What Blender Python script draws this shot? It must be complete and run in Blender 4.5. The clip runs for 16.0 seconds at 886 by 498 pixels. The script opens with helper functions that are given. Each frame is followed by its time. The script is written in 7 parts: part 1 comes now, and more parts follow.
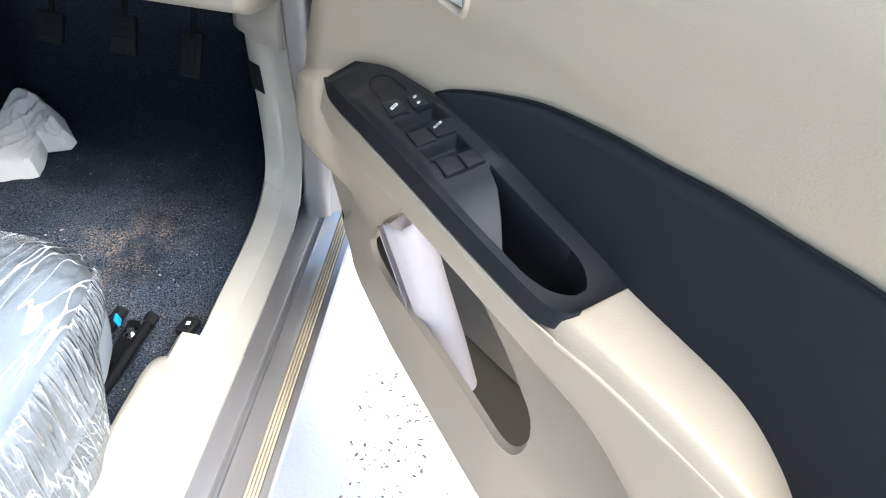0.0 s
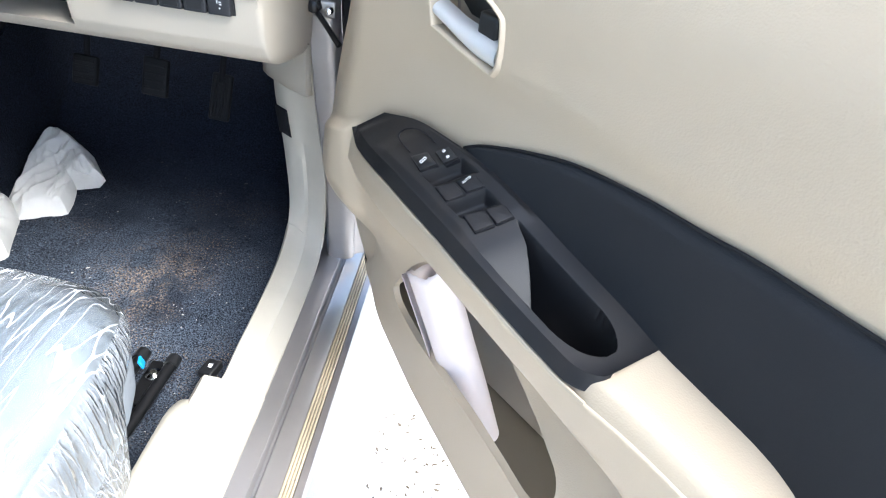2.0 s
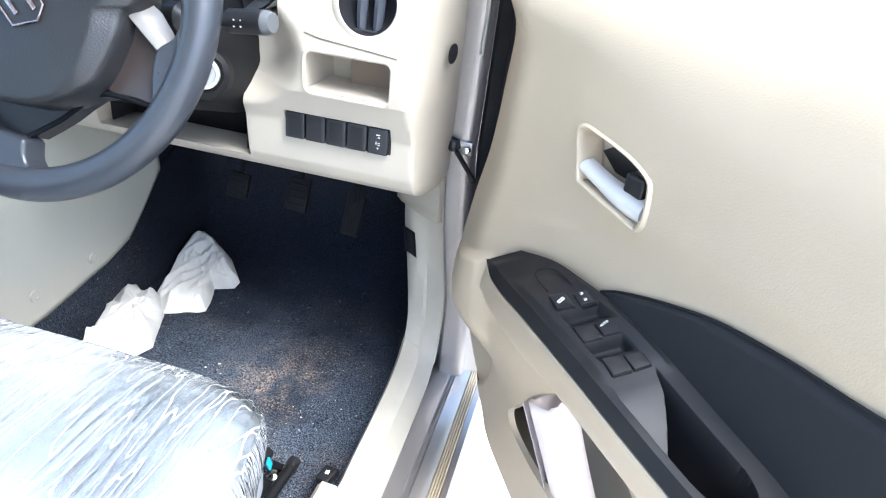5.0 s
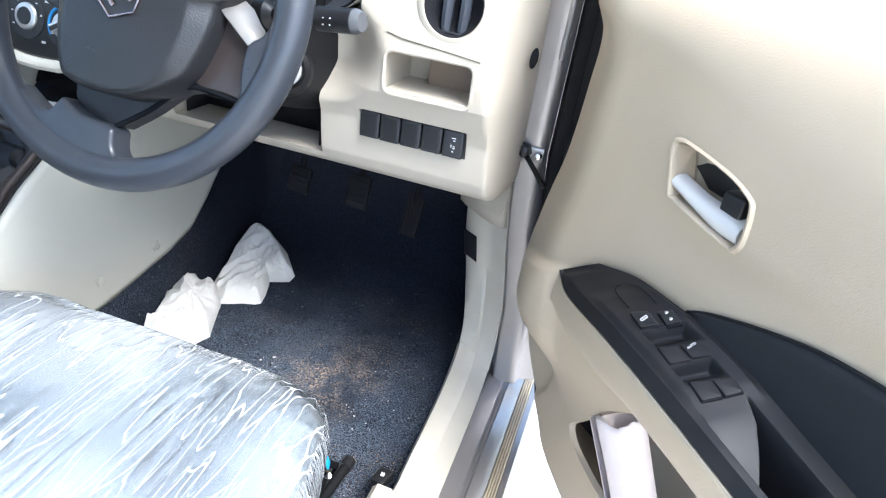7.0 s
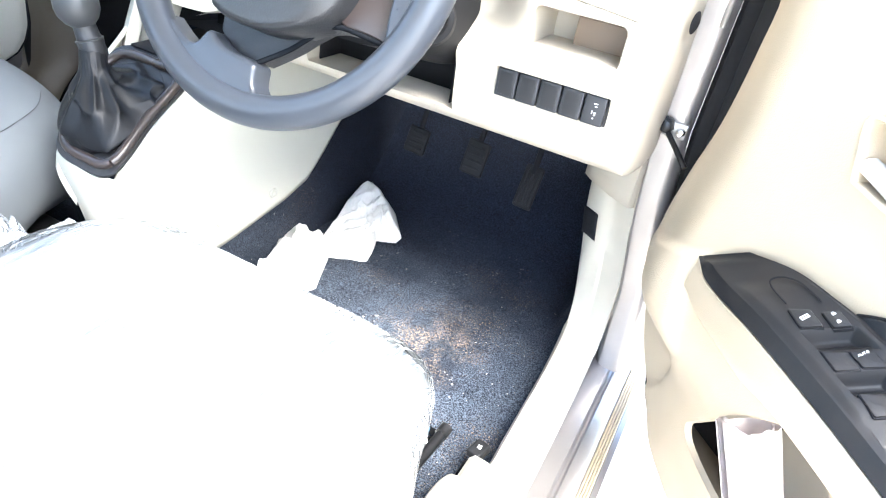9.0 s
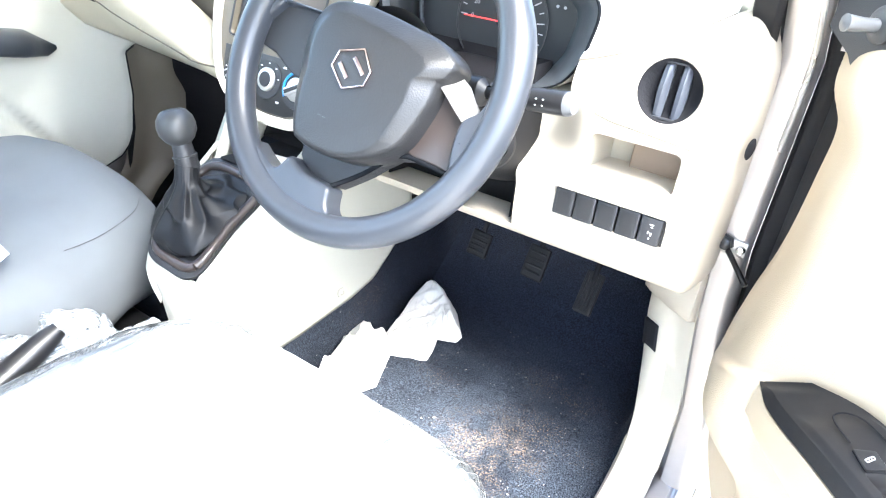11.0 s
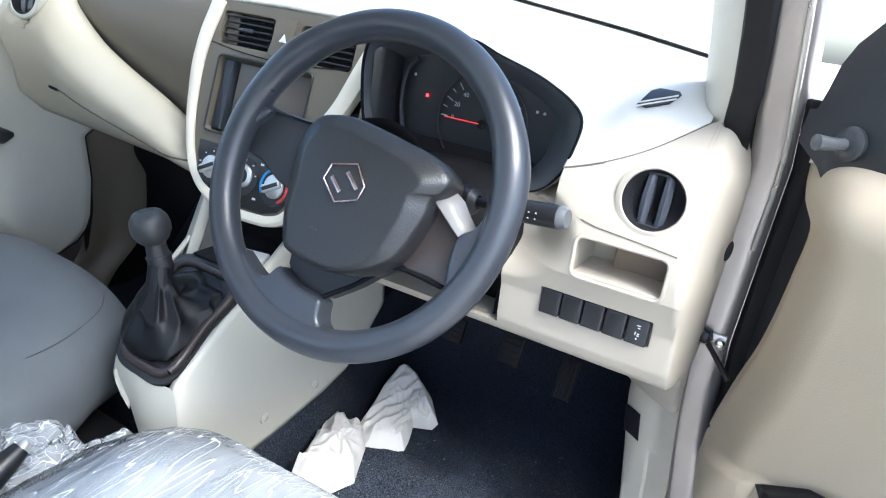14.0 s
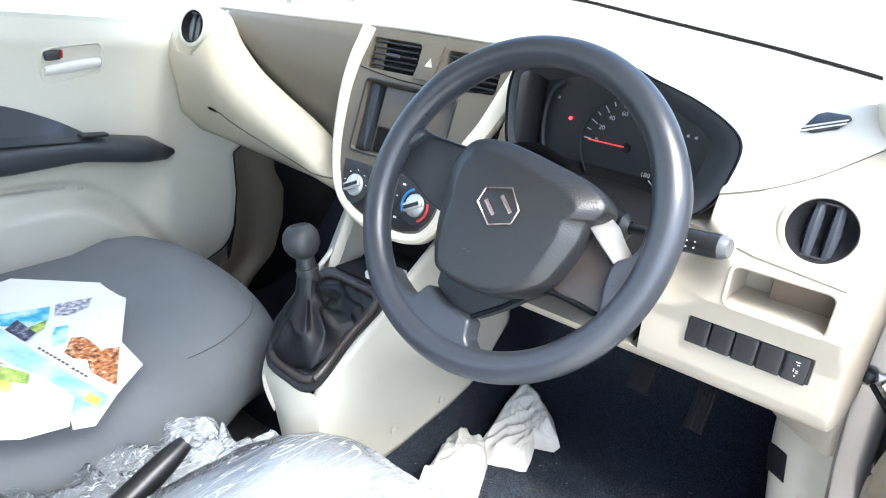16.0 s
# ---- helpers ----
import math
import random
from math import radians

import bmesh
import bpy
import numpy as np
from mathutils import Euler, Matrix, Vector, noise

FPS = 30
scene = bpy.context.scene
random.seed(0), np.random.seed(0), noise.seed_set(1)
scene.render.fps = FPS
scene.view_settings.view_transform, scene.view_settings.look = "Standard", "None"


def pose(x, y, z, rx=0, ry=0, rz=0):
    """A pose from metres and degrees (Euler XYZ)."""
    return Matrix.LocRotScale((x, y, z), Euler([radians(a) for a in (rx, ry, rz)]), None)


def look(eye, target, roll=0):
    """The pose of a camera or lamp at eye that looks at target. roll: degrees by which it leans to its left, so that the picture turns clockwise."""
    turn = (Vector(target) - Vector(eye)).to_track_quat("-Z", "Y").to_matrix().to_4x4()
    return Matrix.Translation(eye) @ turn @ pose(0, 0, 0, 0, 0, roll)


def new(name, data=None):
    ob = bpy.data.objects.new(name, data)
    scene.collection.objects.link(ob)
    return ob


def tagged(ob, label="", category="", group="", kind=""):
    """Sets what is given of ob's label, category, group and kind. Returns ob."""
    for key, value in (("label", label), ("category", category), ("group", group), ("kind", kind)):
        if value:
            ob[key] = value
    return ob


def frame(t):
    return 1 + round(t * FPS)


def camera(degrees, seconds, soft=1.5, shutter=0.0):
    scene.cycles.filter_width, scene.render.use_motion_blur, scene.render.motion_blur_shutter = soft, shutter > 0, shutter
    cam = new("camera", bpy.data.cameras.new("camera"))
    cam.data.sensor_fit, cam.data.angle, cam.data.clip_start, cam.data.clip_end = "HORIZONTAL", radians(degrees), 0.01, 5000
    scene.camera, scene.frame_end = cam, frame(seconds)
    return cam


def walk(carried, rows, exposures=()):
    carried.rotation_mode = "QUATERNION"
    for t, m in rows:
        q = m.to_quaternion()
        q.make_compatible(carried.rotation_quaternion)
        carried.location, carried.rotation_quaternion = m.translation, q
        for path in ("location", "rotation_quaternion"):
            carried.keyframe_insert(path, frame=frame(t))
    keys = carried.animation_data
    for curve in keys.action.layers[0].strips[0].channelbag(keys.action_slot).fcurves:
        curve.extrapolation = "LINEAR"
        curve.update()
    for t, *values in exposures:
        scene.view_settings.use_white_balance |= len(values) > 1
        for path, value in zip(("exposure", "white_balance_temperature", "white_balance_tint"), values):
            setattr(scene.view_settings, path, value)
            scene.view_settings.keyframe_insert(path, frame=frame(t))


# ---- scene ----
cam = camera(68.3, 16.0, 1.15)
PATH = [
    (0, (0.904, -0.477, 1.0), (0.922, 1.072, -0.264), 8.7),
    (0.5, (0.903, -0.475, 1.0), (0.917, 1.084, -0.253), 8.9),
    (1, (0.9, -0.472, 1.004), (0.899, 1.102, -0.231), 8.7),
    (1.5, (0.898, -0.469, 1.007), (0.888, 1.114, -0.215), 8.3),
    (2, (0.891, -0.467, 1.013), (0.85, 1.136, -0.181), 8.3),
    (2.5, (0.888, -0.468, 1.023), (0.802, 1.165, -0.128), 7.3),
    (3, (0.882, -0.469, 1.029), (0.757, 1.189, -0.082), 6.9),
    (3.5, (0.872, -0.467, 1.036), (0.694, 1.215, -0.032), 6.3),
    (4, (0.857, -0.475, 1.045), (0.622, 1.239, 0.04), 7.0),
    (4.2, (0.854, -0.482, 1.049), (0.59, 1.236, 0.059), 6.9),
    (6.5, (0.806, -0.504, 1.052), (0.393, 1.214, 0.116), 8.5),
    (7, (0.794, -0.497, 1.048), (0.358, 1.197, 0.079), 8.6),
    (7.5, (0.77, -0.494, 1.026), (0.288, 1.166, 0.019), 9.6),
    (8, (0.754, -0.492, 1.014), (0.246, 1.135, -0.032), 11.2),
    (8.2, (0.751, -0.493, 1.012), (0.219, 1.118, -0.048), 11.2),
    (10.3, (0.756, -0.486, 1.032), (-0.075, 1.044, 0.048), 8.6),
    (10.5, (0.756, -0.489, 1.04), (-0.098, 1.061, 0.108), 8.4),
    (11, (0.758, -0.494, 1.056), (-0.159, 1.055, 0.185), 8.0),
    (11.5, (0.756, -0.499, 1.067), (-0.176, 1.06, 0.231), 8.5),
    (12, (0.753, -0.501, 1.073), (-0.207, 1.059, 0.271), 8.8),
    (12.5, (0.747, -0.506, 1.082), (-0.242, 1.054, 0.316), 8.7),
    (13, (0.736, -0.507, 1.084), (-0.2, 1.091, 0.331), 8.9),
    (13.5, (0.726, -0.507, 1.089), (-0.165, 1.122, 0.346), 7.6),
    (14, (0.702, -0.501, 1.1), (-0.138, 1.175, 0.403), 8.4),
    (14.5, (0.686, -0.506, 1.103), (-0.267, 1.117, 0.427), 7.4),
    (15, (0.665, -0.505, 1.102), (-0.32, 1.088, 0.402), 7.7),
    (15.5, (0.657, -0.518, 1.107), (-0.397, 1.028, 0.401), 6.9),
    (16, (0.662, -0.534, 1.105), (-0.443, 0.981, 0.409), 7.0),
]
LEVELS = [(0, 1.9, 5830), (1, 2, 5830), (2, 2.2, 5810), (3.5, 2.55, 5780), (4.2, 2.6, 5730), (6.3, 2.2, 5750), (7, 2.25, 5750), (7.5, 2.65, 5800), (8.2, 3.25, 5980), (10.4, 3.92, 6150), (11, 3.87, 6150), (11.5, 3.62, 5950),
          (12, 3.25, 5950), (12.5, 3.1, 5880), (13, 3.05, 5770), (13.5, 2.7, 5770), (14, 2.15, 5770), (14.5, 1.75, 5770), (15, 2.2, 5900), (15.5, 2.53, 6000), (16, 2.66, 6070)]
EXPOSURES = [(t, e, k, 6) for t, e, k in LEVELS]
walk(cam, [(t, look(eye, target, roll)) for t, eye, target, roll in PATH], EXPOSURES)

# ---- daylight ----
SUN_AZ, SUN_EL = 118.0, 57.0
world = bpy.data.worlds.new("sky")
scene.world = world
world.use_nodes = True
wn = world.node_tree
sky = wn.nodes.new("ShaderNodeTexSky")
sky.sky_type, sky.sun_disc = "NISHITA", False
sky.sun_elevation, sky.sun_rotation = radians(SUN_EL), radians(SUN_AZ)
sky.dust_density = 3.0
wn.nodes["Background"].inputs["Strength"].default_value = 0.15
wn.links.new(sky.outputs["Color"], wn.nodes["Background"].inputs["Color"])
sun_data = bpy.data.lights.new("sun", "SUN")
sun_data.energy, sun_data.angle, sun_data.color = 1.7, radians(36.0), (1.0, 0.97, 0.93)
sun = new("sun", sun_data)
sun_way = Vector((math.sin(radians(SUN_AZ)) * math.cos(radians(SUN_EL)), math.cos(radians(SUN_AZ)) * math.cos(radians(SUN_EL)), math.sin(radians(SUN_EL))))
sun.matrix_world = look(sun_way * 20, (0, 0, 0))


# ---- materials ----
def material(name, color, rough=0.5, metal=0.0, spots=(0.12, 6.0), grain=(0.15, 900.0), relief="noise", tint=None, spec=0.5, coat=0.0):
    """Principled paint with stains at hand size, fine grain and a bump of that grain."""
    m = bpy.data.materials.new(name)
    m.use_nodes = True
    nt, bsdf = m.node_tree, m.node_tree.nodes["Principled BSDF"]
    coord = nt.nodes.new("ShaderNodeTexCoord")
    big = nt.nodes.new("ShaderNodeTexNoise")
    big.inputs["Scale"].default_value, big.inputs["Detail"].default_value = spots[1], 5
    nt.links.new(coord.outputs["Object"], big.inputs["Vector"])
    mix = nt.nodes.new("ShaderNodeMix")
    mix.data_type = "RGBA"
    dark = tint or tuple(c * (1 - spots[0] * 2) for c in color)
    mix.inputs["A"].default_value, mix.inputs["B"].default_value = (*color, 1), (*dark, 1)
    ramp = nt.nodes.new("ShaderNodeMapRange")
    ramp.inputs["From Min"].default_value, ramp.inputs["From Max"].default_value = 0.45, 0.8
    nt.links.new(big.outputs["Fac"], ramp.inputs["Value"])
    nt.links.new(ramp.outputs["Result"], mix.inputs["Factor"])
    nt.links.new(mix.outputs["Result"], bsdf.inputs["Base Color"])
    if relief == "leather":
        fine = nt.nodes.new("ShaderNodeTexVoronoi")
        fine.feature = "SMOOTH_F1"
        height = fine.outputs["Distance"]
    else:
        fine = nt.nodes.new("ShaderNodeTexNoise")
        fine.inputs["Detail"].default_value = 3
        height = fine.outputs["Fac"]
    fine.inputs["Scale"].default_value = grain[1]
    nt.links.new(coord.outputs["Object"], fine.inputs["Vector"])
    bump = nt.nodes.new("ShaderNodeBump")
    bump.inputs["Strength"].default_value, bump.inputs["Distance"].default_value = grain[0], 0.002
    nt.links.new(height, bump.inputs["Height"])
    nt.links.new(bump.outputs["Normal"], bsdf.inputs["Normal"])
    rr = nt.nodes.new("ShaderNodeMapRange")
    rr.inputs["To Min"].default_value, rr.inputs["To Max"].default_value = max(0.03, rough - 0.06), min(1, rough + 0.08)
    nt.links.new(big.outputs["Fac"], rr.inputs["Value"])
    nt.links.new(rr.outputs["Result"], bsdf.inputs["Roughness"])
    bsdf.inputs["Metallic"].default_value = metal
    bsdf.inputs["Specular IOR Level"].default_value = spec
    bsdf.inputs["Coat Weight"].default_value = coat
    return m


def carpet_material():
    m = bpy.data.materials.new("needle_felt_carpet")
    m.use_nodes = True
    nt, bsdf = m.node_tree, m.node_tree.nodes["Principled BSDF"]
    coord = nt.nodes.new("ShaderNodeTexCoord")

    def noise_node(scale, detail=4):
        n = nt.nodes.new("ShaderNodeTexNoise")
        n.inputs["Scale"].default_value, n.inputs["Detail"].default_value = scale, detail
        nt.links.new(coord.outputs["Object"], n.inputs["Vector"])
        return n.outputs["Fac"]

    def step(value, lo, hi):
        r = nt.nodes.new("ShaderNodeMapRange")
        r.inputs["From Min"].default_value, r.inputs["From Max"].default_value = lo, hi
        nt.links.new(value, r.inputs["Value"])
        return r.outputs["Result"]

    def blend(fac, a, b):
        x = nt.nodes.new("ShaderNodeMix")
        x.data_type = "RGBA"
        nt.links.new(fac, x.inputs["Factor"])
        for key, v in (("A", a), ("B", b)):
            if isinstance(v, tuple):
                x.inputs[key].default_value = (*v, 1)
            else:
                nt.links.new(v, x.inputs[key])
        return x.outputs["Result"]

    def times(a, b):
        x = nt.nodes.new("ShaderNodeMath")
        x.operation = "MULTIPLY"
        nt.links.new(a, x.inputs[0])
        nt.links.new(b, x.inputs[1])
        return x.outputs[0]

    base = blend(step(noise_node(430, 3), 0.38, 0.70), (0.0035, 0.0046, 0.0090), (0.020, 0.026, 0.042))
    # pale flecks paint dust and the skylight on the near carpet; sand lies there too
    place = nt.nodes.new("ShaderNodeVectorMath")
    place.operation = "DISTANCE"
    place.inputs[1].default_value = (0.40, 0.10, 0.36)
    nt.links.new(coord.outputs["Object"], place.inputs[0])
    lit_area = step(place.outputs["Value"], 0.46, 0.10)
    lit_dust = blend(times(times(lit_area, step(noise_node(9, 4), 0.20, 0.52)), step(noise_node(520, 2), 0.40, 0.70)), base, (0.17, 0.205, 0.26))
    sandy = blend(times(times(step(place.outputs["Value"], 0.50, 0.16), step(noise_node(7, 3), 0.50, 0.66)), step(noise_node(480, 2), 0.58, 0.72)), lit_dust, (0.42, 0.30, 0.19))
    patch = nt.nodes.new("ShaderNodeVectorMath")
    patch.operation = "DISTANCE"
    patch.inputs[1].default_value = (0.45, 0.235, 0.35)
    nt.links.new(coord.outputs["Object"], patch.inputs[0])
    sandy = blend(times(times(step(patch.outputs["Value"], 0.11, 0.02), step(noise_node(30, 3), 0.38, 0.62)), step(noise_node(400, 2), 0.50, 0.66)), sandy, (0.50, 0.36, 0.24))
    lint = blend(times(times(step(place.outputs["Value"], 0.48, 0.20), step(noise_node(10, 2), 0.38, 0.60)), step(noise_node(210, 1), 0.73, 0.76)), sandy, (0.55, 0.52, 0.47))
    nt.links.new(lint, bsdf.inputs["Base Color"])
    bump = nt.nodes.new("ShaderNodeBump")
    bump.inputs["Strength"].default_value, bump.inputs["Distance"].default_value = 0.9, 0.004
    nt.links.new(noise_node(420, 3), bump.inputs["Height"])
    nt.links.new(bump.outputs["Normal"], bsdf.inputs["Normal"])
    bsdf.inputs["Roughness"].default_value = 0.95
    bsdf.inputs["Specular IOR Level"].default_value = 0.2
    return m


def film_material(name, haze=0.3, rough=0.08, scale=22.0, turn=35.0, depth=0.006, hang=False):
    """Thin clear polythene: see-through and shining; a white mix paints its haze, whitened creases and sky glare."""
    m = bpy.data.materials.new(name)
    m.use_nodes = True
    nt = m.node_tree
    nt.nodes.remove(nt.nodes["Principled BSDF"])
    out = nt.nodes["Material Output"]
    coord = nt.nodes.new("ShaderNodeTexCoord")

    def creases(angle, stretch, size, kind="RIDGED_MULTIFRACTAL"):
        if hang:
            stretch = (stretch[2], stretch[0], max(0.3, stretch[1]))
        turned = nt.nodes.new("ShaderNodeMapping")
        turned.inputs["Rotation"].default_value = (0, 0, radians(angle))
        turned.inputs["Scale"].default_value = stretch
        nt.links.new(coord.outputs["Object"], turned.inputs["Vector"])
        n = nt.nodes.new("ShaderNodeTexNoise")
        n.noise_type = kind
        n.inputs["Scale"].default_value, n.inputs["Detail"].default_value, n.inputs["Distortion"].default_value = size, 0 if kind[0] == "R" else 4, 0.2
        if kind[0] == "R":
            n.inputs["Offset"].default_value = 1.0
        nt.links.new(turned.outputs["Vector"], n.inputs["Vector"])
        return n.outputs["Fac"]

    def calc(kind, a, b):
        x = nt.nodes.new("ShaderNodeMath")
        x.operation = kind
        for i, v in enumerate((a, b)):
            if isinstance(v, (int, float)):
                x.inputs[i].default_value = v
            else:
                nt.links.new(v, x.inputs[i])
        return x.outputs["Value"]

    def ramp(v, lo, hi, a, b):
        r = nt.nodes.new("ShaderNodeMapRange")
        r.inputs["From Min"].default_value, r.inputs["From Max"].default_value = lo, hi
        r.inputs["To Min"].default_value, r.inputs["To Max"].default_value = a, b
        nt.links.new(v, r.inputs["Value"])
        return r.outputs["Result"]

    long = creases(turn, (3.0, 0.26, 1.6), scale * 1.9)
    cross = creases(turn - 44, (3.0, 0.30, 1.6), scale * 2.1)
    short = creases(turn - 70, (1.6, 0.9, 1.2), scale * 2.2)
    crumple = creases(turn + 40, (1.0, 1.0, 1.0), scale * 1.3)
    soft = creases(turn + 20, (1.0, 0.6, 1.0), scale * 0.35, "FBM")
    wide = creases(turn - 50, (0.8, 0.5, 0.8), scale * 0.22, "FBM")
    pulled = calc("MAXIMUM", calc("MULTIPLY", ramp(long, 0.935, 0.99, 0.0, 1.0), ramp(soft, 0.44, 0.53, 0.0, 1.0)), calc("MULTIPLY", ramp(cross, 0.95, 0.995, 0.0, 0.9), ramp(soft, 0.55, 0.46, 0.0, 1.0)))
    crushed = calc("MAXIMUM", ramp(short, 0.96, 0.998, 0.0, 0.8), ramp(crumple, 0.965, 1.0, 0.0, 0.8))
    lines = calc("ADD", pulled, calc("MULTIPLY", crushed, ramp(wide, 0.49, 0.56, 0.0, 1.0)))
    height = calc("ADD", calc("ADD", long, calc("MULTIPLY", short, 0.5)), calc("ADD", calc("ADD", cross, crumple), soft))
    bump = nt.nodes.new("ShaderNodeBump")
    bump.inputs["Strength"].default_value, bump.inputs["Distance"].default_value = 1.0, depth
    nt.links.new(height, bump.inputs["Height"])
    # glare patches and crease glints come in here as white diffuse colour
    patch = ramp(wide, 0.40, 0.60, haze * 0.3, haze * 2.6)
    glint_mix = calc("MINIMUM", calc("ADD", calc("MULTIPLY", lines, 0.85), patch), 0.92)
    clear, gloss, glint_white, fres, shine, body = (nt.nodes.new("ShaderNode" + k) for k in ("BsdfTransparent", "BsdfGlossy", "BsdfDiffuse", "Fresnel", "MixShader", "MixShader"))
    clear.inputs["Color"].default_value = (0.90, 0.94, 0.97, 1)
    gloss.inputs["Roughness"].default_value = rough
    glint_white.inputs["Color"].default_value = (0.90, 0.95, 0.99, 1)
    fres.inputs["IOR"].default_value = 1.55
    for node in (gloss, glint_white, fres):
        nt.links.new(bump.outputs["Normal"], node.inputs["Normal"])
    nt.links.new(glint_mix, body.inputs["Fac"])
    nt.links.new(clear.outputs["BSDF"], body.inputs[1])
    nt.links.new(glint_white.outputs["BSDF"], body.inputs[2])
    nt.links.new(fres.outputs["Fac"], shine.inputs["Fac"])
    nt.links.new(body.outputs["Shader"], shine.inputs[1])
    nt.links.new(gloss.outputs["BSDF"], shine.inputs[2])
    nt.links.new(shine.outputs["Shader"], out.inputs["Surface"])
    return m


def glass_material():
    m = bpy.data.materials.new("window_glass")
    m.use_nodes = True
    nt = m.node_tree
    nt.nodes.remove(nt.nodes["Principled BSDF"])
    out = nt.nodes["Material Output"]
    clear, gloss, mix, fres = (nt.nodes.new("ShaderNode" + k) for k in ("BsdfTransparent", "BsdfGlossy", "MixShader", "Fresnel"))
    clear.inputs["Color"].default_value = (0.93, 0.97, 0.95, 1)
    gloss.inputs["Roughness"].default_value = 0.02
    fres.inputs["IOR"].default_value = 1.45
    nt.links.new(fres.outputs["Fac"], mix.inputs["Fac"])
    nt.links.new(clear.outputs["BSDF"], mix.inputs[1])
    nt.links.new(gloss.outputs["BSDF"], mix.inputs[2])
    nt.links.new(mix.outputs["Shader"], out.inputs["Surface"])
    return m


def glow_material(name, color, strength):
    m = bpy.data.materials.new(name)
    m.use_nodes = True
    b = m.node_tree.nodes["Principled BSDF"]
    b.inputs["Base Color"].default_value = (*color, 1)
    b.inputs["Emission Color"].default_value, b.inputs["Emission Strength"].default_value = (*color, 1), strength
    return m


BEIGE = material("beige_trim_plastic", (0.44, 0.395, 0.32), 0.5, grain=(0.22, 1100.0), spots=(0.05, 5.0))
DOOR_BEIGE = material("beige_grained_door_skin", (0.475, 0.395, 0.285), 0.38, grain=(0.13, 800.0), relief="leather", spots=(0.05, 4.0))
CREAM = material("cream_trim_plastic", (0.52, 0.505, 0.435), 0.45, grain=(0.15, 900.0), spots=(0.04, 5.0))
WING = material("cream_wing_plastic", (0.47, 0.425, 0.32), 0.42, grain=(0.15, 900.0), spots=(0.04, 5.0))
PALE = material("pale_dash_plastic", (0.62, 0.605, 0.56), 0.5, grain=(0.2, 900.0), spots=(0.04, 4.0))
PEARL = material("pearl_trim_strip", (0.72, 0.66, 0.54), 0.3, grain=(0.03, 600.0), spots=(0.04, 9.0))
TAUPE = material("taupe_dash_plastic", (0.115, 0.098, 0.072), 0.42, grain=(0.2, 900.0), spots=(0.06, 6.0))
CHARCOAL = material("charcoal_grained_plastic", (0.016, 0.017, 0.020), 0.42, grain=(0.25, 1000.0), spots=(0.08, 9.0))
WORN = material("worn_charcoal_plastic", (0.011, 0.0112, 0.0125), 0.44, grain=(0.12, 1300.0), spots=(0.3, 22.0), tint=(0.022, 0.019, 0.017), spec=0.3)
WHEEL_GREY = material("slate_wheel_skin", (0.028, 0.032, 0.040), 0.30, grain=(0.05, 800.0), relief="leather", spots=(0.04, 40.0))
PAD_SKIN = material("dark_grained_pad_skin", (0.015, 0.0155, 0.017), 0.36, grain=(0.14, 620.0), relief="leather", spots=(0.04, 40.0))
ADJUSTER = material("grey_lever_plastic", (0.085, 0.088, 0.092), 0.3, grain=(0.06, 900.0))
BLACK = material("black_plastic", (0.012, 0.012, 0.013), 0.35, grain=(0.08, 900.0), spots=(0.08, 9.0))
RUBBER = material("black_rubber", (0.010, 0.010, 0.011), 0.7, grain=(0.2, 700.0), spots=(0.15, 12.0), spec=0.25)
DARK = material("dark_felt_and_cavity_shade", (0.010, 0.010, 0.012), 0.9, grain=(0.3, 400.0), spots=(0.1, 12.0), spec=0.2)
FABRIC = material("dark_grey_door_cloth", (0.0205, 0.022, 0.0245), 0.8, grain=(0.35, 1500.0), spots=(0.06, 8.0), spec=0.2)
SEAT_CLOTH = material("grey_seat_cloth", (0.148, 0.158, 0.163), 0.85, grain=(0.5, 1300.0), spots=(0.06, 9.0), spec=0.25)
LEATHER = material("black_boot_leather", (0.006, 0.0065, 0.008), 0.40, grain=(0.12, 1200.0), relief="leather", spots=(0.08, 12.0), spec=0.28)
COVERED_CLOTH = material("pale_covered_seat_cloth", (0.25, 0.275, 0.30), 0.85, grain=(0.5, 1300.0), spots=(0.10, 12.0), spec=0.25)
CARPET = carpet_material()
PAINT = material("grey_brown_metallic_paint", (0.37, 0.345, 0.33), 0.36, metal=0.7, grain=(0.04, 1500.0), spots=(0.12, 7.0), coat=0.5)
SHROUD = material("black_column_plastic", (0.007, 0.007, 0.008), 0.55, grain=(0.2, 900.0), spots=(0.05, 9.0), spec=0.25)
HOOD_GREY = material("slate_hood_plastic", (0.006, 0.007, 0.009), 0.75, grain=(0.12, 900.0), spots=(0.04, 7.0), spec=0.06)
LINING = material("slate_hood_lining", (0.075, 0.083, 0.094), 0.36, grain=(0.10, 900.0), spots=(0.04, 7.0))
TAN_BROWN = material("tan_brown_plastic", (0.22, 0.165, 0.12), 0.45, grain=(0.1, 900.0), spots=(0.05, 8.0))
DIAL_BLACK = material("satin_black_dial", (0.019, 0.021, 0.024), 0.32, grain=(0.02, 900.0), spots=(0.05, 20.0))
ARM_BLACK = material("satin_black_armrest", (0.032, 0.036, 0.042), 0.34, grain=(0.08, 900.0), spots=(0.05, 9.0))
VANE = material("glossy_slate_vane", (0.045, 0.050, 0.062), 0.20, grain=(0.03, 900.0), spots=(0.03, 9.0))
BAY_BROWN = material("brown_blank_plastic", (0.085, 0.068, 0.055), 0.4, grain=(0.1, 900.0), spots=(0.05, 8.0))
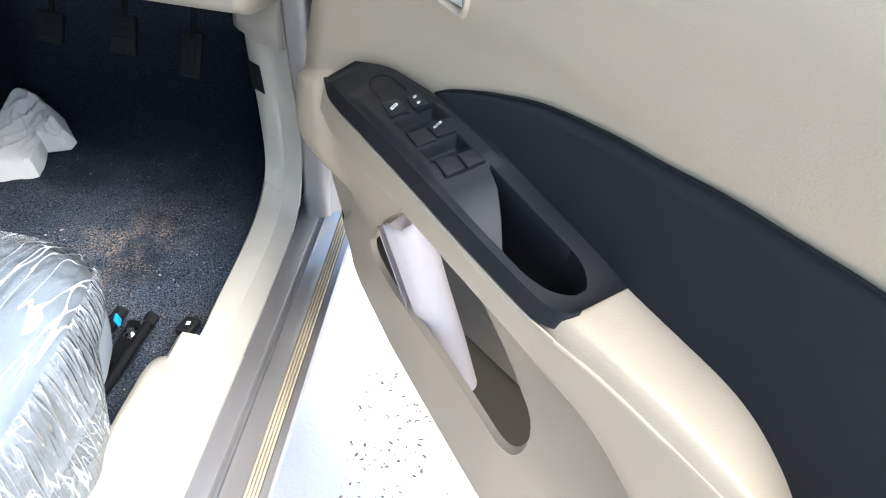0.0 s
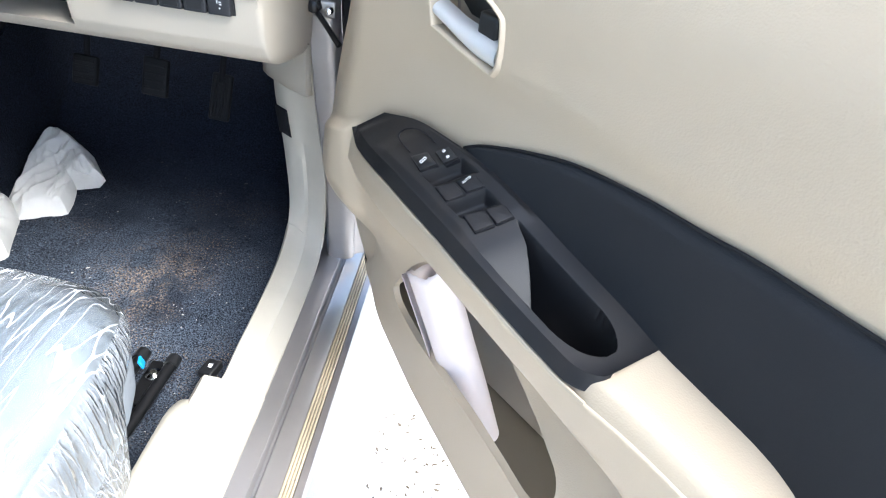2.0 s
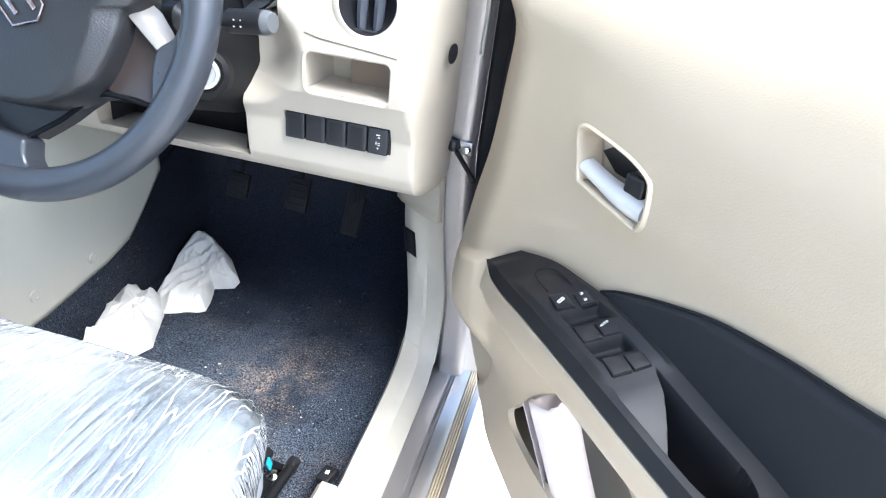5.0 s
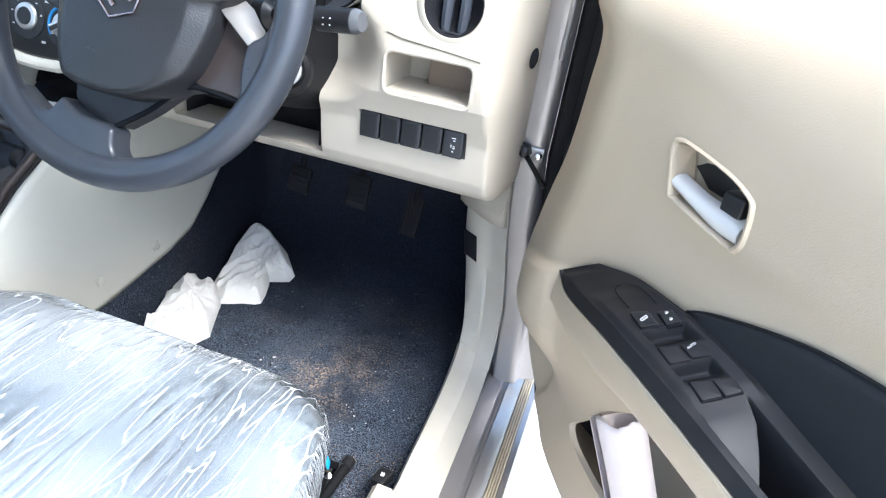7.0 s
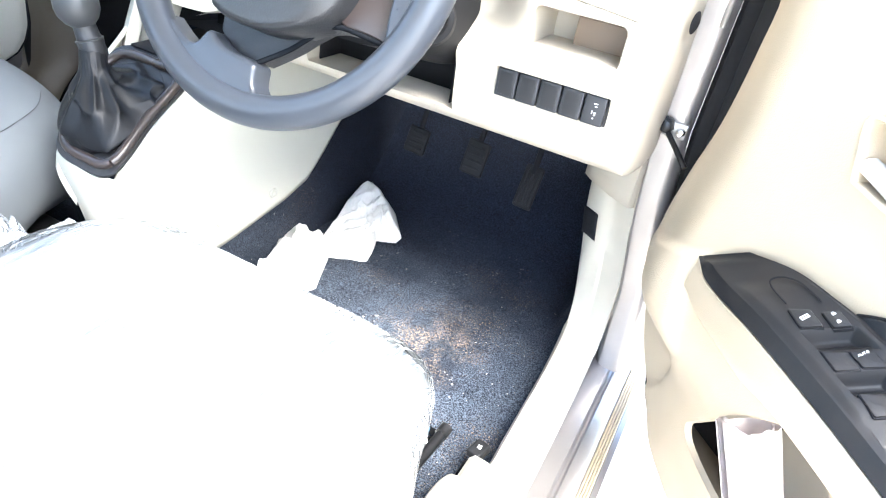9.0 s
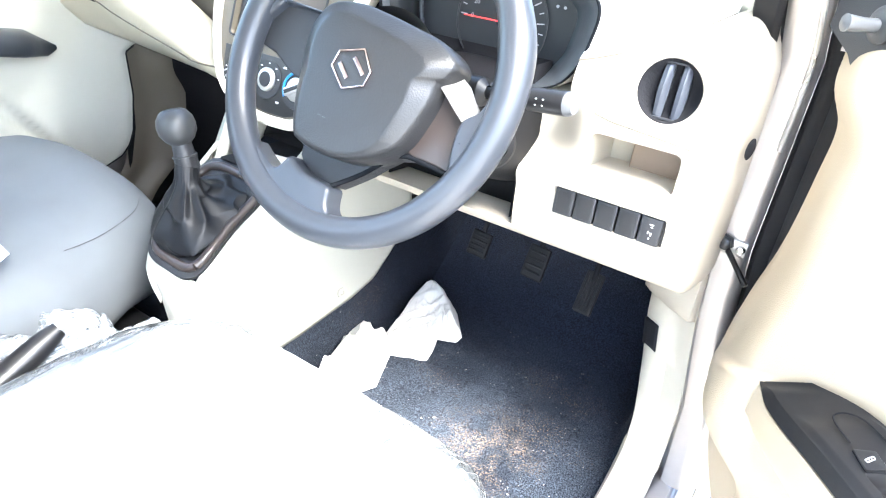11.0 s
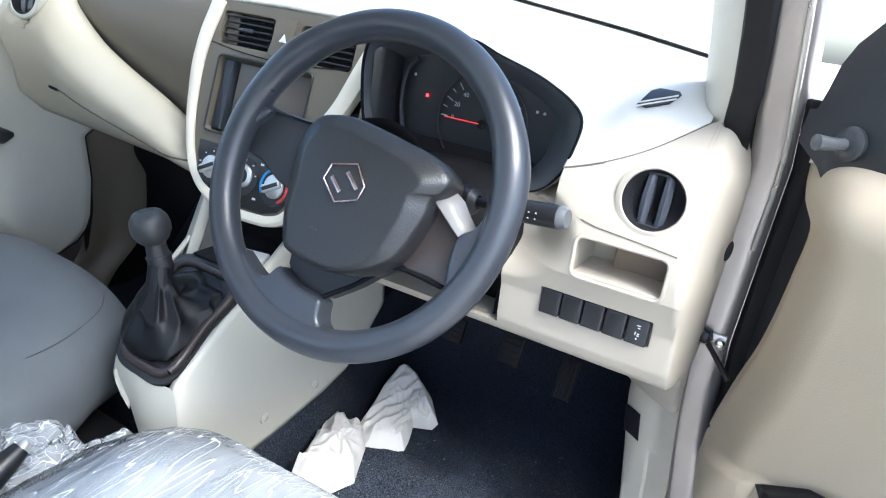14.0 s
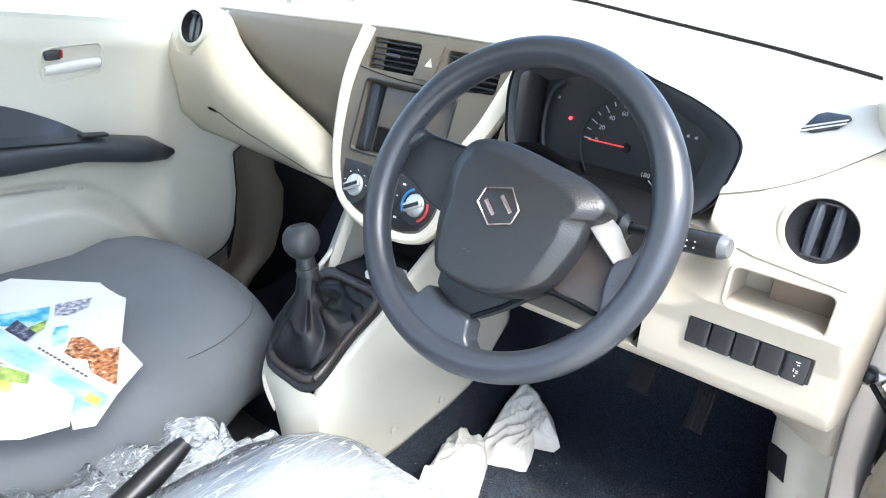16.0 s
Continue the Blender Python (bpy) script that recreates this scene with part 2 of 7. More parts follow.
UMBER = material("dark_brown_spoke_plastic", (0.030, 0.023, 0.021), 0.28, grain=(0.06, 900.0), spots=(0.06, 9.0))
FACET_GLINT = material("pale_glint_facet", (0.24, 0.23, 0.22), 0.22, grain=(0.04, 900.0))
KNOB = material("grey_knob_plastic", (0.036, 0.038, 0.040), 0.38, grain=(0.15, 800.0))
LEVER_SILVER = material("bright_satin_silver", (0.66, 0.645, 0.61), 0.40, metal=0.15, grain=(0.02, 900.0), spots=(0.03, 20.0))
SILVER = material("satin_silver", (0.62, 0.62, 0.61), 0.28, metal=0.75, grain=(0.03, 900.0), spots=(0.05, 20.0))
BADGE = material("brownish_chrome", (0.52, 0.40, 0.37), 0.16, metal=1.0, grain=(0.0, 900.0), spots=(0.2, 60.0))
CHROME = material("chrome", (0.78, 0.77, 0.76), 0.08, metal=1.0, grain=(0.0, 900.0), spots=(0.03, 20.0))
STEEL = material("black_steel", (0.03, 0.03, 0.032), 0.28, metal=0.7, grain=(0.1, 500.0), spots=(0.2, 20.0))
ZINC = material("zinc_steel", (0.45, 0.44, 0.42), 0.35, metal=0.9, grain=(0.1, 500.0), spots=(0.2, 30.0))
GOLD = material("gilt_seal_strip", (0.60, 0.49, 0.33), 0.35, grain=(0.1, 500.0), spots=(0.12, 15.0))
PAPER = material("pink_white_paper", (0.74, 0.66, 0.63), 0.6, grain=(0.1, 300.0), spots=(0.04, 14.0))
WHITE_PAPER = material("white_paper", (0.78, 0.78, 0.76), 0.6, grain=(0.06, 300.0), spots=(0.03, 14.0))
RAG = material("off_white_cloth", (0.68, 0.665, 0.63), 0.85, grain=(0.3, 600.0), spots=(0.12, 16.0))
CONCRETE = material("pale_concrete", (0.66, 0.64, 0.60), 0.9, grain=(0.6, 120.0), spots=(0.08, 1.4), tint=(0.52, 0.48, 0.42))
SILL_GREY = material("pale_scuff_plastic", (0.48, 0.44, 0.36), 0.45, grain=(0.12, 700.0), spots=(0.1, 9.0))
DIAL_MARK = material("dim_white_dial_print", (0.42, 0.42, 0.43), 0.5, grain=(0.0, 500.0))
WHITE_MARK = material("white_print", (0.75, 0.75, 0.74), 0.5, grain=(0.0, 500.0))
RED_MARK = glow_material("red_warning_lamp", (0.9, 0.03, 0.04), 1.2)
NEEDLE = glow_material("red_needle", (0.7, 0.04, 0.04), 0.2)
BLUE_MARK = material("blue_print", (0.03, 0.26, 0.62), 0.5, grain=(0.0, 500.0))
ROSE_MARK = material("red_print", (0.62, 0.05, 0.05), 0.5, grain=(0.0, 500.0))
BLUE_FOIL = material("blue_plastic", (0.02, 0.28, 0.62), 0.3, grain=(0.05, 500.0))
FILM = film_material("clear_seat_film", 0.24, 0.08, 15.0, 35.0, 0.0009)
SKIRT = film_material("clear_hanging_film", 0.10, 0.10, 24.0, 20.0, 0.0019, True)
CLUMP = film_material("crumpled_clear_film", 0.14, 0.10, 26.0, 70.0, 0.0030)
GLASS = glass_material()


# ---- builders ----
def sm(a, b, x):
    t = min(1.0, max(0.0, (x - a) / (b - a)))
    return t * t * (3 - 2 * t)


def lerp(keys, values, x):
    return float(np.interp(x, keys, values))


def bend(keys, values, x):
    """Smooth interpolation through keyed values."""
    k = min(max(int(np.searchsorted(keys, x)) - 1, 0), len(keys) - 2)
    x0, x1, y0, y1 = keys[k], keys[k + 1], values[k], values[k + 1]

    def rise(i):
        a, c = max(i - 1, 0), min(i + 1, len(keys) - 1)
        return (values[c] - values[a]) / (keys[c] - keys[a])

    h = x1 - x0
    t = min(1.0, max(0.0, (x - x0) / h))
    return (2 * t**3 - 3 * t**2 + 1) * y0 + (t**3 - 2 * t**2 + t) * h * rise(k) + (3 * t**2 - 2 * t**3) * y1 + (t**3 - t**2) * h * rise(k + 1)


def spline(points, n, closed=False):
    """A smooth line through the points, n steps to each stretch."""
    p = [Vector(q) for q in points]
    count = len(p)
    out = []
    for i in range(count if closed else count - 1):
        a, b, c, d = (p[(i + k) % count] if closed else p[min(max(i + k, 0), count - 1)] for k in (-1, 0, 1, 2))
        for j in range(n):
            t = j / n
            out.append(0.5 * ((2 * b) + (c - a) * t + (2 * a - 5 * b + 4 * c - d) * t * t + (3 * b - a - 3 * c + d) * t**3))
    if not closed:
        out.append(p[-1].copy())
    return out


def sheet(rows, closed=False, caps=False):
    """A skin over rows of points, all of one length."""
    bm = bmesh.new()
    v = [[bm.verts.new(q) for q in row] for row in rows]
    n = len(rows[0])
    for a, b in zip(v, v[1:]):
        for j in range(n if closed else n - 1):
            k = (j + 1) % n
            bm.faces.new((a[j], a[k], b[k], b[j]))
    if caps:
        bm.faces.new(v[0][::-1])
        bm.faces.new(v[-1])
    bmesh.ops.recalc_face_normals(bm, faces=bm.faces)
    return bm


def surf(fn, us, vs):
    return sheet([[fn(u, v) for v in vs] for u in us])


def span(a, b, n):
    return [a + (b - a) * i / n for i in range(n + 1)]


def tube(points, radius, segs=12, caps=True):
    """A round bar along a line; radius is a number or a function of 0..1."""
    p = [Vector(q) for q in points]
    rows = []
    side = None
    for i, q in enumerate(p):
        way = (p[min(i + 1, len(p) - 1)] - p[max(i - 1, 0)]).normalized()
        if side is None:
            side = way.orthogonal().normalized()
        side = (side - way * side.dot(way)).normalized()
        other = way.cross(side)
        r = radius(i / (len(p) - 1)) if callable(radius) else radius
        rows.append([q + r * (math.cos(a) * side + math.sin(a) * other) for a in span(0, 2 * math.pi, segs)[:-1]])
    return sheet(rows, closed=True, caps=caps)


def lathe(profile, origin, axis, segs=32, caps=False):
    """Turned about an axis: profile is (radius, height) from the origin."""
    axis = Vector(axis).normalized()
    a = axis.orthogonal().normalized()
    b = axis.cross(a)
    o = Vector(origin)
    return sheet([[o + axis * h + max(r, 1e-5) * (math.cos(t) * a + math.sin(t) * b) for t in span(0, 2 * math.pi, segs)[:-1]] for r, h in profile], closed=True, caps=caps)


def block(centre, size, bevel=0.003, axes=None, segs=3):
    """A rounded box; axes: its own three directions."""
    bm = bmesh.new()
    bmesh.ops.create_cube(bm, size=1.0)
    for v in bm.verts:
        v.co = Vector((v.co.x * size[0], v.co.y * size[1], v.co.z * size[2]))
    if bevel:
        bmesh.ops.bevel(bm, geom=list(bm.edges), offset=min(bevel, min(size) * 0.48), segments=segs, affect="EDGES", profile=0.6)
    turn = Matrix(axes).transposed().to_4x4() if axes else Matrix.Identity(4)
    bm.transform(Matrix.Translation(centre) @ turn)
    return bm


def plate(outline, origin, ex, ey, depth, bevel=0.002, segs=2, lift=0.0):
    """A flat piece with that outline in the plane of ex and ey, thick towards their normal."""
    ex, ey, o = Vector(ex).normalized(), Vector(ey).normalized(), Vector(origin)
    en = ex.cross(ey).normalized()
    bm = bmesh.new()
    f = bm.faces.new([bm.verts.new(o + ex * p[0] + ey * p[1] + en * lift) for p in outline])
    top = bmesh.ops.extrude_face_region(bm, geom=[f])
    moved = [g for g in top["geom"] if isinstance(g, bmesh.types.BMVert)]
    bmesh.ops.translate(bm, verts=moved, vec=en * depth)
    bmesh.ops.recalc_face_normals(bm, faces=bm.faces)
    if bevel:
        rim = [e for e in bm.edges if all(v in moved for v in e.verts)]
        bmesh.ops.bevel(bm, geom=rim, offset=bevel, segments=segs, affect="EDGES", profile=0.6)
    return bm


def pillow(outline, origin, ex, ey, low, high, r, steps=4, hold=9.0):
    """A flat piece with that outline whose upper rim is rolled off by r, but for what lies further out than hold."""
    ex, ey, o = Vector(ex).normalized(), Vector(ey).normalized(), Vector(origin)
    en = ex.cross(ey)
    p = [Vector((q[0], q[1], 0)) for q in outline]
    n = len(p)
    if sum(p[i].x * p[(i + 1) % n].y - p[(i + 1) % n].x * p[i].y for i in range(n)) < 0:
        p.reverse()
    inward = []
    for i in range(n):
        t = (p[(i + 1) % n] - p[i - 1]).normalized()
        inward.append(Vector((-t.y, t.x, 0)) * sm(hold, hold - 0.008, p[i].length))
    rings = [(0.0, low), (0.0, high - r)] + [(r * (1 - math.cos(a)), high - r * (1 - math.sin(a))) for a in span(0, math.pi / 2, steps)[1:]]
    return sheet([[o + ex * (q + m * d).x + ey * (q + m * d).y + en * h for q, m in zip(p, inward)] for d, h in rings], closed=True, caps=True)


def rounded(w, h, r, n=5, cx=0.0, cy=0.0):
    out = []
    for sx, sy, a0 in ((1, 1, 0), (-1, 1, 90), (-1, -1, 180), (1, -1, 270)):
        for k in range(n + 1):
            a = radians(a0 + 90 * k / n)
            out.append((cx + sx * (w / 2 - r) + r * math.cos(a), cy + sy * (h / 2 - r) + r * math.sin(a)))
    return out


def join(*parts):
    """Several shapes that make up one solid part."""
    bm = parts[0]
    for other in parts[1:]:
        me = bpy.data.meshes.new("tmp")
        other.to_mesh(me)
        bm.from_mesh(me)
        bpy.data.meshes.remove(me)
        other.free()
    return bm


def thing(name, at, label, category, group="", kind=""):
    e = new(name)
    e.empty_display_size = 0.05
    e.matrix_world = Matrix.Translation(at)
    e["base"] = list(at)
    return tagged(e, label, category, group, kind)


def part(name, bm, mat, parent=None, label="", thick=0.0, smooth=True, bevel=0.0, sharp=40):
    """Links a bmesh, given in world places, as one mesh object under its thing or part."""
    me = bpy.data.meshes.new(name)
    bm.to_mesh(me)
    bm.free()
    ob = new(name, me)
    me.materials.append(mat)
    if smooth:
        me.polygons.foreach_set("use_smooth", [True] * len(me.polygons))
        me.set_sharp_from_angle(angle=radians(sharp))
    if parent is not None:
        ob.parent = parent
        root = parent
        while root.parent is not None:
            root = root.parent
        if parent is root:
            ob.matrix_parent_inverse = Matrix.Translation(-Vector(root["base"]))
        else:
            ob.matrix_parent_inverse = Matrix.Identity(4)
    if thick:
        mod = ob.modifiers.new("thickness", "SOLIDIFY")
        mod.thickness, mod.offset = thick, -1.0
    if bevel:
        mod = ob.modifiers.new("edge", "BEVEL")
        mod.width, mod.segments, mod.limit_method = bevel, 2, "ANGLE"
    if label:
        ob["label"] = label
    return ob


def solo(name, bm, mat, label, category="", kind="", **more):
    ob = part(name, bm, mat, None, "", **more)
    return tagged(ob, label, category, "", kind)


def writing(text, size, origin, ex, ey, mat, parent, name="lettering", depth=0.0003):
    """Raised print in the built-in font, centred on origin."""
    c = bpy.data.curves.new(name, "FONT")
    c.body, c.size, c.extrude, c.align_x, c.align_y = text, size, depth, "CENTER", "CENTER"
    c.resolution_u = 2
    tmp = bpy.data.objects.new("tmp", c)
    me = bpy.data.meshes.new_from_object(tmp)
    bpy.data.objects.remove(tmp)
    ex, ey = Vector(ex).normalized(), Vector(ey).normalized()
    bm = bmesh.new()
    bm.from_mesh(me)
    bpy.data.meshes.remove(me)
    bm.transform(Matrix.Translation(origin) @ Matrix((ex, ey, ex.cross(ey))).transposed().to_4x4())
    return part(name, bm, mat, parent, smooth=False)


# ---- the ground and the shell of the car ----
ground_bm = sheet([[(x, y, 0.0) for x in (-300, -20, -4, -1, 1, 2, 4, 20, 300)] for y in (-300, -20, -4, -1, 1, 2, 4, 20, 300)])
solo("ground", ground_bm, CONCRETE, "pale sunlit concrete yard under the car", "ground", "structure")


def floor_z(x, y):
    z = 0.345 + 0.36 * sm(0.46, 0.86, y) * (0.6 + 0.4 * sm(0.4, 0.9, y))
    z += (0.075 + 0.14 * sm(0.05, 0.45, y)) * sm(0.088, 0.074, abs(x - 0.03))
    z += 0.24 * sm(0.60, 0.655, x) * sm(0.33, 0.42, y)
    return z + 0.004 * noise.noise((x * 9, y * 9, 0)) + 0.0015 * noise.noise((x * 45, y * 45, 3))


solo("floor", surf(lambda x, y: (x, y, floor_z(x, y)), span(-0.66, 0.66, 190), span(-1.5, 0.9, 150)), CARPET,
     "dark navy needle-felt carpet strewn with sand", "floor", "structure")
solo("bulkhead", sheet([[(x, y, z) for y, z in ((0.66, 1.06), (0.8, 0.95), (0.9, 0.72), (0.9, 0.3))] for x in (-0.66, 0, 0.67)]), DARK,
     "black felt bulkhead behind the dashboard", "bulkhead", "structure", thick=0.01)
solo("wall_kick", sheet([[(-0.646, y, z) for z in (0.3, 0.6, 1.0)] for y in (0.36, 0.65, 0.9)]), DARK, "dark side wall of the passenger footwell", "wall", "structure", thick=0.003)
solo("wall_kick", sheet([[(0.676, y, z) for z in (0.3, 0.6, 1.03)] for y in (0.36, 0.65, 0.9)]), DARK, "dark footwell side wall", "wall", "structure", thick=0.01)

# added block that keeps light from the far side out of the footwell
solo("footwell_light_block", block((0.02, 0.62, 0.70), (0.16, 0.22, 0.36), 0.02), DARK, "black block added behind the centre stack to darken the footwell", "heater housing", "structure")

SCREEN_X = [-0.62, -0.4, 0.0, 0.07, 0.25, 0.43, 0.576, 0.64]
SCREEN_Z = [1.06, 1.10, 1.142, 1.138, 1.117, 1.097, 1.076, 1.065]


def screen_base(x):
    return Vector((x, 0.635 - 0.10 * (x / 0.6) ** 2, lerp(SCREEN_X, SCREEN_Z, x)))


def screen_top(x):
    return Vector((0.03 + (x - 0.03) * 0.86, 0.085 - 0.05 * (x / 0.6) ** 2, 1.475 - 0.03 * (x / 0.6) ** 2))


win = solo("windscreen", sheet([[screen_base(x).lerp(screen_top(x), t) + Vector((0, 0.02, 0.045)) * math.sin(math.pi * t) for t in span(0, 1, 12)] for x in span(-0.64, 0.66, 24)]), GLASS,
           "clear raked windscreen", "windscreen", "structure")
win.visible_shadow = False
solo("windscreen_seal", sheet([[screen_base(x) + Vector((0, d, h + 0.002)) for d, h in ((-0.006, 0.0), (-0.005, 0.004), (0.003, 0.005), (0.007, 0.002))] for x in span(-0.62, 0.585, 40)]), RUBBER,
     "black rubber seal along the foot of the windscreen", "seal", "structure", thick=0.003)
# the roof is out of view, added so that it shades dash and seats
solo("roof", sheet([[(0.03 + a * 0.58, y, 1.475 - 0.045 * a * a + 0.03 * math.sin(math.pi * (y + 1.9) / 2.0)) for a in span(-1, 1, 12)] for y in span(-1.9, 0.095, 14)]), PALE,
     "unseen pale-lined roof added to shade the cabin", "roof", "structure", thick=0.03)
# far side and tail: lower walls with open window bands
solo("wall_passenger", sheet([[(-0.68, y, z) for z in (0.22, 0.6, 0.97)] for y in (-1.9, -1, 0, 0.9)]), PAINT, "grey-brown painted far body side", "body side", "structure", thick=0.03)
# tail, rear door and centre pillars are unseen, added to bound the incoming daylight
solo("wall_tail", sheet([[(x, -1.9, z) for z in (0.22, 0.6, 1.0)] for x in (-0.66, 0, 0.7)]), PAINT, "unseen painted tail panel added to shape the cabin's light", "tail panel", "structure", thick=0.03)
solo("wall_rear_door", sheet([[(0.70, y, z) for z in (0.22, 0.6, 0.97)] for y in (-1.9, -1.4, -0.98)]), PAINT, "unseen rear door wall added to shape the cabin's light", "body side", "structure", thick=0.03)
for y0 in (-0.92,):
    solo("pillar_centre", block((0.665, y0, 0.9), (0.05, 0.12, 1.15), 0.012), PAINT, "unseen painted centre pillar added to shape the cabin's light", "pillar", "structure")
    solo("pillar_centre", block((-0.625, y0, 1.2), (0.05, 0.12, 0.55), 0.012), PAINT, "unseen painted centre pillar added to shape the cabin's light", "pillar", "structure")

# sill: scuff trim, painted step, gilt seal strip, painted outer flank
def sill_rows(section, y0=-1.4, y1=0.62, n=42):
    return sheet([[(x, y, z) for x, z in section] for y in span(y0, y1, n)])


sill = thing("sill", (0.72, -0.5, 0.0), "painted door sill step with a gilt ribbed seal strip", "sill", "", "structure")
part("painted_step", sill_rows([(0.655, 0.36), (0.672, 0.372), (0.690, 0.374), (0.712, 0.368), (0.716, 0.362), (0.719, 0.362), (0.722, 0.366), (0.740, 0.358), (0.744, 0.352)]), PAINT, sill, "grey-brown painted step with a groove")
part("outer_flank", sill_rows([(0.757, 0.350), (0.766, 0.347), (0.769, 0.341), (0.762, 0.328), (0.735, 0.27), (0.70, 0.19)]), PAINT, sill, "dusty painted outer flank")
for k in range(4):
    x = 0.7445 + 0.0036 * k
    part("rib", tube([(x, y, 0.3545 - 0.0008 * k) for y in span(-1.4, 0.45, 20)], 0.0016, 8), GOLD, sill, "gilt rib of the seal strip" if not k else "")
part("strip_base", sill_rows([(0.742, 0.351), (0.750, 0.352), (0.758, 0.350)]), TAUPE, sill)

scuff = thing("scuff_trim", (0.65, -0.4, 0.38), "pale beige plastic scuff trim along the sill, rising up the pillar", "trim", "", "structure")
INNER = spline([(0.612, -1.4, 0.40), (0.614, -0.1, 0.40), (0.618, 0.004, 0.40), (0.637, 0.026, 0.40), (0.637, 0.09, 0.40), (0.632, 0.26, 0.40), (0.626, 0.345, 0.435), (0.608, 0.386, 0.51), (0.590, 0.404, 0.60), (0.586, 0.406, 0.70)], 14)
OUTER = spline([(0.692, -1.4, 0.378), (0.692, -0.1, 0.378), (0.692, 0.004, 0.378), (0.691, 0.026, 0.378), (0.691, 0.09, 0.378), (0.688, 0.26, 0.378), (0.686, 0.325, 0.41), (0.684, 0.342, 0.50), (0.672, 0.340, 0.60), (0.662, 0.335, 0.70)], 14)
rows = []
for a, b in zip(INNER, OUTER):
    up = Vector((-0.25, -0.45, 0.6)).normalized() if a.y > 0.33 else Vector((0, 0, 1))
    rows.append([a - up * 0.05 + Vector((0.004, 0.004, 0)), a - up * 0.006, a + up * 0.004 + (b - a) * 0.08, a.lerp(b, 0.3) + up * 0.008, a.lerp(b, 0.52) + up * 0.006, a.lerp(b, 0.57) + up * 0.001, a.lerp(b, 0.8) + up * 0.001, b + up * 0.001, b - up * 0.004])
part("cover", sheet(rows), SILL_GREY, scuff)
housing = []
for y in [-1.4, -0.9, -0.5, -0.2, -0.08] + [0.006 - 0.05 * (1 - math.sin(t)) for t in span(0.2, math.pi / 2, 6)]:
    k = math.sqrt(max(0.0, 1 - max(0.0, (y + 0.044) / 0.0502) ** 2))
    housing.append([Vector((x + 0.010 * (1 - k), y, 0.372 + (z - 0.372) * (0.35 + 0.65 * k))) for x, z in ((0.594, 0.350), (0.597, 0.392), (0.602, 0.4035), (0.612, 0.4075), (0.626, 0.4065), (0.638, 0.4030), (0.648, 0.3960), (0.652, 0.3860))])
part("belt_housing", sheet(housing), SILL_GREY, scuff, "raised belt housing beside the seat", sharp=70)
# the notch is a dark patch over the trim, its shade put into the colour
notch = []
for a, b in zip(INNER, OUTER):
    if 0.540 < a.z < 0.585:
        up = Vector((-0.25, -0.45, 0.6)).normalized()
        notch.append([a - up * 0.03, a - up * 0.004 - (b - a) * 0.02, a + up * 0.006 + (b - a) * 0.08, a.lerp(b, 0.30) + up * 0.0095, a.lerp(b, 0.36) + up * 0.0090])
part("notch_patch", sheet(notch), DARK, scuff, "black patch on the kick trim for the shade in its notch", thick=0.001)

part("upper_cover", sheet([[(0.580, 0.395, z), (0.592, 0.380, z), (0.628, 0.350, z), (0.660, 0.330, z), (0.668, 0.340, z)] for z in span(0.632, 0.76, 6)]), BEIGE, scuff, "beige pillar trim above the kick panel", thick=0.004)

# the plane of the open door: along it, out of it, up
DU, DN = Vector((0.702, -0.712, 0)), Vector((-0.712, -0.702, 0))


def dp(u, n, z):
    return DU * u + DN * n + Vector((0, 0, z))


FRONT_Z = [0.40, 0.422, 0.467, 0.512, 0.566, 0.628, 0.714, 0.79, 0.88, 0.935, 0.965, 1.0]
FRONT_U = [0.42, 0.385, 0.325, 0.292, 0.276, 0.270, 0.286, 0.306, 0.316, 0.317, 0.296, 0.290]


def front_u(z):
    return bend(FRONT_Z, FRONT_U, z)


def skin_n(u, z):
    """How far the door's inner skin stands out towards the cabin."""
    low = lerp([0.27, 0.39, 0.454, 0.56, 0.662, 0.778, 0.9, 1.3], [-0.735, -0.712, -0.69, -0.66, -0.637, -0.612, -0.603, -0.603], u)
    k = u - front_u(z)
    high = -0.652 - 0.055 * (1 - sm(0.0, 0.13, k)) - 0.02 * (1 - sm(0.0, 0.03, k))
    n = high + (low - high) * sm(0.62, 0.50, z)
    # the shoulder under the window rolls over towards the glass
    crest = lerp([0.3, 0.416, 0.506, 0.606, 0.693, 1.3], [0.978, 0.960, 0.945, 0.922, 0.905, 0.88], u)
    t = min(1.0, max(0.0, (z - crest) / (1.022 - crest)))
    n -= 0.085 * sm(0.27, 0.44, u) * (1 - math.sqrt(1 - t * t))
    # a narrow ledge runs forward from the armrest, over a shallow oval field
    edge = lerp([0.27, 0.315, 0.37, 0.42, 0.487], [0.630, 0.6506, 0.6776, 0.6964, 0.733], u)
    n += 0.012 * sm(0.275, 0.36, u) * sm(0.450, 0.418, u) * sm(edge, edge - 0.009, z) * sm(0.50, 0.60, z)
    n -= 0.006 * sm(0.003, -0.004, u - lerp([0.41, 0.4268, 0.4725, 0.508, 0.543, 0.5578, 0.5692], [0.345, 0.3585, 0.3932, 0.4005, 0.3847, 0.3406, 0.2721], z)) * sm(0.575, 0.568, z)
    n += 0.010 * sm(0.80, 0.84, z) * sm(0.95, 0.87, z) * sm(0.45, 0.6, u) * 0.6
    return n


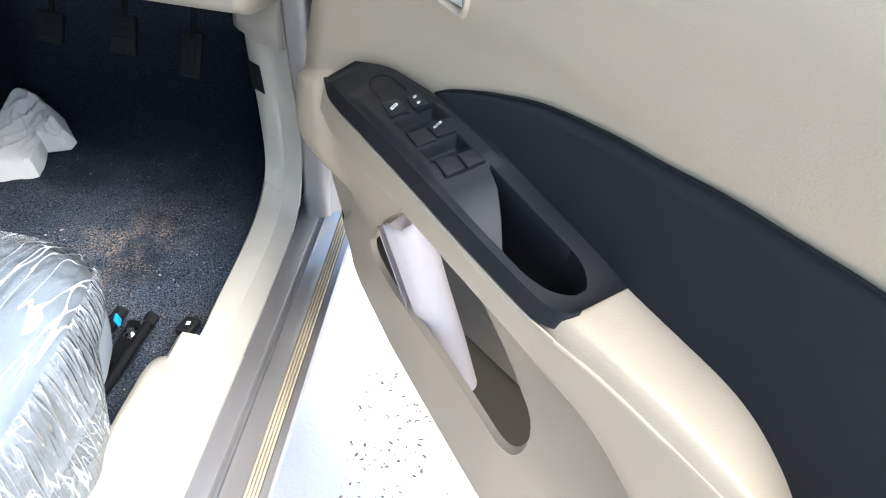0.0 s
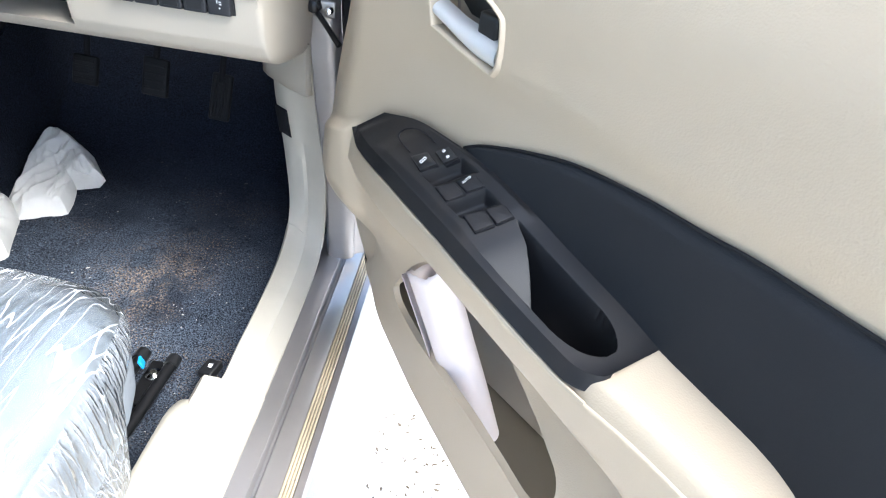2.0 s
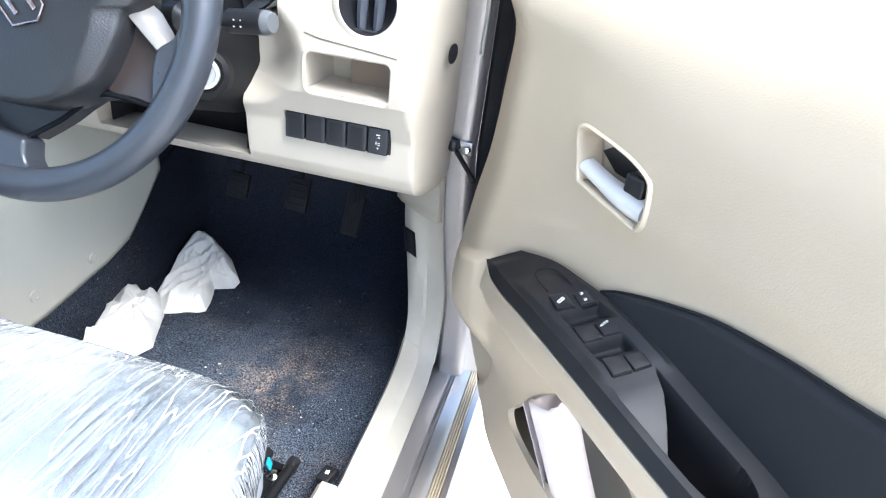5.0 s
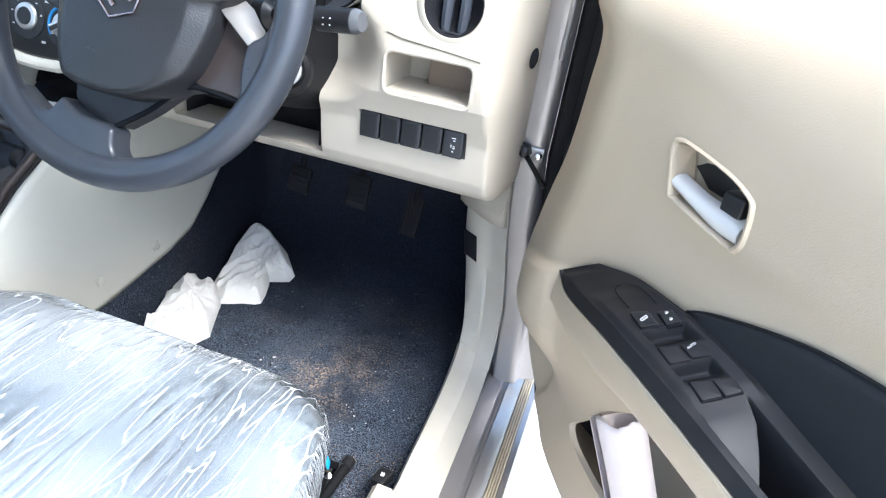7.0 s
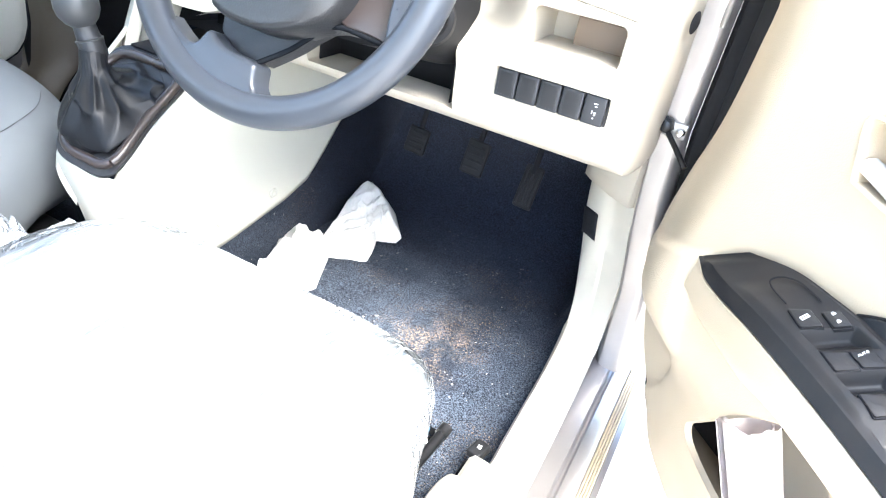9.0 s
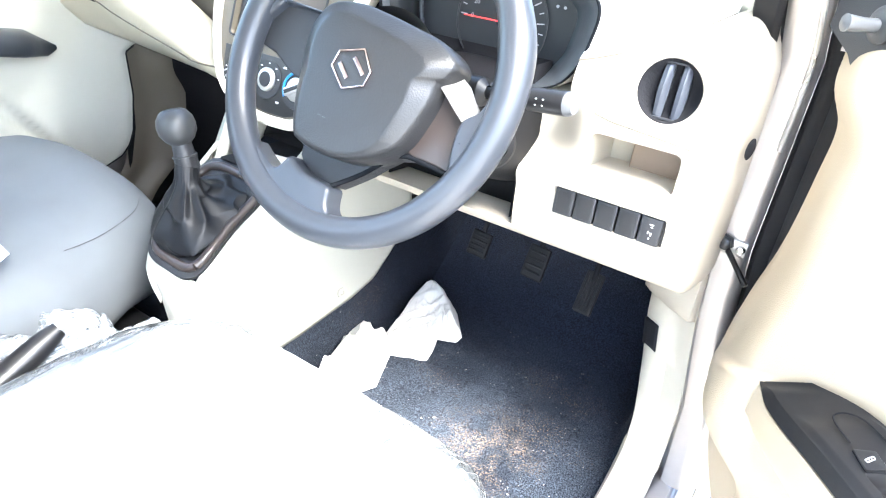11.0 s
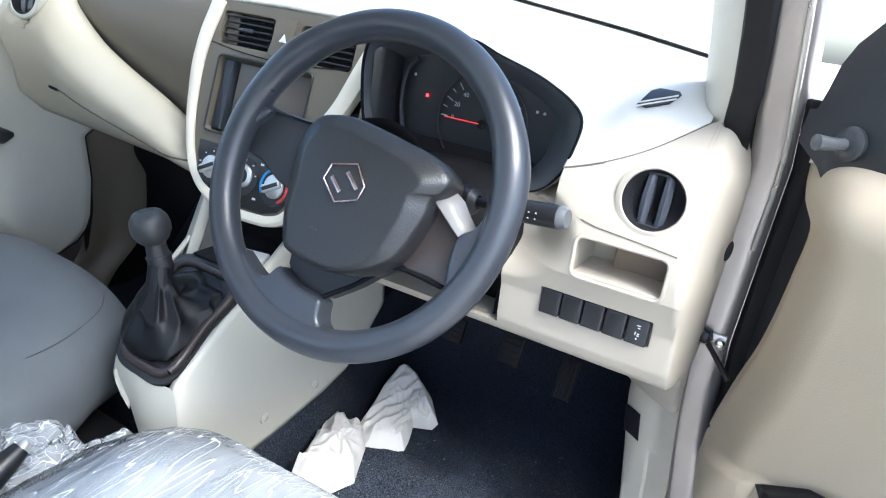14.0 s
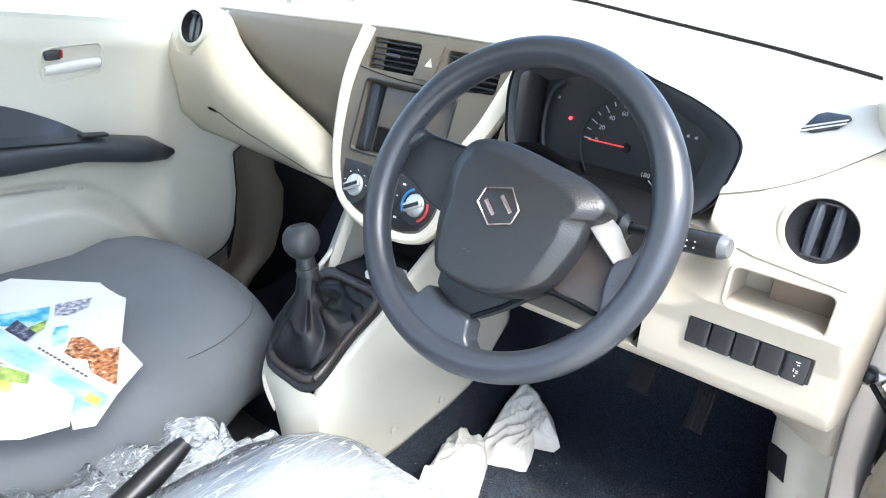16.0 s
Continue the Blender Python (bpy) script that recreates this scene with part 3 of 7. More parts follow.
# hinge pillar and windscreen pillar
pillar = thing("pillar_front", (0.69, 0.36, 0.36), "grey-brown painted hinge pillar with a black seal", "pillar", "", "structure")
PIL_Z = [0.37, 0.5, 0.62, 0.75, 0.88, 0.98, 1.06, 1.18, 1.42]
PIL_IN = [(0.690, 0.335), (0.685, 0.345), (0.668, 0.342), (0.658, 0.340), (0.660, 0.335), (0.662, 0.325), (0.655, 0.27), (0.640, 0.18), (0.60, 0.0)]
rows = []
for z, (x, y) in zip(PIL_Z, PIL_IN):
    rows.append([(x - 0.004, y + 0.05, z), (x, y, z), (x + 0.018, y - 0.006, z), (x + 0.034, y - 0.005, z), (x + 0.042, y + 0.002, z), (x + 0.046, y + 0.014, z), (x + 0.09 if z < 0.66 else x + 0.05, y + 0.03, z)])
part("painted_post", sheet([spline(r, 3) for r in rows]), PAINT, pillar)
part("inner_seal", tube(spline([(x - 0.002, y + 0.004, z) for z, (x, y) in list(zip(PIL_Z, PIL_IN))[4:]], 8), 0.0036, 10), RUBBER, pillar, "black rubber door seal")
part("hinge_seal", sheet([[(x + 0.044, y + 0.006, z), (x + 0.050, y - 0.002, z), (x + 0.064, y - 0.004, z), (x + 0.078, y + 0.004, z), (x + 0.085, y + 0.04, z)] for z, (x, y) in list(zip(PIL_Z, PIL_IN))[2:7]]), RUBBER, pillar, "broad black seal between pillar and door", thick=0.004)
part("gap_seal", sheet([[(x + 0.058, y + 0.004, z), (x + 0.066, y - 0.004, z), dp(front_u(z) - 0.006, skin_n(front_u(z), z) - 0.014, z) + Vector((0.0, 0.004, 0)), dp(front_u(z) - 0.008, -0.77, z)] for z, (x, y) in ((z, (lerp(PIL_Z, [q[0] for q in PIL_IN], z), lerp(PIL_Z, [q[1] for q in PIL_IN], z))) for z in span(0.60, 1.06, 24))]), CHARCOAL, pillar, "dark rubber across the door gap", thick=0.003)
part("upper_seal", sheet([[(x - 0.035 + dx, y - 0.012 + dy, z) for dx, dy in ((0.0, 0.012), (0.004, 0.0), (0.026, -0.004), (0.032, 0.006))] for z, (x, y) in ((0.985, (0.660, 0.318)), (1.03, (0.660, 0.287)), (1.06, (0.662, 0.262)), (1.11, (0.660, 0.225)), (1.18, (0.655, 0.172)), (1.42, (0.622, -0.01)))]), RUBBER, pillar, "broad black seal on the upper pillar", thick=0.004)
part("pillar_cover", sheet([spline([(x - 0.075, y + 0.09, z), (x - 0.058, y + 0.02, z), (x - 0.036, y - 0.004, z), (x - 0.028, y + 0.002, z)], 4) for z, (x, y) in ((0.99, (0.660, 0.318)), (1.03, (0.660, 0.287)), (1.06, (0.662, 0.262)), (1.11, (0.660, 0.225)), (1.18, (0.655, 0.172)), (1.42, (0.622, -0.01)))]), CREAM, pillar, "beige windscreen pillar cover", thick=0.003)
part("outer_flange", tube(spline([(x + 0.034, y - 0.012, z) for z, (x, y) in list(zip(PIL_Z, PIL_IN))[4:]], 6), 0.003, 8), SILVER, pillar, "bright flange edge")

# check strap between pillar and door
strap = thing("check_strap", (0.678, 0.333, 0.75), "black steel door check strap with bolts", "door check", "", "")
part("bracket", block((0.684, 0.3315, 0.752), (0.030, 0.006, 0.020), 0.003), ZINC, strap, "zinc bracket")
part("bolt", lathe([(0.0, 0.011), (0.005, 0.011), (0.008, 0.009), (0.008, 0.0), (0.011, 0.0), (0.011, -0.002)], (0.672, 0.328, 0.756), (0, -1, 0), 6), STEEL, strap, "black hexagon bolt")
part("rivet", lathe([(0.0, 0.007), (0.004, 0.006), (0.006, 0.0)], (0.691, 0.327, 0.752), (0, -1, 0.1), 14), CHROME, strap, "bright rivet")
part("arm", tube([(0.678, 0.324, 0.748), (0.692, 0.312, 0.738), (0.712, 0.296, 0.722)], 0.0036, 8), STEEL, strap)

# ---- the open driver's door ----
door = thing("driver_door", dp(0.3, -0.74, 0.3), "open beige driver's door with a black switch panel and dark cloth insert", "car door")
HANDLE = spline([(0.5335, 0.8790, 0), (0.5390, 0.8850, 0), (0.5520, 0.8855, 0), (0.5930, 0.8800, 0), (0.6165, 0.8715, 0), (0.6225, 0.8630, 0), (0.6245, 0.8400, 0), (0.6195, 0.8295, 0), (0.6110, 0.8288, 0), (0.5530, 0.8385, 0), (0.5450, 0.8415, 0), (0.5395, 0.8600, 0)], 4, True)
HC = Vector((0.580, 0.858, 0))


# upper skin: rings run out from the handle recess to the edge of the panel
def reach(centre, poly, angle):
    """Distance from centre to a closed outline in that direction."""
    dx, dy = math.cos(angle), math.sin(angle)
    best = 0.0
    for a, b in zip(poly, poly[1:] + poly[:1]):
        ex, ey = b[0] - a[0], b[1] - a[1]
        det = dx * -ey + dy * ex
        if abs(det) > 1e-12:
            rx, ry = a[0] - centre[0], a[1] - centre[1]
            t, s = (rx * -ey + ry * ex) / det, (dx * ry - dy * rx) / det
            if t > 0 and -1e-9 <= s <= 1 + 1e-9:
                best = max(best, t)
    return best


def ring_skin(centre, hole, rim, n, rings, ahead=()):
    angles = sorted(set(span(0, 2 * math.pi, n)[:-1]) | {math.atan2(p[1] - centre[1], p[0] - centre[0]) % (2 * math.pi) for p in rim if abs(p[0]) > 0 and p in rim[:: max(1, len(rim) // 40)]})
    rows = []
    for k in range(rings + 1):
        t = (k / rings) ** 1.7
        row = []
        for a in angles:
            r = reach(centre, hole, a) * (1 - t) + reach(centre, rim, a) * t
            u, z = centre[0] + r * math.cos(a), centre[1] + r * math.sin(a)
            row.append(dp(u, skin_n(u, z), z))
        rows.append(row)
    return rows, angles


END_U = 1.28
upper_rim = [(front_u(z), z) for z in span(0.645, 1.0, 30)] + [(u, lerp([0.30, 0.36], [1.0, 1.022], u)) for u in span(0.32, END_U, 40)] + [(END_U, z) for z in span(0.99, 0.655, 12)] + [(u, 0.645) for u in span(END_U, 0.29, 60)]
hole = [(p.x, p.y) for p in HANDLE]
rows, _ = ring_skin(HC, hole, upper_rim, 420, 70)
part("upper_skin", sheet(rows, closed=True), DOOR_BEIGE, door, "grained beige upper door skin", sharp=60)

POCKET = [(p.x, p.y) for p in spline([(0.478, 0.493, 0), (0.492, 0.481, 0), (0.530, 0.480, 0), (0.580, 0.485, 0), (0.634, 0.490, 0), (0.690, 0.496, 0), (0.737, 0.498, 0), (0.780, 0.498, 0), (0.799, 0.505, 0), (0.807, 0.525, 0), (0.797, 0.545, 0), (0.768, 0.560, 0), (0.716, 0.582, 0), (0.663, 0.608, 0), (0.622, 0.627, 0), (0.588, 0.620, 0), (0.552, 0.592, 0), (0.516, 0.545, 0), (0.490, 0.511, 0)], 4, True)]
PC = Vector((0.655, 0.545, 0))
lower_rim = [(u, 0.645) for u in span(0.276, END_U, 60)] + [(END_U, z) for z in span(0.60, 0.41, 10)] + [(u, 0.40) for u in span(END_U, 0.43, 60)] + [(front_u(z), z) for z in span(0.402, 0.64, 24)]
rows, angles = ring_skin(PC, POCKET, lower_rim, 400, 56)
# the lip of the map pocket rolls inwards
lip = []
for d, back in ((0.010, 0.0075), (0.003, 0.0045)):
    lip.append([])
    for a in angles:
        r = reach(PC, POCKET, a) - d * 0.4
        u, z = PC.x + r * math.cos(a), PC.y + r * math.sin(a)
        lip[-1].append(dp(u, skin_n(u, z) - back, z))
part("lower_skin", sheet(lip + rows, closed=True), DOOR_BEIGE, door, "grained beige lower door skin with a map pocket", sharp=60)
part("pocket_liner", surf(lambda u, z: dp(u, -0.752 + 0.02 * sm(0.46, 0.415, z), z), span(0.535, 0.90, 20), span(0.42, 0.66, 20)), BEIGE, door, "shaded inside of the map pocket")
# a dark sheet paints the shade of the opening into the door cavity
part("pocket_gap_shade", surf(lambda u, z: dp(u, lerp([0.33, 0.50, 0.54], [-0.775, -0.765, -0.752], u), z), span(0.33, 0.537, 10), span(0.40, 0.66, 10)), DARK, door, "dark sheet put in for the shade in the pocket's front gap")
part("pocket_floor", surf(lambda u, t: dp(u, skin_n(u, 0.43) - 0.003 + (-0.76 - skin_n(u, 0.43)) * t, 0.418), span(0.40, 0.90, 24), span(0, 1, 4)), TAUPE, door, "floor of the map pocket")
bottom = [(u, 0.40) for u in span(END_U, 0.43, 40)]
part("door_underside", sheet([[dp(u, skin_n(u, z) , z - 0.001) for u, z in bottom], [dp(u, -0.80, 0.385) for u, z in bottom]]), PAINT, door)
edge = [(front_u(z), z) for z in span(0.402, 0.998, 40)]
part("door_front_edge", sheet([[dp(u, skin_n(u, z), z) for u, z in edge], [dp(u - 0.004, skin_n(u, z) - 0.012, z) for u, z in edge], [dp(u - 0.012, -0.775, z) for u, z in edge]]), RUBBER, door, "black rubber along the door's front edge")
part("outer_panel", sheet([[dp(u, -0.80 - 0.03 * math.sin(math.pi * (z - 0.30) / 0.7), z) for z in span(0.385, 1.0, 14)] for u in span(0.34, END_U, 24)]), PAINT, door, "painted outer door skin", thick=0.003)
part("belt_seal", sheet([[dp(u, n, z) for n, z in ((-0.742, 1.022), (-0.744, 1.034), (-0.754, 1.036), (-0.760, 1.020))] for u in span(0.36, END_U, 30)]), RUBBER, door, "black rubber belt seal")

# armrest
OUT_U = [0.435, 0.470, 0.56, 0.642, 0.707, 0.759, 0.796, 0.819, 0.853, 0.895, 0.951, 1.0, 1.06]
OUT_N = [-0.645, -0.630, -0.605, -0.592, -0.585, -0.585, -0.585, -0.585, -0.585, -0.585, -0.586, -0.59, -0.60]
OUT_Z = [0.694, 0.690, 0.704, 0.706, 0.702, 0.693, 0.688, 0.687, 0.688, 0.685, 0.677, 0.665, 0.645]
IN_U = [0.487, 0.538, 0.579, 0.624, 0.667, 0.734, 0.794, 0.825, 0.87, 0.908, 0.932, 0.955, 0.975, 1.0, 1.06]
IN_Z = [0.733, 0.748, 0.751, 0.751, 0.746, 0.730, 0.716, 0.707, 0.699, 0.692, 0.683, 0.668, 0.650, 0.62, 0.55]


def out_edge(u):
    return Vector((u, bend(OUT_U, OUT_N, u), bend(OUT_U, OUT_Z, u)))


def in_edge(u):
    return Vector((u, -0.648, bend(IN_U, IN_Z, u)))


def rest_body(u):
    o = out_edge(u)
    crease = lerp([0.43, 0.55, 0.61, 0.72, 0.77, 0.85, 0.95, 1.06], [0.66, 0.62, 0.628, 0.616, 0.606, 0.578, 0.53, 0.50], u)
    foot = Vector((u, skin_n(u, crease) - 0.004, crease))
    return [foot, foot.lerp(o, 0.35) + Vector((0, 0.008, -0.010)), foot.lerp(o, 0.75) + Vector((0, 0.008, -0.020)), o + Vector((0, 0.002, -0.006)), o]


part("armrest_body", sheet([[dp(*q) for q in spline(rest_body(u), 4)] for u in span(0.437, 1.06, 70)]), DOOR_BEIGE, door, "smooth beige armrest underside", sharp=70)


def rear_top(u):
    o, i = out_edge(u), in_edge(u)
    o.z -= 0.006 * sm(0.822, 0.805, u)
    i.z -= 0.006 * sm(0.822, 0.805, u)
    return spline([o + Vector((0, 0.0, 0)), o + Vector((0, -0.004, 0.010)), o.lerp(i, 0.16) + Vector((0, 0, 0.0125)), o.lerp(i, 0.5) + Vector((0, 0, 0.0085)), i + Vector((0, 0.003, 0.002)), i + Vector((0, -0.006, -0.004))], 5)


part("armrest_top", sheet([[dp(*q) for q in rear_top(u)] for u in span(0.814, 1.06, 40)]), DOOR_BEIGE, door, "smooth beige armrest top", sharp=70)
part("armrest_corner", sheet([[dp(*q) for q in rear_top(u)[:8]] for u in span(0.788, 0.8155, 8)]), DOOR_BEIGE, door, "beige skin round the panel's rear corner", sharp=70)


# black switch panel on the armrest, with its pull cup
def panel_base(a, b):
    o = out_edge(0.435 + 0.384 * a)
    i = in_edge(0.487 + 0.338 * a)
    # rounded outer corner at the rear
    if a > 0.93:
        o = o.lerp(i, 0.22 * (1 - math.sqrt(max(0.0, 1 - ((a - 0.93) / 0.07) ** 2))))
    ridge = o + Vector((0, -0.005, 0.013 * sm(0.0, 0.08, a)))
    flat = ridge.lerp(i, max(0.0, (b - 0.2) / 0.8)) if b > 0.2 else o.lerp(ridge, b / 0.2)
    return flat + Vector((0, 0.002, 0.003))


def cup(a, b):
    """Depth of the pull cup: a smooth tongue slopes down from the switches beside a deep round-ended well."""
    mid, half = 0.550, 0.255
    end = math.sqrt(max(0.0, 1 - ((a - 0.865) / 0.098) ** 2)) if a > 0.865 else 1.0
    wall = sm(half * end + 0.010, half * end - 0.014, abs(b - mid)) if end > 0.05 else 0.0
    lip = lerp([0.615, 0.64, 0.675, 0.735, 0.795, 0.825, 0.87], [0.80, 0.775, 0.735, 0.60, 0.43, 0.35, 0.24], a)
    well = 0.060 * sm(lip - 0.012, lip + 0.045, b) * sm(0.612, 0.635, a)
    return wall * max(well, 0.030 * sm(0.618, 0.86, a))


def panel(a, b):
    q = panel_base(a, b)
    deep = cup(a, b)
    # wells in front of each pair of window switches
    for a0, a1, b0, b1 in ((0.386, 0.447, 0.39, 0.86), (0.510, 0.560, 0.36, 0.77)):
        scoop = 0.013 * (1 - 0.80 * sm(a0 + 0.012, a1, a))
        deep = max(deep, scoop * sm(a0 - 0.004, a0 + 0.004, a) * sm(a1 + 0.006, a1, a) * sm(b0 - 0.012, b0 + 0.012, b) * sm(b1 + 0.012, b1 - 0.012, b))
    q.z += 0.003 * sm(0.20, 0.30, b) * sm(1.0, 0.9, b) * sm(0.16, 0.24, a) * sm(0.64, 0.58, a)
    return dp(q.x, q.y, q.z - deep)


part("switch_panel", surf(panel, span(0, 1, 330), span(0, 1, 150)), WORN, door, "worn charcoal switch panel with a pull cup", sharp=50)


def panel_frame(a, b):
    p = dp(*panel_base(a, b)) + Vector((0, 0, 0.003))
    ea = (dp(*panel_base(a + 0.02, b)) - dp(*panel_base(a - 0.02, b))).normalized()
    eb = (dp(*panel_base(a, b + 0.05)) - dp(*panel_base(a, b - 0.05))).normalized()
    en = ea.cross(eb).normalized()
    if en.z < 0:
        en = -en
    eb = en.cross(ea).normalized()
    return p, ea, eb, en


SWITCHES = (("lock_switch", ((0.315, 0.45), (0.322, 0.635), (0.382, 0.595), (0.378, 0.40))), ("lock_switch", ((0.335, 0.70), (0.335, 0.86), (0.388, 0.82), (0.388, 0.655))),
        ("window_switch", ((0.448, 0.385), (0.458, 0.565), (0.505, 0.56), (0.503, 0.36))), ("window_switch", ((0.455, 0.60), (0.462, 0.79), (0.503, 0.775), (0.500, 0.59))),
        ("window_switch", ((0.560, 0.385), (0.565, 0.565), (0.613, 0.56), (0.613, 0.36))), ("window_switch", ((0.567, 0.60), (0.570, 0.785), (0.610, 0.77), (0.613, 0.585))))
for k, (name, corners) in enumerate(SWITCHES):
    p, ea, eb, en = panel_frame(sum(c[0] for c in corners) / 4, sum(c[1] for c in corners) / 4)
    line = []
    for a, b in corners:
        d = dp(*panel_base(a, b)) + Vector((0, 0, 0.003)) - p
        line.append((d.dot(ea), d.dot(eb)))
    line = [(x * 0.97, y * 0.97) for x, y in line]
    soft = []
    for i, c in enumerate(line):
        for other, t in ((line[i - 1], 0.14), (line[i - 1], 0.05), (line[(i + 1) % 4], 0.05), (line[(i + 1) % 4], 0.14)):
            soft.append((c[0] + (other[0] - c[0]) * t, c[1] + (other[1] - c[1]) * t))
    lift = 0.0030 if k < 2 else 0.0018
    part("switch_gap", pillow([(x * 1.10, y * 1.10) for x, y in soft], p, ea, eb, -0.003, 0.0004, 0.0003, 1), DARK, door)
    key = part(name, pillow(soft, p, ea, eb, -0.004, lift, 0.0005, 2), BLACK if k < 2 else WORN, door, "black rocker switch")
    top = p + en * (lift + 0.0002)
    if k == 0:
        for x, y, w, h in ((-0.0016, 0.0, 0.0006, 0.0066), (0.0014, 0.0, 0.0006, 0.0066), (0.0, -0.0030, 0.0028, 0.0007), (0.0, 0.0030, 0.0028, 0.0007), (0.0004, -0.0010, 0.0018, 0.0006), (0.0004, 0.0010, 0.0018, 0.0006)):
            part("mark", block(top + ea * x + eb * y, (w, h, 0.0004), 0, (ea, eb, en)), WHITE_MARK, key)
    if k == 1:
        for x, y in ((-0.0045, 0.0012), (0.0035, -0.0005)):
            part("mark", block(top + ea * x + eb * y, (0.0015, 0.0026, 0.0003), 0, (ea, eb, en)), WHITE_MARK, key)
            part("mark", tube([top + ea * (x - 0.0010 - 0.0012 * math.sin(t)) + eb * (y + 0.0010 * math.cos(t)) for t in span(0, math.pi, 8)], 0.0002, 6), WHITE_MARK, key)
    if k == 3:
        writing("AUTO", 0.0031, top - ea * 0.0052, eb, -ea, WHITE_MARK, key)
blank = spline([dp(*panel_base(a, b)) + Vector((0, 0, 0.0058)) for a, b in ((0.300, 0.775), (0.262, 0.795), (0.222, 0.795), (0.196, 0.735), (0.190, 0.650), (0.200, 0.560), (0.228, 0.505), (0.262, 0.482), (0.296, 0.465))], 5)
part("blank_outline", tube(blank, 0.0007, 6), DARK, door, "outline of an unused switch")
part("panel_piping", tube([dp(*(out_edge(u) + Vector((0, 0.001, 0.0)))) for u in span(0.437, 0.818, 50)], 0.0012, 8), DOOR_BEIGE, door, "rolled edge of the beige skin round the panel")

# cloth insert
FAB_U = [0.600, 0.615, 0.636, 0.672, 0.716, 0.774, 0.817, 0.856, 0.892, 0.946, 1.1, 1.26]
FAB_Z = [0.7530, 0.762, 0.771, 0.784, 0.796, 0.802, 0.803, 0.805, 0.804, 0.802, 0.79, 0.77]


def cloth(u, t):
    lo, hi = bend(IN_U, IN_Z, u) - 0.008, bend(FAB_U, FAB_Z, u)
    z = lo + (hi - lo) * t
    return dp(u, skin_n(u, max(z, 0.63)) + 0.001 + 0.0055 * sm(0, 0.1, 1 - t) * sm(0.0, 0.02, u - 0.598), z)


part("cloth_insert", surf(cloth, span(0.600, 1.26, 80), span(0, 1, 24)), FABRIC, door, "dark grey cloth insert")
part("insert_piping", tube([cloth(u, 1.0) + DN * 0.0015 for u in span(0.600, 1.26, 80)], 0.0013, 8), RUBBER, door)

# inner door handle
handle = part("handle_bezel", sheet([[dp(q.x + (q.x - HC.x) * s, skin_n(q.x, q.y) + h, q.y + (q.y - HC.y) * s) for q in HANDLE] for s, h in ((0.13, -0.0012), (0.11, 0.0012), (0.07, 0.0030), (0.025, 0.0026), (-0.005, 0.0002), (-0.02, -0.006), (-0.04, -0.024))], closed=True), DOOR_BEIGE, door, "beige bezel round the door handle")
back = [dp(HC.x + (q.x - HC.x) * 0.95, -0.675, HC.y + (q.y - HC.y) * 0.95) for q in HANDLE]
bm = bmesh.new()
bm.faces.new([bm.verts.new(q) for q in back])
part("recess_back", bm, BEIGE, handle, "shaded back of the handle recess")
rows = []
lever_line = spline([(0.5425, 0.8520, 0), (0.5560, 0.8485, 0), (0.5780, 0.8432, 0), (0.6000, 0.8402, 0), (0.6205, 0.8390, 0)], 6)
for k, q in enumerate(lever_line):
    w = 0.0060 + 0.0010 * math.sin(math.pi * k / (len(lever_line) - 1)) + 0.0036 * sm(8, 20, k)
    rows.append([dp(q.x, -0.653 + v.x, q.y + v.y) for v in spline([(-0.010, -w, 0), (0.000, -w, 0), (0.0050, -w * 0.62, 0), (0.0068, 0.0, 0), (0.0045, w * 0.62, 0), (-0.001, w * 0.96, 0), (-0.008, w, 0)], 3)])
part("lever", sheet(rows, closed=True, caps=True), LEVER_SILVER, handle, "satin silver pull lever")
part("lock_knob", block(dp(0.6020, -0.660, 0.8535), (0.022, 0.016, 0.024), 0.004, (DU, DN, Vector((0, 0, 1)))), BLACK, handle, "black lock knob")
part("finger_cup", plate([(0.540, 0.8630), (0.550, 0.8700), (0.562, 0.8720), (0.576, 0.8690), (0.598, 0.8600), (0.598, 0.848), (0.560, 0.850)], DN * -0.6735, DU, (0, 0, 1), -0.001, 0), BLACK, handle, "black hollow behind the lever")

# mirror patch with its adjuster, and the outside mirror
patch = [(0.335, 1.0), (0.350, 0.984), (0.374, 0.971), (0.402, 0.974), (0.46, 0.986), (0.52, 1.002), (0.46, 1.09), (0.425, 1.148), (0.39, 1.152), (0.355, 1.139), (0.334, 1.118), (0.323, 1.098), (0.318, 1.074), (0.312, 1.054), (0.303, 1.052), (0.300, 1.02)]
part("mirror_patch", plate([(u, z) for u, z in patch], DN * -0.690, DU, (0, 0, 1), -0.02, 0.004), CHARCOAL, door, "charcoal corner patch behind the mirror")
adjuster = part("mirror_adjuster", tube([dp(0.365, -0.70, 1.03), dp(0.362, -0.67, 1.028), dp(0.36, -0.660, 1.028), dp(0.359, -0.654, 1.028), dp(0.359, -0.652, 1.028)], lambda t: (0.0055 + 0.0030 * t) * math.sqrt(max(0.02, 1 - max(0.0, (t - 0.75) / 0.25) ** 2)), 16), ADJUSTER, door, "grey mirror adjusting lever")
part("collar", lathe([(0.0, 0.004), (0.009, 0.004), (0.013, 0.003), (0.0165, 0.0), (0.0165, -0.004)], dp(0.365, -0.686, 1.030), DN, 28), KNOB, adjuster, "round collar of the lever")
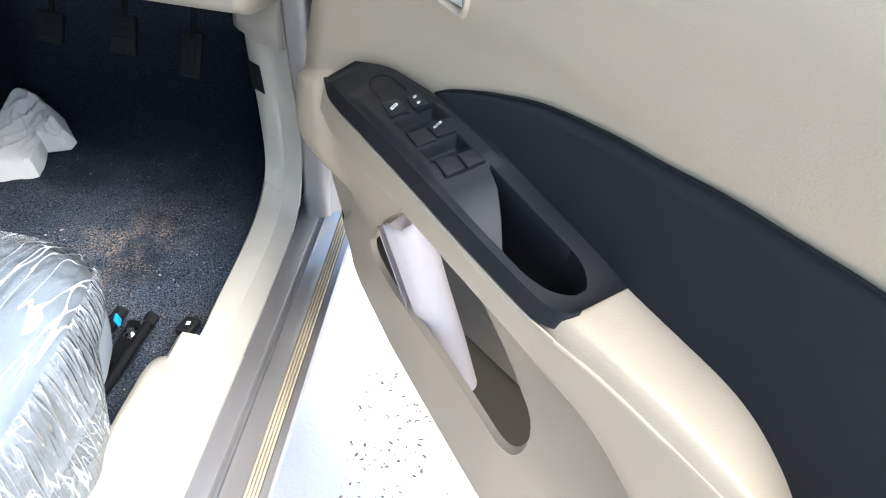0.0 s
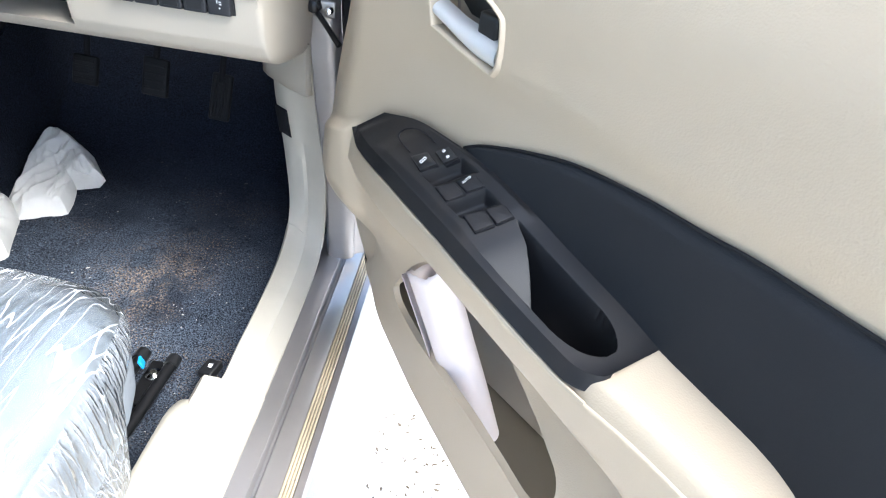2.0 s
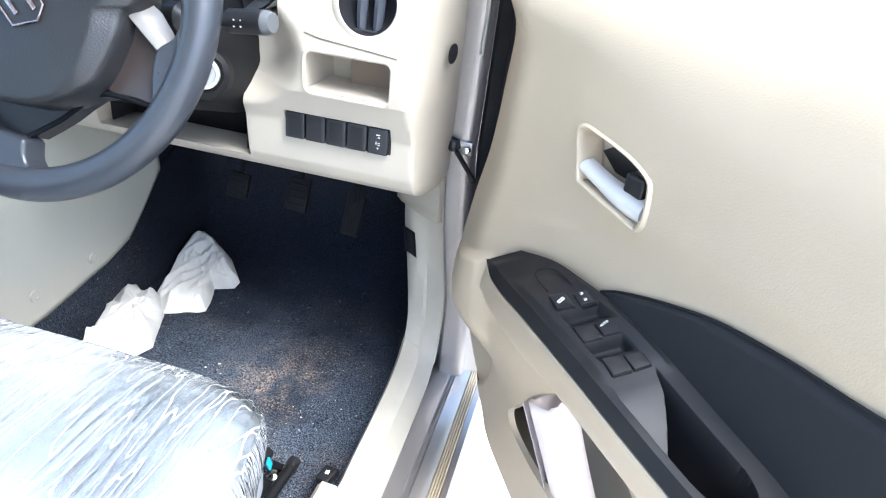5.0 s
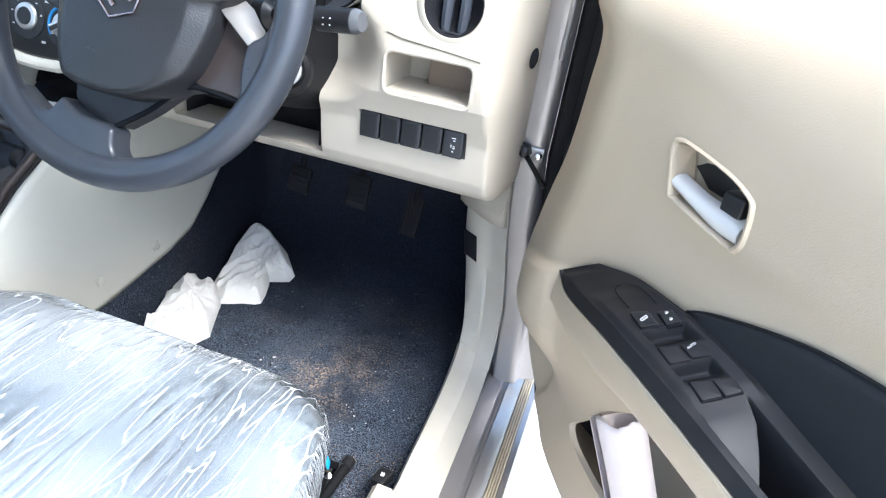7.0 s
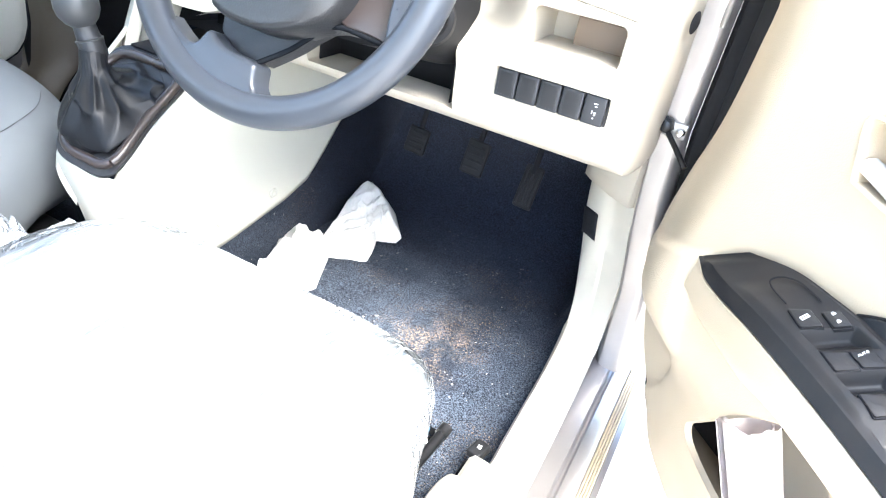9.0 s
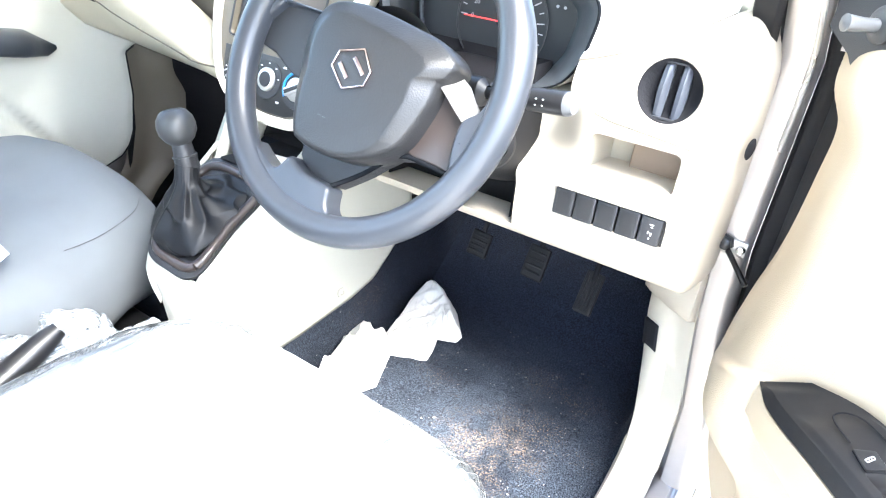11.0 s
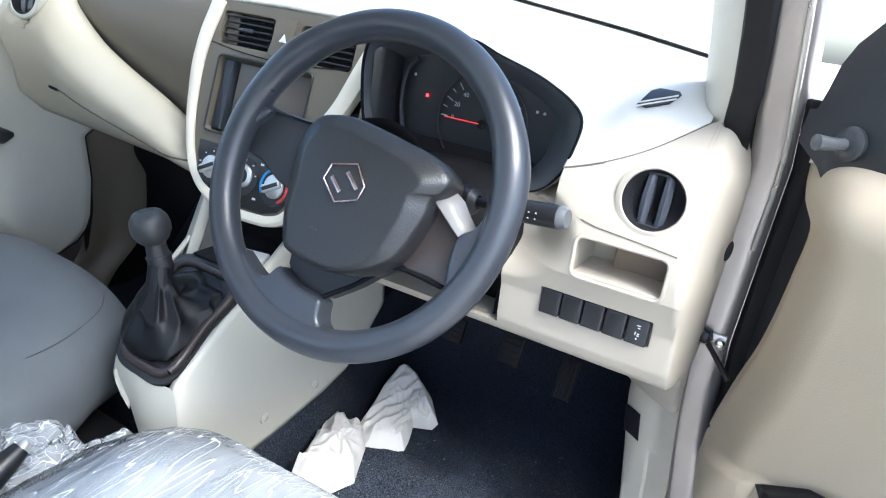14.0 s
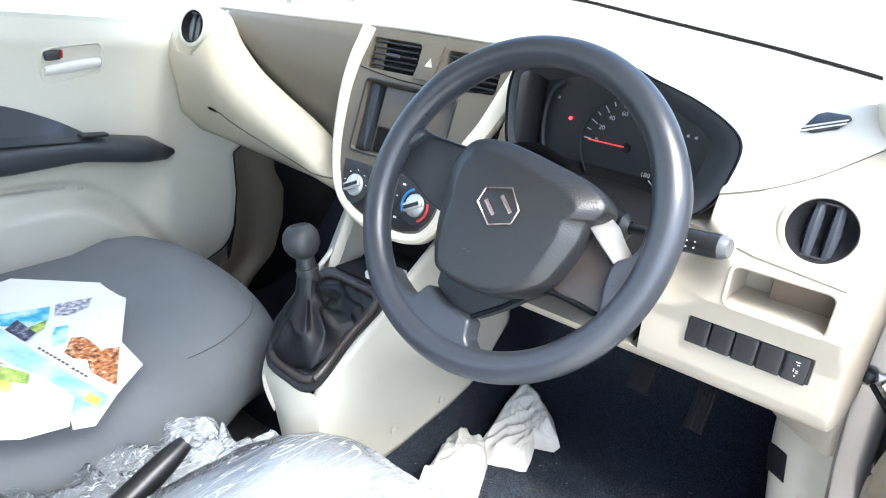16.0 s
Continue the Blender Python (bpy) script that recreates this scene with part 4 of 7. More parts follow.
part("window_frame", sheet([[dp(u + du, n, z) for du, n in ((0, -0.70), (0.018, -0.70), (0.02, -0.73), (0, -0.73))] for u, z in ((0.314, 1.0), (0.316, 1.05), (0.322, 1.076), (0.328, 1.098), (0.340, 1.118), (0.362, 1.139), (0.42, 1.19), (0.51, 1.27), (0.60, 1.34))], closed=True), PAINT, door, "painted window frame")
mirror = part("outside_mirror", block(dp(0.43, -0.93, 1.055), (0.10, 0.21, 0.135), 0.035, (DU, DN, Vector((0, 0, 1))), 5), PAINT, door, "painted outside mirror housing")
part("mirror_glass", plate(rounded(0.18, 0.11, 0.03), dp(0.482, -0.93, 1.055), DN, (0, 0, 1), -0.003, 0.0), CHROME, mirror, "mirror glass")

# rolled paper in the map pocket
roll_top, roll_foot = dp(0.555, -0.668, 0.582), dp(0.665, -0.684, 0.399)
axis = (roll_foot - roll_top).normalized()
side = (DN - axis * DN.dot(axis)).normalized()
cross = axis.cross(side)
rows = []
for k in range(0, 25):
    t = k / 24
    row = []
    for a in span(0, 2 * math.pi * 1.6, 70):
        r = (0.035 - 0.0012 * a) * (1 - 0.16 * t)
        wob = 1 + 0.05 * noise.noise((a * 0.8, t * 2.5, 1))
        # torn, uneven top edge
        cut = axis * ((0.012 * noise.noise((a * 1.3, 7, 2)) + 0.006 * noise.noise((a * 4.0, 3, 2))) * max(0.0, 1 - 4 * t))
        row.append(roll_top.lerp(roll_foot, t) + cut + (side * math.cos(a + 0.6) * 0.8 + cross * math.sin(a + 0.6) * 1.0) * r * wob)
    rows.append(row)
paper_roll = thing("paper_roll", roll_foot, "rolled sheet of pinkish white paper stuck in the door pocket", "paper roll")
part("outer_turn", sheet([r[:45] for r in rows]), PAPER, paper_roll, thick=0.0006)
part("inner_turn", sheet([r[44:] for r in rows]), PAPER, paper_roll, "inner turns of the roll", thick=0.0006)



def grit(count, seed):
    """Loose grit and leaf crumbs on the concrete, each a small flat chip."""
    rnd = random.Random(seed)
    verts, faces = [], []
    for _ in range(count):
        x, y, r = rnd.uniform(0.80, 1.35), rnd.uniform(-0.75, 0.35), 0.0006 + 0.0022 * rnd.random() ** 3
        k, turn, long = len(verts), rnd.random() * 6.28, rnd.uniform(1.0, 2.6)
        for h, s in ((0.0005, 1.0), (r * 0.9, 0.55)):
            for j in range(5):
                a = 1.2566 * j
                px, py = r * s * long * math.cos(a), r * s * math.sin(a) * rnd.uniform(0.7, 1.2)
                verts.append((x + px * math.cos(turn) - py * math.sin(turn), y + px * math.sin(turn) + py * math.cos(turn), h))
        faces += [tuple(k + 5 + j for j in range(5))] + [(k + j, k + (j + 1) % 5, k + 5 + (j + 1) % 5, k + 5 + j) for j in range(5)]
    me = bpy.data.meshes.new("grit")
    me.from_pydata(verts, [], faces)
    ob = new("grit", me)
    me.materials.append(GRIT)
    return tagged(ob, "scattered dark grit and leaf crumbs on the concrete", "grit", "", "stuff")


GRIT = material("dark_grit", (0.17, 0.13, 0.085), 0.9, spots=(0.2, 60.0))
grit(3000, 4)


# ---- dashboard ----
dash = thing("dashboard", (0.03, 0.4, 0.70), "two-tone dashboard in cream, pale beige and taupe plastic", "dashboard")
XC = 0.031


# profile of the lower dash: height against depth
DZ = [0.690, 0.705, 0.715, 0.725, 0.74, 0.76, 0.79, 0.815, 0.835, 0.86, 0.885, 0.91, 0.94, 0.965, 0.99, 1.02]
DY = [0.330, 0.255, 0.228, 0.214, 0.207, 0.204, 0.201, 0.190, 0.180, 0.177, 0.178, 0.181, 0.188, 0.203, 0.243, 0.290]


def end_turn(x, z=0.95):
    """How far the driver's end of the dash turns away towards the pillar."""
    start = lerp([0.72, 0.80, 0.90], [0.652, 0.647, 0.632], z)
    return 0.12 * (max(0.0, x - start) / (0.668 - start)) ** 2


def rear_edge(x):
    """The near edge of the upper dash, from the far door to the driver's pillar."""
    if x < 0.478:
        return Vector((x, 0.25 if x < 0.170 else 0.284, lerp([-0.63, -0.5, 0.0, 0.19, 0.22, 0.345, 0.45, 0.48], [1.035, 1.055, 1.068, 1.066, 1.064, 1.072, 1.046, 1.030], x)))
    return low_edge(x)


def low_edge(x):
    """Where the driver's end of the cover dips to the split line above the side vent."""
    z = bend([0.44, 0.47, 0.494, 0.535, 0.57, 0.614, 0.67], [0.946, 0.948, 0.953, 0.968, 0.986, 1.018, 1.06], x)
    return Vector((x, lerp(DZ, DY, z) + end_turn(x, z) + 0.001, z))


def upper(x, s):
    a, b, c = rear_edge(x), screen_base(x), low_edge(x)
    y = a.y + (b.y - a.y) * s ** 1.15
    k = sm(0.40, 0.475, x)
    sa = (y - 0.25) / (b.y - 0.25)
    za = lerp([-0.63, -0.5, 0.0, 0.19, 0.22, 0.345, 0.45, 0.48], [1.035, 1.055, 1.068, 1.066, 1.064, 1.072, 1.046, 1.030], x)
    za = za + (b.z - za) * (sa + 0.10 * math.sin(math.pi * max(0.0, sa)))
    sb = min(1.0, max(0.0, (y - c.y) / (b.y - c.y))) ** (1 / 1.15)
    zb = c.z + (b.z - c.z) * (1 - (1 - sb) ** (1.35 + 1.65 * sm(0.475, 0.57, x)))
    # the hidden front edge drops behind the hood
    drop = 0.03 if s == 0 and 0.172 < x < 0.478 else 0.0
    return Vector((x, y, za * (1 - k) + zb * k - drop))


for xs in (span(-0.63, 0.476, 100), span(0.4865, 0.614, 46)):
    part("upper_cover", sheet([[upper(x, s) for s in [0, 0.008, 0.016, 0.03, 0.045] + span(0.06, 1, 40)] for x in xs]), PALE, dash, "pale beige upper dash cover", thick=0.006, sharp=75)
part("cover_joint", sheet([[upper(x, s) for s in span(0.13, 1, 30)] for x in (0.476, 0.480, 0.4865)]), PALE, dash, thick=0.006)
part("split_line", tube([rear_edge(x) + Vector((0, -0.001, -0.002)) for x in span(0.4865, 0.612, 30)], 0.0018, 6), TAUPE, dash)

# demister grille on the upper cover
gp = upper(0.553, 0.24)
gx = (upper(0.566, 0.24) - upper(0.54, 0.24)).normalized()
gy = (upper(0.553, 0.27) - upper(0.553, 0.21)).normalized()
gp = gp + gx.cross(gy) * 0.001
part("demister", plate([(-0.024, -0.006), (-0.010, -0.016), (0.016, -0.016), (0.026, -0.002), (0.022, 0.006), (-0.006, 0.022), (-0.016, 0.020)], gp, gx, gy, 0.002, 0.0008), BLACK, dash, "dark side demister grille")
for k in (-0.004, -0.011):
    part("demister_slat", block(gp + gy * k + gx.cross(gy) * 0.003, (0.046, 0.0022, 0.002), 0.0006, (gx, gy, gx.cross(gy))), PALE, dash)

# lower dash on the driver's side
def face_y(x, z):
    y = lerp(DZ, DY, z)
    y += end_turn(x, z)
    # hollow beside the steering column
    d = math.hypot((x - 0.430) / 0.095, (z - 0.872) / 0.070)
    y += 0.050 * sm(1.0, 0.30, d)
    return y


def recess(x, z):
    r = 0.0
    r = max(r, 0.075 * sm(0, 0.0025, 0.0505 - abs(x - 0.5745)) * sm(0, 0.0025, 0.0235 - abs(z - 0.8605)))
    r = max(r, 0.010 * sm(0, 0.0025, 0.067 - abs(x - 0.5565)) * sm(0, 0.0025, 0.0175 - abs(z - 0.7885)))
    r = max(r, 0.03 * sm(0.0335, 0.0310, math.hypot(x - 0.591, z - 0.940))) if z < 0.99 else r
    if x < 0.215:
        r = max(r, 0.10 * sm(0.895, 0.90, z))
    r = max(r, 0.14 * sm(-0.006, 0.012, 0.150 - abs(x - 0.332)) * sm(0.905, 0.925, z))
    r = max(r, 0.14 * sm(-0.004, 0.010, 0.106 - abs(x - 0.327)) * sm(0, 0.003, z - 0.733))
    return r


def lines(a, b, n, marks):
    return sorted(set(span(a, b, n)) | {m + d for m in marks for d in (-0.0015, 0.0, 0.0015, 0.003, -0.003)})


gx_lines = lines(0.14, 0.668, 130, (0.524, 0.625, 0.4895, 0.6235, 0.462, 0.21, 0.655, 0.661, 0.6655))
gz_lines = lines(0.69, 1.02, 100, (0.837, 0.884, 0.771, 0.806, 0.733))
def roof_z(x, z):
    """The lower cover stops at the split line on the driver's end."""
    top = low_edge(x).z - 0.0015 if x > 0.455 else 1.02
    return z if z < 0.90 else 0.90 + (z - 0.90) * (top - 0.90) / 0.12


low = part("lower_cover", sheet([[(x, face_y(x, roof_z(x, z)) + recess(x, roof_z(x, z)), roof_z(x, z)) for z in gz_lines] for x in gx_lines]), BEIGE, dash, "cream beige lower dash with a coin tray", sharp=45)
part("tray_lip", tube([(q[0], face_y(q[0], q[1]) - 0.0005, q[1]) for q in rounded(0.103, 0.049, 0.010, 6, 0.5745, 0.8605) + rounded(0.103, 0.049, 0.010, 6, 0.5745, 0.8605)[:1]], 0.0024, 8), BEIGE, low, "rounded lip of the coin tray")
part("tray_floor", block((0.5745, 0.212, 0.8395), (0.098, 0.066, 0.003), 0.001), BEIGE, low, "floor of the coin tray")
part("tray_back", block((0.5900, 0.2380, 0.8555), (0.066, 0.010, 0.032), 0.002), TAN_BROWN, low, "brown step at the back of the tray")
part("under_cover", sheet([[(x, max(y, 0.236 + end_turn(x, 0.72)) + (0.05 if x < -0.05 else 0.0), z + (0.05 if x < -0.05 else 0.0)) for y, z in ((0.235, 0.716), (0.33, 0.705), (0.60, 0.74))] for x in span(-0.15, 0.665, 40)]), DARK, dash, "black underside of the dash")
part("side_cap", sheet([[(0.668 + 0.001 * k, face_y(0.667, z) + 0.004 + d, z) for k, d in ((0, 0.0), (1, 0.03), (0, 0.11))] for z in span(0.72, 0.99, 16)]), BEIGE, dash, "beige end cap of the dash")
part("end_vent", lathe([(0.0, 0.001), (0.010, 0.001), (0.012, 0.0)], (0.6715, 0.262, 0.888), (1, -0.25, 0), 20), DARK, dash, "small dark hole in the end cap")

# dark liner over the beige recess, painting the shade inside it
part("column_shade_liner", sheet([[(0.224, 0.225, z), (0.226, 0.270, z), (0.424, 0.270, z), (0.427, 0.222, z)] for z in span(0.735, 0.93, 4)]), DARK, dash, "dark liner put in for the shade round the steering column", thick=0.002)

# five switch positions: four blanks and one lamp switch
part("switch_backing", block((0.5565, 0.2080, 0.7885), (0.1335, 0.008, 0.0355), 0.001), BLACK, dash, "black recess behind the switches")
for k in range(5):
    x = 0.5035 + 0.0262 * k
    key = part("switch_blank" if k < 4 else "lamp_switch", block((x, 0.2035, 0.7885), (0.0246, 0.016, 0.0325), 0.0022), CHARCOAL, dash, "charcoal blanking plate" if k < 4 else "headlamp level switch with white marks")
    if k < 4:
        part("inset", block((x, 0.1955, 0.7885), (0.017, 0.001, 0.026), 0.0004), BLACK, key)
    else:
        for dx, dz, w, h in ((0.001, 0.0088, 0.0066, 0.0012), (0.002, 0.0055, 0.0040, 0.0010), (-0.0018, -0.002, 0.0014, 0.0046), (0.0024, -0.0022, 0.0034, 0.0012), (0.0024, -0.0048, 0.0034, 0.0012), (0.0012, -0.0092, 0.0022, 0.0018)):
            part("mark", block((x + dx * 0.8, 0.1952, 0.7885 + dz * 0.9), (w * 0.7, 0.0006, h * 0.75), 0), WHITE_MARK, key)


def round_vent(at, face, r, name, mat_ring):
    """A ball vent: ring, dark ball and two upright lens-shaped vanes."""
    f = Vector(face).normalized()
    at = Vector(at) + f * 0.001
    ring = part(name, lathe([(r * 1.28, -0.055), (r * 1.28, -0.003), (r * 1.26, 0.0006), (r * 1.18, 0.0018), (r * 1.07, 0.0022), (r * 1.01, 0.0), (r, -0.010)], at, f, 64), mat_ring, dash, "round air vent in a smooth ring")
    up = Vector((0, 0, 1))
    sx = up.cross(f).normalized() * -1
    up = f.cross(sx) * -1
    part("ball", lathe([(r * 1.03, 0.0012), (r * 0.96, -0.001), (r * 0.9, -0.006), (r * 0.5, -0.016), (0.0, -0.018)], at, f, 48), DARK, ring, "black hollow of the vent")
    for k in (-0.34, 0.28):
        rows = []
        for t in span(-1, 1, 14):
            h = t * r * 0.95
            w = 0.235 * r * (0.75 + 0.25 * (1 - t * t))
            half = math.sqrt(max(0.0, 1 - (t * 0.95) ** 2))
            c = at + sx * (k * r * (0.85 + 0.15 * half)) + up * h
            rows.append([c + sx * w * a + f * (0.007 * half * b - 0.008) for a, b in ((-1, -0.4), (-0.7, 0.5), (-0.1, 1.0), (0.5, 0.8), (1, -0.2))])
        part("vane", sheet(rows), VANE, ring, "glossy slate vane", thick=0.0015)
    for s in (-1, 1):
        part("cross_bar", block(at + up * r * 0.88 * s - f * 0.004, (r * 0.8, 0.004, 0.002), 0.0006, (sx, f, up)), CHARCOAL, ring)
    return ring


round_vent((0.591, face_y(0.591, 0.940) - 0.001, 0.940), (0.0, -1.0, 0.12), 0.0312, "side_vent", BEIGE)
part("vent_panel_seam", tube([(x, face_y(x, z) - 0.0004, z) for x, z in ((0.522, 0.902), (0.54, 0.898), (0.60, 0.893), (0.63, 0.890))], 0.0008, 6), TAUPE, dash)

# instrument hood and cluster
RIM = [(0.197, 0.985), (0.197, 1.030), (0.212, 1.052), (0.27, 1.066), (0.340, 1.068), (0.385, 1.055), (0.437, 1.040), (0.478, 1.020), (0.494, 1.000), (0.490, 0.966), (0.480, 0.936), (0.452, 0.910), (0.38, 0.898), (0.25, 0.900), (0.209, 0.935)]
rim = spline([(x, 0.0, z) for x, z in RIM], 5, True)
mid = Vector((0.343, 0.0, 0.975))


def hood(scale, y, up=0.0):
    return [Vector((mid.x + (q.x - mid.x) * scale, y, mid.z + (q.z - mid.z) * scale + up)) for q in rim]


cluster = thing("instrument_cluster", (0.343, 0.26, 0.90), "black instrument cluster under a slate hood, red lamp lit", "instrument cluster")
def bowl(k, y):
    """Outlines between the rim of the hood and the smaller opening round the dials."""
    return [Vector((q.x + (0.205 + 0.80 * (q.x - 0.197) - q.x) * k, y, q.z + (0.905 + 0.78 * (q.z - 0.898) - q.z) * k)) for q in rim]


part("cowl", sheet([hood(0.96, 0.42, -0.012), hood(0.99, 0.37, 0.0), hood(1.000, 0.32, 0.002), hood(1.004, 0.28, 0.002), hood(1.006, 0.245, 0.001), hood(1.006, 0.214, 0.0), hood(1.003, 0.2075)], closed=True), PALE, cluster, "pale cowl behind the hood's rim", sharp=60)
part("hood", sheet([hood(1.004, 0.2080), hood(1.0035, 0.2050), hood(0.996, 0.2030), hood(0.988, 0.2040), hood(0.982, 0.2070)], closed=True), HOOD_GREY, cluster, "slate grey rim of the hood", sharp=60)
part("hood_lining", sheet([hood(0.984, 0.2065), bowl(0.18, 0.2130), bowl(0.42, 0.2290), bowl(0.72, 0.2520), bowl(0.93, 0.2680), bowl(1.0, 0.2712)], closed=True), LINING, cluster, "slate lining inside the hood", sharp=60)
bm = bmesh.new()
bm.faces.new([bm.verts.new(q) for q in bowl(0.95, 0.2705)])
part("face", bm, DIAL_BLACK, cluster, "black dial face")
part("dial_ring", tube([(0.345 + 0.064 * math.cos(a), 0.2665, 0.962 + 0.064 * math.sin(a)) for a in span(radians(-40), radians(220), 60)], 0.0012, 6), CHARCOAL, cluster)
part("side_dial_ring", tube(spline([(0.245, 0.262, 1.03), (0.228, 0.262, 1.01), (0.224, 0.262, 0.97), (0.232, 0.262, 0.93)], 6), 0.003, 8), WHEEL_GREY, cluster)
GC, GR = Vector((0.345, 0.2668, 0.962)), 0.060
for k in range(19):
    a = radians(178 - k * 12.2)
    major = k % 2 == 0
    d = Vector((math.cos(a), 0, math.sin(a)))
    part("tick", block(GC + d * (GR - (0.005 if major else 0.003)), (0.010 if major else 0.006, 0.0006, 0.0013), 0, (d, Vector((0, 1, 0)), Vector((-d.z, 0, d.x)))), DIAL_MARK, cluster)
    if major:
        writing(str(10 * k), 0.0085, GC + d * (GR - 0.0175), (1, 0, 0), (0, 0, 1), DIAL_MARK, cluster, "numeral")
part("needle", block(GC + Vector((-0.027, -0.004, 0.001)), (0.050, 0.0012, 0.0014), 0.0003), NEEDLE, cluster, "red needle at zero")
part("needle_hub", lathe([(0.0, 0.003), (0.005, 0.0025), (0.006, 0.0)], GC, (0, -1, 0), 20), DARK, cluster)
part("warning_lamp", lathe([(0.0, 0.0008), (0.0022, 0.0008), (0.0022, 0.0)], (0.2605, 0.2675, 0.984), (0, -1, 0), 10), RED_MARK, cluster, "small red warning lamp, lit")
for x, z in ((0.225, 1.006), (0.239, 1.008), (0.4178, 0.9924), (0.4277, 0.9921)):
    part("telltale", lathe([(0.0, 0.0008), (0.002, 0.0008), (0.002, 0.0)], (x, 0.2672, z), (0, -1, 0), 8), DIAL_MARK, cluster)

part("bezel_cheek", sheet([[Vector((x, y, z)) for x, y in ((0.190 + 0.06 * (z - 0.90), 0.236), (0.201, 0.222), (0.209, 0.228), (0.2135, 0.246), (0.2170, 0.2690))] for z in span(0.88, 1.052, 8)]), DIAL_BLACK, cluster, "slate cheek beside the dial", thick=0.004)

# passenger side: taupe upper panel over a cream wing with the glovebox seam
WX = [-0.63, -0.56, -0.50, -0.45, -0.416, -0.36, -0.30, -0.164, -0.11, -0.07]
WZ = [1.032, 1.05, 1.052, 1.038, 0.998, 0.958, 0.930, 0.874, 0.832, 0.79]


def wing_top(x):
    return bend(WX, WZ, x)


def wing_prof(t):
    return bend([0, 0.1, 0.25, 0.42, 0.6, 0.8, 1.0], [0.0, 0.034, 0.056, 0.058, 0.040, 0.006, -0.045], t)


def wing(x, t):
    top = wing_top(x)
    foot = lerp([-0.63, -0.5, -0.3, -0.12, -0.07], [0.79, 0.785, 0.775, 0.765, 0.76], x)
    z = top + (foot - top) * t
    dent = 0.03 * sm(0.034, 0.030, math.hypot(x + 0.512, z - 1.0))
    y = 0.236 + dent - max(0.0, wing_prof(t)) * sm(-0.06, -0.16, x) * sm(-0.66, -0.56, x) + max(0.0, -wing_prof(t))
    return Vector((x, y, z))


part("upper_panel", sheet([[(x, 0.248 + 0.016 * t - 0.02 * math.sin(math.pi * t), rear_edge(x).z - 0.004 + (wing_top(x) - 0.03 - rear_edge(x).z) * t) for t in span(0, 1, 10)] for x in span(-0.47, -0.06, 40)]), TAUPE, dash, "taupe passenger dash panel", thick=0.004)
part("wing", sheet([[wing(x, t) for t in span(0, 1, 30)] for x in span(-0.63, -0.07, 60)]), WING, dash, "cream sweeping glovebox wing", thick=0.004, sharp=60)
def seam_t(x):
    top, foot = wing(x, 0).z, wing(x, 1).z
    return (lerp([-0.50, -0.46, -0.344, -0.247, -0.09], [0.866, 0.862, 0.845, 0.831, 0.812], x) - top) / (foot - top)


part("glovebox_seam", tube([wing(x, seam_t(x)) + Vector((0, -0.0006, 0)) for x in span(-0.49, -0.10, 40)], 0.0016, 6), TAUPE, dash, "glovebox seam")
part("glovebox_notch", tube([wing(x, seam_t(x)) + Vector((0, -0.0012, 0)) for x in span(-0.485, -0.462, 4)], 0.0030, 6), DARK, dash)
round_vent(Vector((-0.494, wing(-0.46, 0.2).y - 0.002, 1.014)), (0.10, -1.0, 0.25), 0.029, "side_vent", CREAM)

# centre stack
EV = Vector((0, 0.08, 0.30)).normalized()
EN = Vector((1, 0, 0)).cross(EV)
SO = Vector((XC, 0.165, 0.77))


def st(p, q, h=0.0):
    return SO + Vector((p, 0, 0)) + EV * q + EN * h


stack = thing("centre_stack", SO, "taupe centre stack framed by a pearl strip, no radio fitted", "centre console")
LEFT = spline([(P, Q, 0) for P, Q in ((-0.1275, 0.302), (-0.1330, 0.280), (-0.1415, 0.247), (-0.1455, 0.203), (-0.1420, 0.159), (-0.1350, 0.114), (-0.1220, 0.072), (-0.1050, 0.043), (-0.0800, 0.023), (-0.0450, 0.010), (0.0, 0.004), (0.045, 0.0055))], 4)
RIGHT = spline([(P, Q, 0) for P, Q in ((0.045, 0.0055), (0.075, 0.016), (0.094, 0.040), (0.101, 0.070), (0.103, 0.110), (0.108, 0.150), (0.130, 0.190), (0.150, 0.240), (0.168, 0.285), (0.174, 0.302))], 4)
U_LINE = [(v.x, v.y) for v in LEFT] + [(v.x, v.y) for v in RIGHT[1:]]


def stack_side(q, right):
    """Where the strip stands at that height."""
    side = RIGHT if right else LEFT[::-1]
    return lerp([v.y for v in side], [v.x for v in side], q)


RADIO = (-0.103, 0.070, 0.112, 0.220)
VENTS = ((-0.113, -0.016, 0.240, 0.286), (0.036, 0.130, 0.236, 0.284))


def in_box(p, q, box, r):
    dx, dy = max(abs(p - (box[0] + box[1]) / 2) - (box[1] - box[0]) / 2 + r, 0), max(abs(q - (box[2] + box[3]) / 2) - (box[3] - box[2]) / 2 + r, 0)
    return sm(r + 0.0012, r - 0.0012, math.hypot(dx, dy))


sp_lines = lines(-0.149, 0.176, 64, [v for b in (RADIO,) + VENTS for v in b[:2]])
sq_lines = lines(0.0, 0.302, 60, [v for b in (RADIO,) + VENTS for v in b[2:]])


def stack_face(p, q):
    p = max(stack_side(q, False), min(stack_side(q, True), p))
    h = -0.02 * in_box(p, q, RADIO, 0.006) - 0.016 * max(in_box(p, q, b, 0.006) for b in VENTS)
    return st(p, q, h)


part("fascia", sheet([[stack_face(p, q) for q in sq_lines] for p in sp_lines]), TAUPE, stack, "taupe fascia", sharp=50)
rows = []
